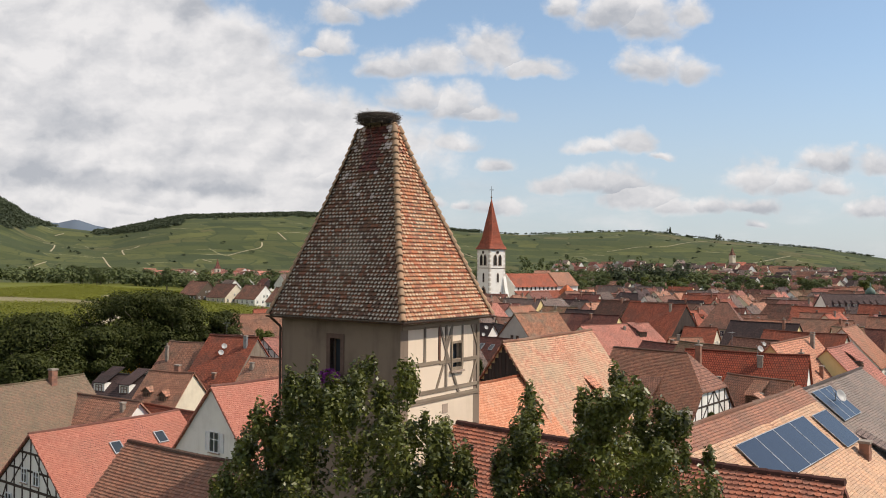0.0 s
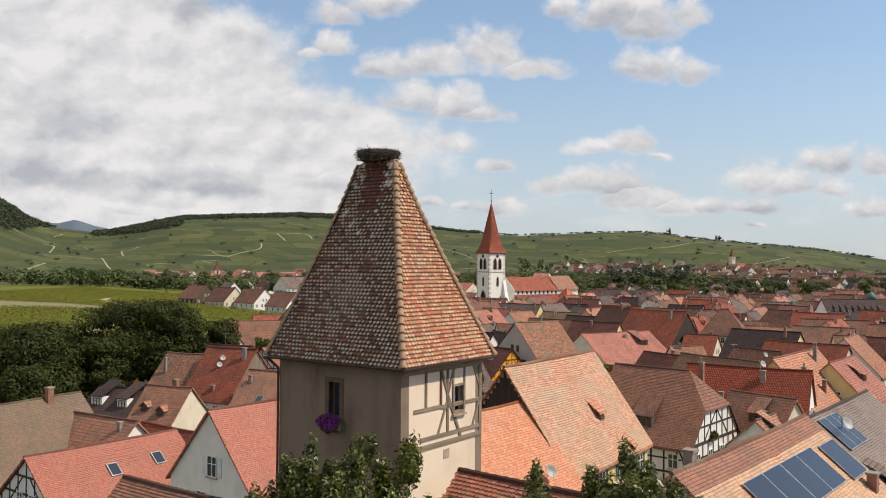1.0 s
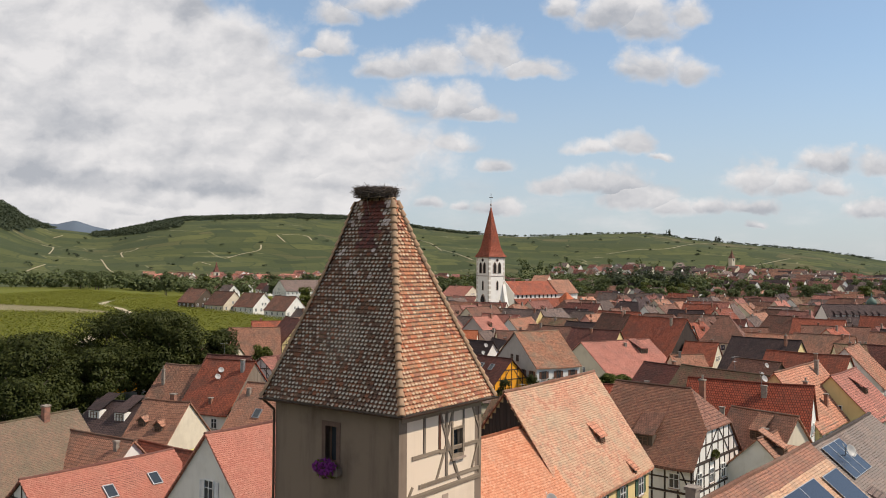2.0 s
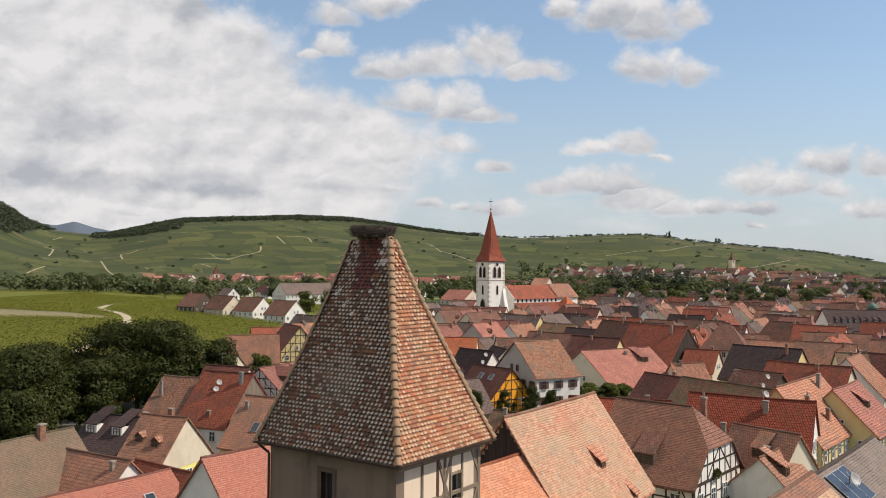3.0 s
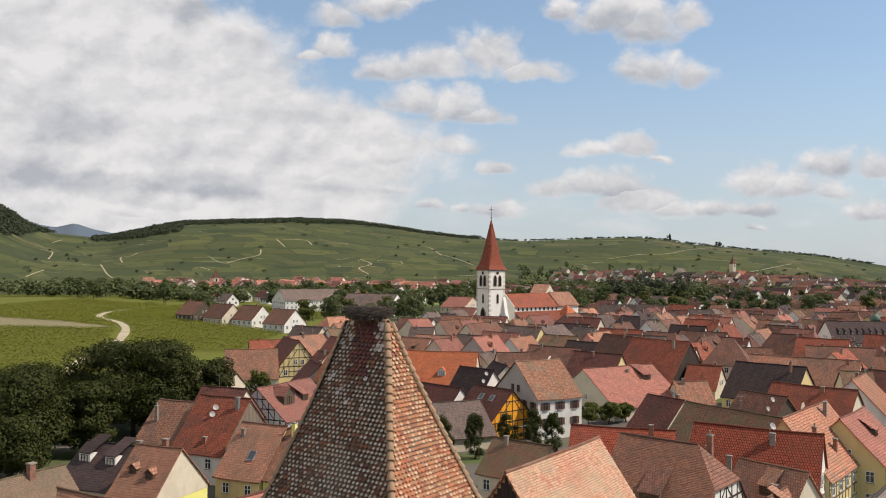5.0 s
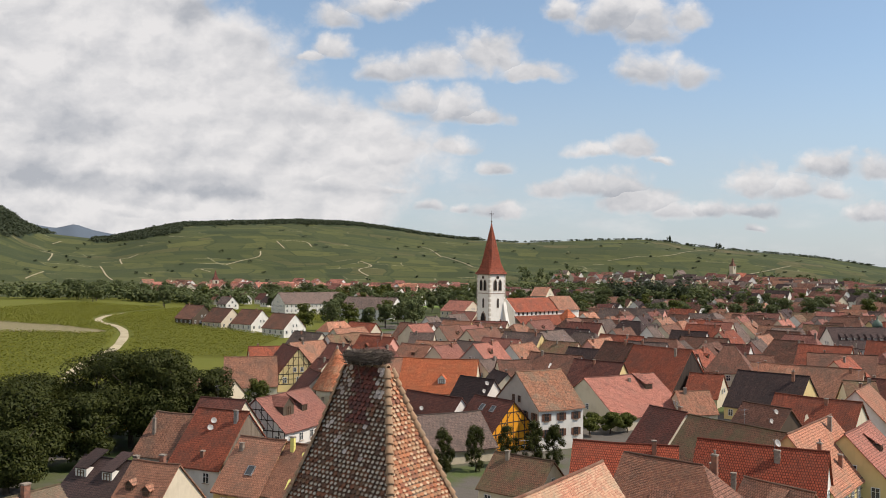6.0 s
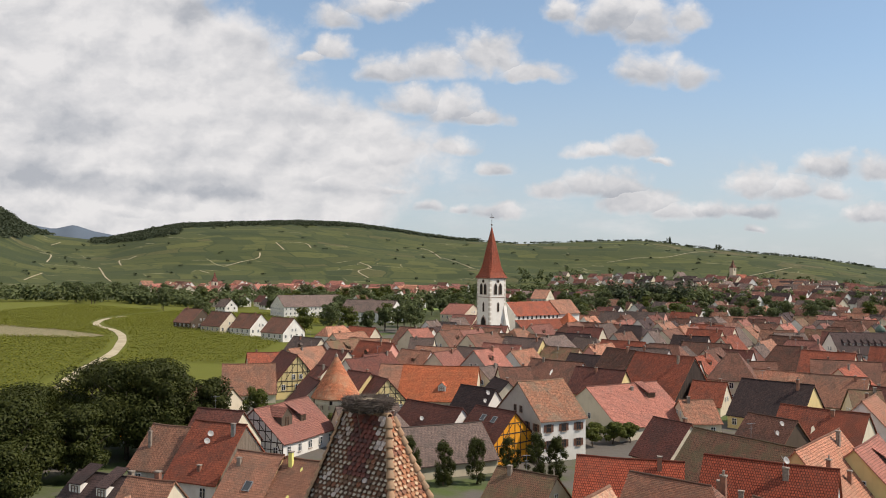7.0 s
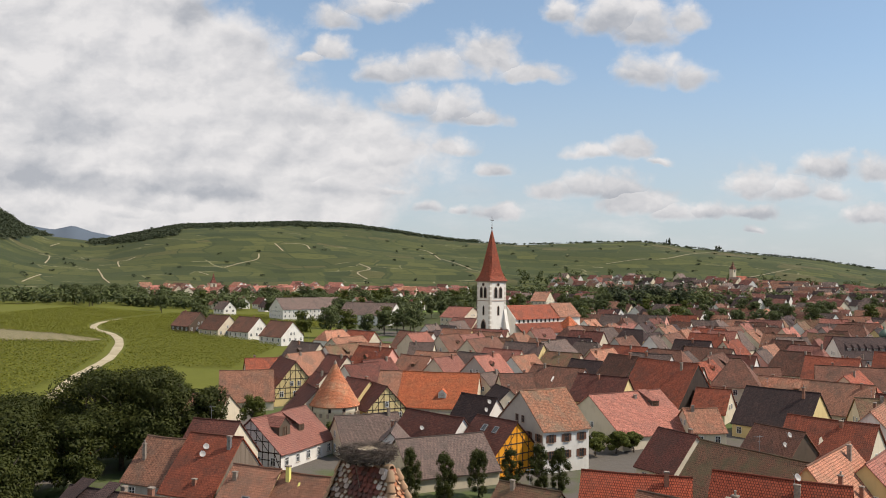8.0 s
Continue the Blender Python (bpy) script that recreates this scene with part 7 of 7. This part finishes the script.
def far_church(x, y, h, tile, label):
    c = thing("village_church", pose(x, y, float(land(x, y)), rz=30), label, "church")
    part("tower", Pile().box(-3, -3, -1, 3, 3, h).make("tower", PLASTER["cream"]), c)
    lp = [[(-r, -r, z), (r, -r, z), (r, r, z), (-r, r, z)] for r, z in ((3.4, h), (1.6, h + 4), (0.1, h + 11))]
    me = Pile().ring(lp).make("spire", TILE[tile])
    me.uv_layers.new(name="UVMap")
    part("spire", me, c)
    part("nave", wall_mesh(22, 5, 11, 5, PLASTER["white"]), c, pose(14, 0, 0))
    part("roof", roof_mesh(22, 5, 11, 5, TILE["red"], sag=0.0), c, pose(14, 0, 0))
    part("opening", Pile().box(-0.8, -3.05, h - 4, 0.8, -2.9, h - 1).make("opening", DARK), c)


far_church(-252, 938, 14, "maroon", "distant village church with a small pointed steeple")
far_church(385, 1120, 20, "brown", "distant church tower of dull brown stone")

# town hall turret with its copper dome
tt = thing("copper_turret", pose(144, 281, 10.0) @ Matrix.Scale(0.7, 4), "green copper turret on a slate roof", "turret")
part("drum", Pile().lathe([(1.7, -3), (1.7, 2.2), (2.0, 2.4), (2.0, 2.7)], 12).make("drum", PLASTER["grey"]), tt)
part("dome", Pile().lathe([(2.1, 2.7), (2.3, 3.5), (1.9, 4.8), (0.8, 5.8), (0.3, 6.3), (0.35, 6.8), (0.05, 8.4)], 16).make("dome", VERDIGRIS, smooth=True), tt, label="green copper dome")

# ---- trees, vines, tracks ----
def leaf_cloud(rng, centres, radii, count, size, flat=0.75, shell=0.45, spread=0.33, lift=0.45):
    """Leaves strewn through ellipsoids: an array of four-cornered leaves."""
    centres, radii = np.asarray(centres, float), np.asarray(radii, float)
    weight = (radii[:, 0] * radii[:, 2])
    pick = rng.choice(len(centres), size=count, p=weight / weight.sum())
    d = rng.normal(size=(count, 3))
    d /= np.linalg.norm(d, axis=1)[:, None]
    c = centres[pick] + d * radii[pick] * (shell + (1 - shell) * rng.random((count, 1)) ** 0.6)
    out = d * 0.9 + rng.normal(size=(count, 3)) * spread + np.array([0, 0, lift])
    out /= np.linalg.norm(out, axis=1)[:, None]
    a = np.cross(out, rng.normal(size=(count, 3)))
    a /= np.linalg.norm(a, axis=1)[:, None]
    b = np.cross(out, a)
    s = size * (0.6 + 0.8 * rng.random((count, 1)))
    fold = out * s * 0.25
    return np.stack([c - a * s, c - b * s * flat * 0.6 + fold, c + a * s, c + b * s * flat * 0.6 + fold], 1)


def limbs(name, h, r, trunk, rng, n=9, base=0.0):
    p = Pile()
    bend = [Vector((rng.normal() * 0.1 * k, rng.normal() * 0.1 * k, h * 0.6 * k / 4)) for k in range(5)]
    for k in range(4):
        p.tube(bend[k] + Vector((0, 0, base)), bend[k + 1] + Vector((0, 0, base)), trunk * (1 - 0.17 * k), trunk * (1 - 0.17 * (k + 1)), 8)
    for k in range(n):
        t = 2 * math.pi * k / n + rng.normal() * 0.3
        z0 = h * (0.28 + 0.3 * rng.random())
        start = Vector((bend[2].x, bend[2].y, z0 + base))
        mid = start + Vector((math.cos(t) * r * 0.4, math.sin(t) * r * 0.4, h * 0.14))
        end = start + Vector((math.cos(t) * r * 0.78, math.sin(t) * r * 0.78, h * (0.24 + 0.2 * rng.random())))
        p.tube(start, mid, trunk * 0.42, trunk * 0.26, 6).tube(mid, end, trunk * 0.26, trunk * 0.08, 5)
    return p.make(name, BARK)


def crown_blobs(rng, h, r, low, n):
    c, s = [], []
    for k in range(n):
        t, u = 2 * math.pi * rng.random(), rng.random() ** 0.6
        z = low + (h - low) * (0.12 + 0.8 * rng.random())
        lim = r * math.sin(math.pi * min(0.97, max(0.12, 0.2 + 0.78 * (z - low) / (h - low)))) ** 0.6
        q = r * (0.22 + 0.18 * rng.random())
        c.append((math.cos(t) * lim * u * 0.86, math.sin(t) * lim * u * 0.86, min(z, h - q * 0.7)))
        s.append((q, q, q * 0.75))
    return c, s


def tree(x, y, h, r, label, mat, count=7000, leaf=0.34, seed=1, low=None, blobs=46, z=None, group="", trunk=0.4):
    rng = np.random.default_rng(seed)
    ground_z = float(land(x, y)) if z is None else z
    t = thing("tree", pose(x, y, ground_z, rz=seed * 47 % 360), label, "tree", group)
    part("trunk", limbs("trunk", h, r, trunk, rng), t)
    c, s = crown_blobs(rng, h, r, h * 0.24 if low is None else low, blobs)
    tagged(part("crown", quads("crown", leaf_cloud(rng, c, s, count, leaf), mat), t), kind="stuff")
    return t


# the two trees whose tops stand before the tower
def shoot_tree(x0, x1, y, tops, low, seed, label):
    rng = np.random.default_rng(seed)
    mid = (x0 + x1) / 2
    t = thing("tree", pose(mid, y, 0), label, "tree", "trees before the tower")
    part("trunk", limbs("trunk", 17.0, (x1 - x0) * 0.5, 0.3, rng, 12), t)
    c, s = [], []
    for k in range(62):
        x = rng.uniform(x0 + 0.15, x1 - 0.15)
        high = rng.uniform(0.35, 0.75)
        top = np.interp(x, tops[0], tops[1]) + rng.normal() * 0.22
        c.append((x - mid, rng.uniform(-1.3, 1.5), top - high))
        s.append((rng.uniform(0.12, 0.27), rng.uniform(0.12, 0.27), high * 0.85))
    up = leaf_cloud(rng, c, s, 17000, 0.056, 0.85, 0.05, 0.8)
    c2, s2 = [], []
    for k in range(95):
        x = rng.uniform(x0 + 0.3, x1 - 0.3)
        top = np.interp(x, tops[0], tops[1])
        q = rng.uniform(0.22, 0.42)
        c2.append((x - mid, rng.uniform(-1.6, 1.6), top - 0.95 - abs(rng.normal()) * 1.3))
        s2.append((q, q, q * 1.1))
    for k in range(34):
        x = rng.uniform(x0 + 0.6, x1 - 0.6)
        c2.append((x - mid, rng.uniform(-1.6, 1.6), rng.uniform(low + 0.8, low + 4.0)))
        s2.append((0.75, 0.75, 0.7))
    inner = leaf_cloud(rng, c2, s2, 44000, 0.057, 0.85, 0.25, 0.8)
    tagged(part("crown", quads("crown", np.concatenate([up, inner]), LEAF_NEAR), t, label="glossy green leaves on upright shoots"), kind="stuff")


shoot_tree(-4.75, 0.95, 15.0, ([-4.8, -4.3, -3.4, -2.7, -1.9, -1.35, -1.0, -0.7, -0.35, 0.3, 0.9], [16.5, 17.2, 18.3, 18.9, 18.75, 19.05, 18.1, 19.2, 18.1, 17.7, 16.8]), 12.0, 31, "leafy pollarded tree with upright shoots before the tower")
shoot_tree(1.1, 5.9, 14.6, ([1.1, 1.6, 2.15, 2.5, 2.75, 3.1, 3.5, 4.0, 4.4, 5.0, 5.4, 5.9], [16.6, 17.4, 18.4, 17.2, 16.9, 18.1, 18.7, 18.8, 18.0, 18.2, 17.5, 16.5]), 12.0, 32, "second leafy tree with upright shoots near the house")

def oval_tree(x, y, h, r, label, seed, group):
    """A small tree, leafy from the foot to a pointed top."""
    rng = np.random.default_rng(seed)
    t = thing("tree", pose(x, y, float(land(x, y))), label, "tree", group)
    part("trunk", limbs("trunk", h * 0.8, r * 0.6, 0.12, rng), t)
    c, s = [], []
    for k in range(64):
        f = rng.random()
        lim = r * (0.30 + 0.70 * math.sin(math.pi * (0.12 + 0.80 * f)) ** 0.8) * (1.0 if f < 0.5 else 1.15 - 0.55 * f)
        a, q = 2 * math.pi * rng.random(), rng.uniform(0.30, 0.55)
        u = rng.random() ** 0.5 * 0.75
        c.append((math.cos(a) * lim * u, math.sin(a) * lim * u, 0.5 + f * (h - 0.9)))
        s.append((q, q, q * 1.35))
    tagged(part("crown", quads("crown", leaf_cloud(rng, c, s, 9000, 0.11, shell=0.2), LEAF_DARK), t), kind="stuff")


# the grove beside the vineyard
for i, (x, y, h, r, mat, n) in enumerate([(-51, 141, 16.4, 8.0, LEAF_DARK, 15000), (-60, 146, 15.8, 7.5, LEAF_DARK, 12000), (-45.5, 141, 16.0, 6.0, LEAF_DARK, 12000), (-48, 152, 15.2, 6.0, LEAF_DARK, 9000),
                                          (-67, 138, 12.4, 7.5, LEAF_DARK, 12000), (-61, 122, 13.4, 7.5, LEAF_DARK, 13000), (-70, 124, 13.6, 7.5, LEAF_MID, 12000), (-39.5, 148, 12.6, 4.6, LEAF_DARK, 8000), (-53, 128, 11.0, 5.0, LEAF_DARK, 8000), (-57, 113, 8.5, 5.0, LEAF_DARK, 7000)]):
    tree(x, y, h, r, "large dark broadleaf tree of the grove by the vineyard", mat, int(n * 1.7), 0.25, 50 + i, low=h * 0.1, blobs=60, group="grove beside the vineyard", trunk=0.45)
for i, (x, y, h) in enumerate([(-4.5, 126, 7.0), (0.3, 127, 6.6), (5.2, 128, 6.8), (10.2, 131, 6.2), (14.2, 131, 6.8), (17.4, 132, 6.2)]):
    oval_tree(x, y, h + 0.2, 2.4, "small dense oval tree before the ochre house", 80 + i, "row of small trees")
for i, (x, y, h, r) in enumerate([(-38, 176, 7, 3), (-12, 143, 4, 2), (27, 155, 4.2, 2.3), (31, 157, 4, 2.2), (34.5, 158.5, 3.6, 2.0), (56, 99, 5, 2.4), (-56, 190, 7, 3), (-62, 205, 6, 2.6), (68, 330, 7, 4), (58, 262, 6, 3.5), (-20, 163, 4, 2.5)]):
    tree(x, y, h, r, "leafy garden tree between the roofs", LEAF_MID, 2600, 0.24, 95 + i, blobs=24, group="garden trees", trunk=0.16)
# trees behind the church and round the barns
kinds = []
for k in range(5):
    kinds.append(tree(0, 0, 11 + k, 4.5 + 0.4 * k, "round green tree among the houses", (LEAF_FAR, LEAF_FAR, LEAF_MID)[k % 3], 1500, 0.55, 120 + k, blobs=24, z=-100, group="trees among the houses", trunk=0.3))
rng = random.Random(5)
spots = [(-35, 405), (-28, 418), (-44, 398), (-22, 425), (-15, 410), (8, 425), (14, 415), (4, 405), (20, 440), (-85, 372), (-100, 380), (-72, 366), (-60, 372), (-112, 398), (-50, 386)]
for k in range(260):
    az, r = rng.uniform(-24, 30), rng.uniform(430, 860)
    spots.append((r * math.sin(radians(az)), r * math.cos(radians(az))))
used = set()
for i, (x, y) in enumerate(spots):
    if x < -62 and y < 560 and i > 14 or math.hypot(x - 31, y - 372) < 45 or not is_free(x, y, 2.5):
        continue
    k = i % 5
    m = pose(x, y, float(land(x, y)), rz=rng.uniform(0, 360))
    if k in used:
        copy_thing(kinds[k], m)
    else:
        used.add(k)
        kinds[k].matrix_basis = m


def far_wood(name, label, spots, h, r, per, leaf, mat, seed):
    """Many distant trees as one body of foliage, each its own uneven crown."""
    rng = np.random.default_rng(seed)
    made = []
    for x, y in spots:
        z = float(land(x, y))
        hh, rr = h * rng.uniform(0.65, 1.2), r * rng.uniform(0.7, 1.25)
        n = 5
        c = np.stack([x + rng.normal(size=n) * rr * 0.45, y + rng.normal(size=n) * rr * 0.45, z + hh * rng.uniform(0.25, 0.8, n)], -1)
        s = np.stack([rr * rng.uniform(0.4, 0.65, n)] * 2 + [hh * rng.uniform(0.2, 0.32, n)], -1)
        made.append(leaf_cloud(rng, c, s, per, leaf, 0.9, 0.3, 0.2, 0.9))
    tagged(new(name, quads(name, np.concatenate(made), mat)), label, "trees", kind="stuff")


def polar(rng, n, az0, az1, r0, r1):
    az, r = np.radians(rng.uniform(az0, az1, n)), rng.uniform(r0, r1, n)
    return np.stack([r * np.sin(az), r * np.cos(az)], -1)


g = np.random.default_rng(77)
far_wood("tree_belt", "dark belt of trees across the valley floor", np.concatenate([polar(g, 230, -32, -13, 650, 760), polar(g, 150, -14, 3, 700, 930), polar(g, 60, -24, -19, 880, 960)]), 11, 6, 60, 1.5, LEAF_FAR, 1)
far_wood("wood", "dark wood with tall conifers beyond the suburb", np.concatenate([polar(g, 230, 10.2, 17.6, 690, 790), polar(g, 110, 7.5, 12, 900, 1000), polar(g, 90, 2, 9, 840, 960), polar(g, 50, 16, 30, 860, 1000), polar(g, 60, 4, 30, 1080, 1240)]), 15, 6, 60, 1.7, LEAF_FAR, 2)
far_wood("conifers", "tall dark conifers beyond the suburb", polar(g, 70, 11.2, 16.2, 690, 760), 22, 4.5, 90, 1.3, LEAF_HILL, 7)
slope = np.concatenate([polar(g, 16000, -22.5, 2.5, 1380, RIDGE_D + 25), polar(g, 2200, -30, -25.0, 1350, RIDGE_D + 25)])
slope = slope[wooded(slope[:, 0], slope[:, 1])]
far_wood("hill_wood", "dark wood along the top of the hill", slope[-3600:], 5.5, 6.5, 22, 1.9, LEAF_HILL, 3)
scrub = [(r * math.sin(a), r * math.cos(a)) for a, r in [(radians(g.uniform(1, 27)), RIDGE_D - 15 + g.normal() * 9) for k in range(260)]]
scrub += [(r * math.sin(a), r * math.cos(a)) for a, r in [(radians(g.uniform(-27, 27)), g.uniform(1080, 1650)) for k in range(90)]]
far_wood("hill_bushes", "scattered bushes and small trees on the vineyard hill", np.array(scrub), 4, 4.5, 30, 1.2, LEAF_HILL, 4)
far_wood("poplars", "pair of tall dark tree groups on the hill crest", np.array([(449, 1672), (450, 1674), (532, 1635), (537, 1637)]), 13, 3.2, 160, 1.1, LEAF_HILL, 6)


def strip(name, line, wide, mat, label, lift=0.12, kind="structure", end_wide=None):
    """A track laid over the land along a smooth line."""
    pts = []
    n = len(line)
    for i in range(n - 1):
        p0, p1, p2, p3 = (Vector(line[max(0, min(n - 1, i + k))]) for k in (-1, 0, 1, 2))
        steps = 8
        for k in range(steps):
            t = k / steps
            pts.append(0.5 * (2 * p1 + (p2 - p0) * t + (2 * p0 - 5 * p1 + 4 * p2 - p3) * t * t + (3 * p1 - p0 - 3 * p2 + p3) * t ** 3))
    pts.append(Vector(line[-1]))
    v, f = [], []
    for i, p in enumerate(pts):
        d = (pts[min(i + 1, len(pts) - 1)] - pts[max(i - 1, 0)]).normalized()
        side = Vector((d.y, -d.x)) * (wide + ((end_wide or wide) - wide) * i / (len(pts) - 1)) / 2 * (1 + 0.08 * math.sin(i * 0.9))
        for q in (p - side, p, p + side):
            v.append((q.x, q.y, float(land(q.x, q.y)) + lift))
    for i in range(len(pts) - 1):
        for j in range(2):
            a = i * 3 + j
            f.append((a, a + 1, a + 4, a + 3))
    tagged(new(name, mesh(name, v, f, mat)), label, "track", kind=kind)


strip("path", [(-90, 200), (-94, 217), (-98, 235), (-100.5, 252), (-105, 275), (-117, 313), (-131, 343), (-150, 372), (-163, 403), (-174, 441), (-179, 480)], 3.0, PATH, "pale gravel track winding through the vineyard", 0.22)
strip("field", [(-210, 342), (-162, 322), (-127, 313)], 74, FALLOW, "bare striped soil between two vineyards", 0.35, end_wide=10)
for line in ([(-475, 1171), (-448, 1117), (-430, 1081), (-409, 1046)], [(-464, 1284), (-467, 1258), (-478, 1252), (-455, 1198)], [(-282, 1306), (-277, 1270), (-296, 1240), (-310, 1209)], [(-660, 1461), (-654, 1413)],
             [(-613, 1287), (-599, 1294), (-549, 1174)], [(-274, 1390), (-250, 1334)], [(-266, 1396), (-228, 1401), (-212, 1362)], [(-122, 1247), (-102, 1211), (-117, 1181), (-99, 1135)], [(-40, 1494), (-19, 1456), (-2, 1359)],
             [(-491, 994), (-496, 1025), (-500, 1059)], [(-334, 1166), (-316, 1149)], [(-2, 1373), (25, 1318), (44, 1252)], [(265, 1363), (319, 1383), (383, 1398), (510, 1593)], [(439, 1208), (503, 1267), (538, 1301)], [(428, 1222), (443, 1137)], [(238, 1338), (254, 1328)]):
    strip("hill_track", line, 2.0, TRACK, "pale track on the vineyard hill", 0.7)
for line in ([(138, 640), (190, 645)], [(215, 560), (250, 566)], [(330, 960), (370, 965)], [(100, 600), (128, 606)], [(-40, 640), (30, 650)]):
    strip("meadow", line, 26, LAWN, "bright mown meadow among the houses", 0.3)


def car_mesh(wide, profile, mat, name):
    """A body skinned between two sides: profile of (along, up), narrowed towards the roof."""
    top = max(z for x, z in profile)
    loops = []
    for k in (-1, -0.9, 0.9, 1):
        shrink = 1.0 if abs(k) < 1 else 0.97
        loops.append([(x * shrink, k * wide / 2 * (1 - 0.16 * max(0.0, z - 0.8) / max(0.1, top - 0.8)), z) for x, z in profile])
    return Pile().ring(loops).make(name, mat)


def parked_car(x, y, turn, mat, label):
    c = thing("car", pose(x, y, float(land(x, y)) + 0.02, rz=turn), label, "car", "cars parked by the grove")
    part("body", car_mesh(1.75, [(-2.05, 0.28), (2.05, 0.28), (2.12, 0.55), (2.0, 0.82), (0.95, 0.92), (-2.0, 0.95), (-2.12, 0.6)], mat, "body"), c)
    part("cabin", car_mesh(1.62, [(-1.95, 0.93), (1.0, 0.91), (0.30, 1.40), (-1.45, 1.43)], PANE, "cabin"), c, label="dark windows")
    part("roof", car_mesh(1.36, [(-1.42, 1.432), (0.28, 1.402), (0.18, 1.46), (-1.30, 1.48)], mat, "roof"), c)
    tyre = shared("car_tyre", lambda: Pile().tube((0, -0.1, 0), (0, 0.1, 0), 0.31, sides=16).make("wheel", DARK))
    rim = shared("car_rim", lambda: Pile().tube((0, -0.112, 0), (0, 0.112, 0), 0.19, sides=12).make("rim", ZINC))
    for sx in (-1.3, 1.3):
        for sy in (-0.8, 0.8):
            part("rim", rim, part("wheel", tyre, c, pose(sx, sy, 0.31)))


CAR_WHITE = plain_mat("white_car_paint", (0.72, 0.72, 0.72), (0.66, 0.66, 0.67), 1.0, 20.0, 0.25)
CAR_GREY = plain_mat("grey_car_paint", (0.16, 0.17, 0.18), (0.13, 0.14, 0.15), 1.0, 20.0, 0.25)
parked_car(-46.3, 123.6, 20, CAR_WHITE, "small white car parked under the trees")
parked_car(-49.8, 119.6, 24, CAR_GREY, "dark grey car parked under the trees")


def vine_rows():
    """Rows of vines as bushy ribbons on the slope."""
    rng = np.random.default_rng(9)
    made = []

    def rows(inside, az, gap, x0, x1, y0, y1):
        d = np.array([math.cos(radians(az)), math.sin(radians(az))])
        s = np.array([-d[1], d[0]])
        c = np.array([(x0 + x1) / 2, (y0 + y1) / 2])
        reach = math.hypot(x1 - x0, y1 - y0) / 2
        for k in np.arange(-reach, reach, gap):
            t = np.arange(-reach, reach, 0.7)
            p = c + s * (k + rng.normal() * 0.08) + d * t[:, None]
            p = p[inside(p[:, 0], p[:, 1])]
            if len(p):
                made.append(p + rng.normal(size=p.shape) * 0.10)

    def clear(x, y):
        track = np.interp(y, [232, 251, 275, 313, 343, 372, 403, 441, 480], [-96, -100.7, -105, -117, -131, -150, -163, -174, -179])
        return np.abs(x - track) > 3.2

    def soil(x, y):
        return (np.abs(y - np.interp(x, [-210, -162, -127], [342, 322, 313])) > np.interp(x, [-210, -127], [38, 6])) | (x > -122)

    rows(lambda x, y: clear(x, y) & (y < 262) & (y > 165) & (x < -70 - (y - 165) * 0.1) & (x > -190), 64, 2.1, -190, -70, 165, 262)
    rows(lambda x, y: clear(x, y) & soil(x, y) & (y > 262) & (y < 560) & (x < -64) & (x > -240) & ~((x > -124) & (y > 338 + (-58 - x) * 0.8) & (y < 452)), 8, 2.0, -240, -62, 262, 560)
    p = np.concatenate(made)
    z = land(p[:, 0], p[:, 1])
    n = len(p)
    per = 5
    c = np.repeat(np.stack([p[:, 0], p[:, 1], z], -1), per, 0) + rng.normal(size=(n * per, 3)) * np.array([0.20, 0.20, 0.22]) + np.array([0, 0, 0.85])
    t = rng.uniform(0, 2 * math.pi, n * per)
    s = 0.25 * rng.uniform(0.7, 1.25, (n * per, 1))
    a = np.stack([np.cos(t), np.sin(t), rng.normal(size=n * per) * 0.3], -1) * s
    b = np.stack([-np.sin(t), np.cos(t), rng.normal(size=n * per) * 0.3], -1) * s
    tagged(new("vines", quads("vines", np.stack([c - a, c - b, c + a, c + b], 1), VINE)), "rows of green vines on the slope", "vineyard", kind="stuff")


vine_rows()
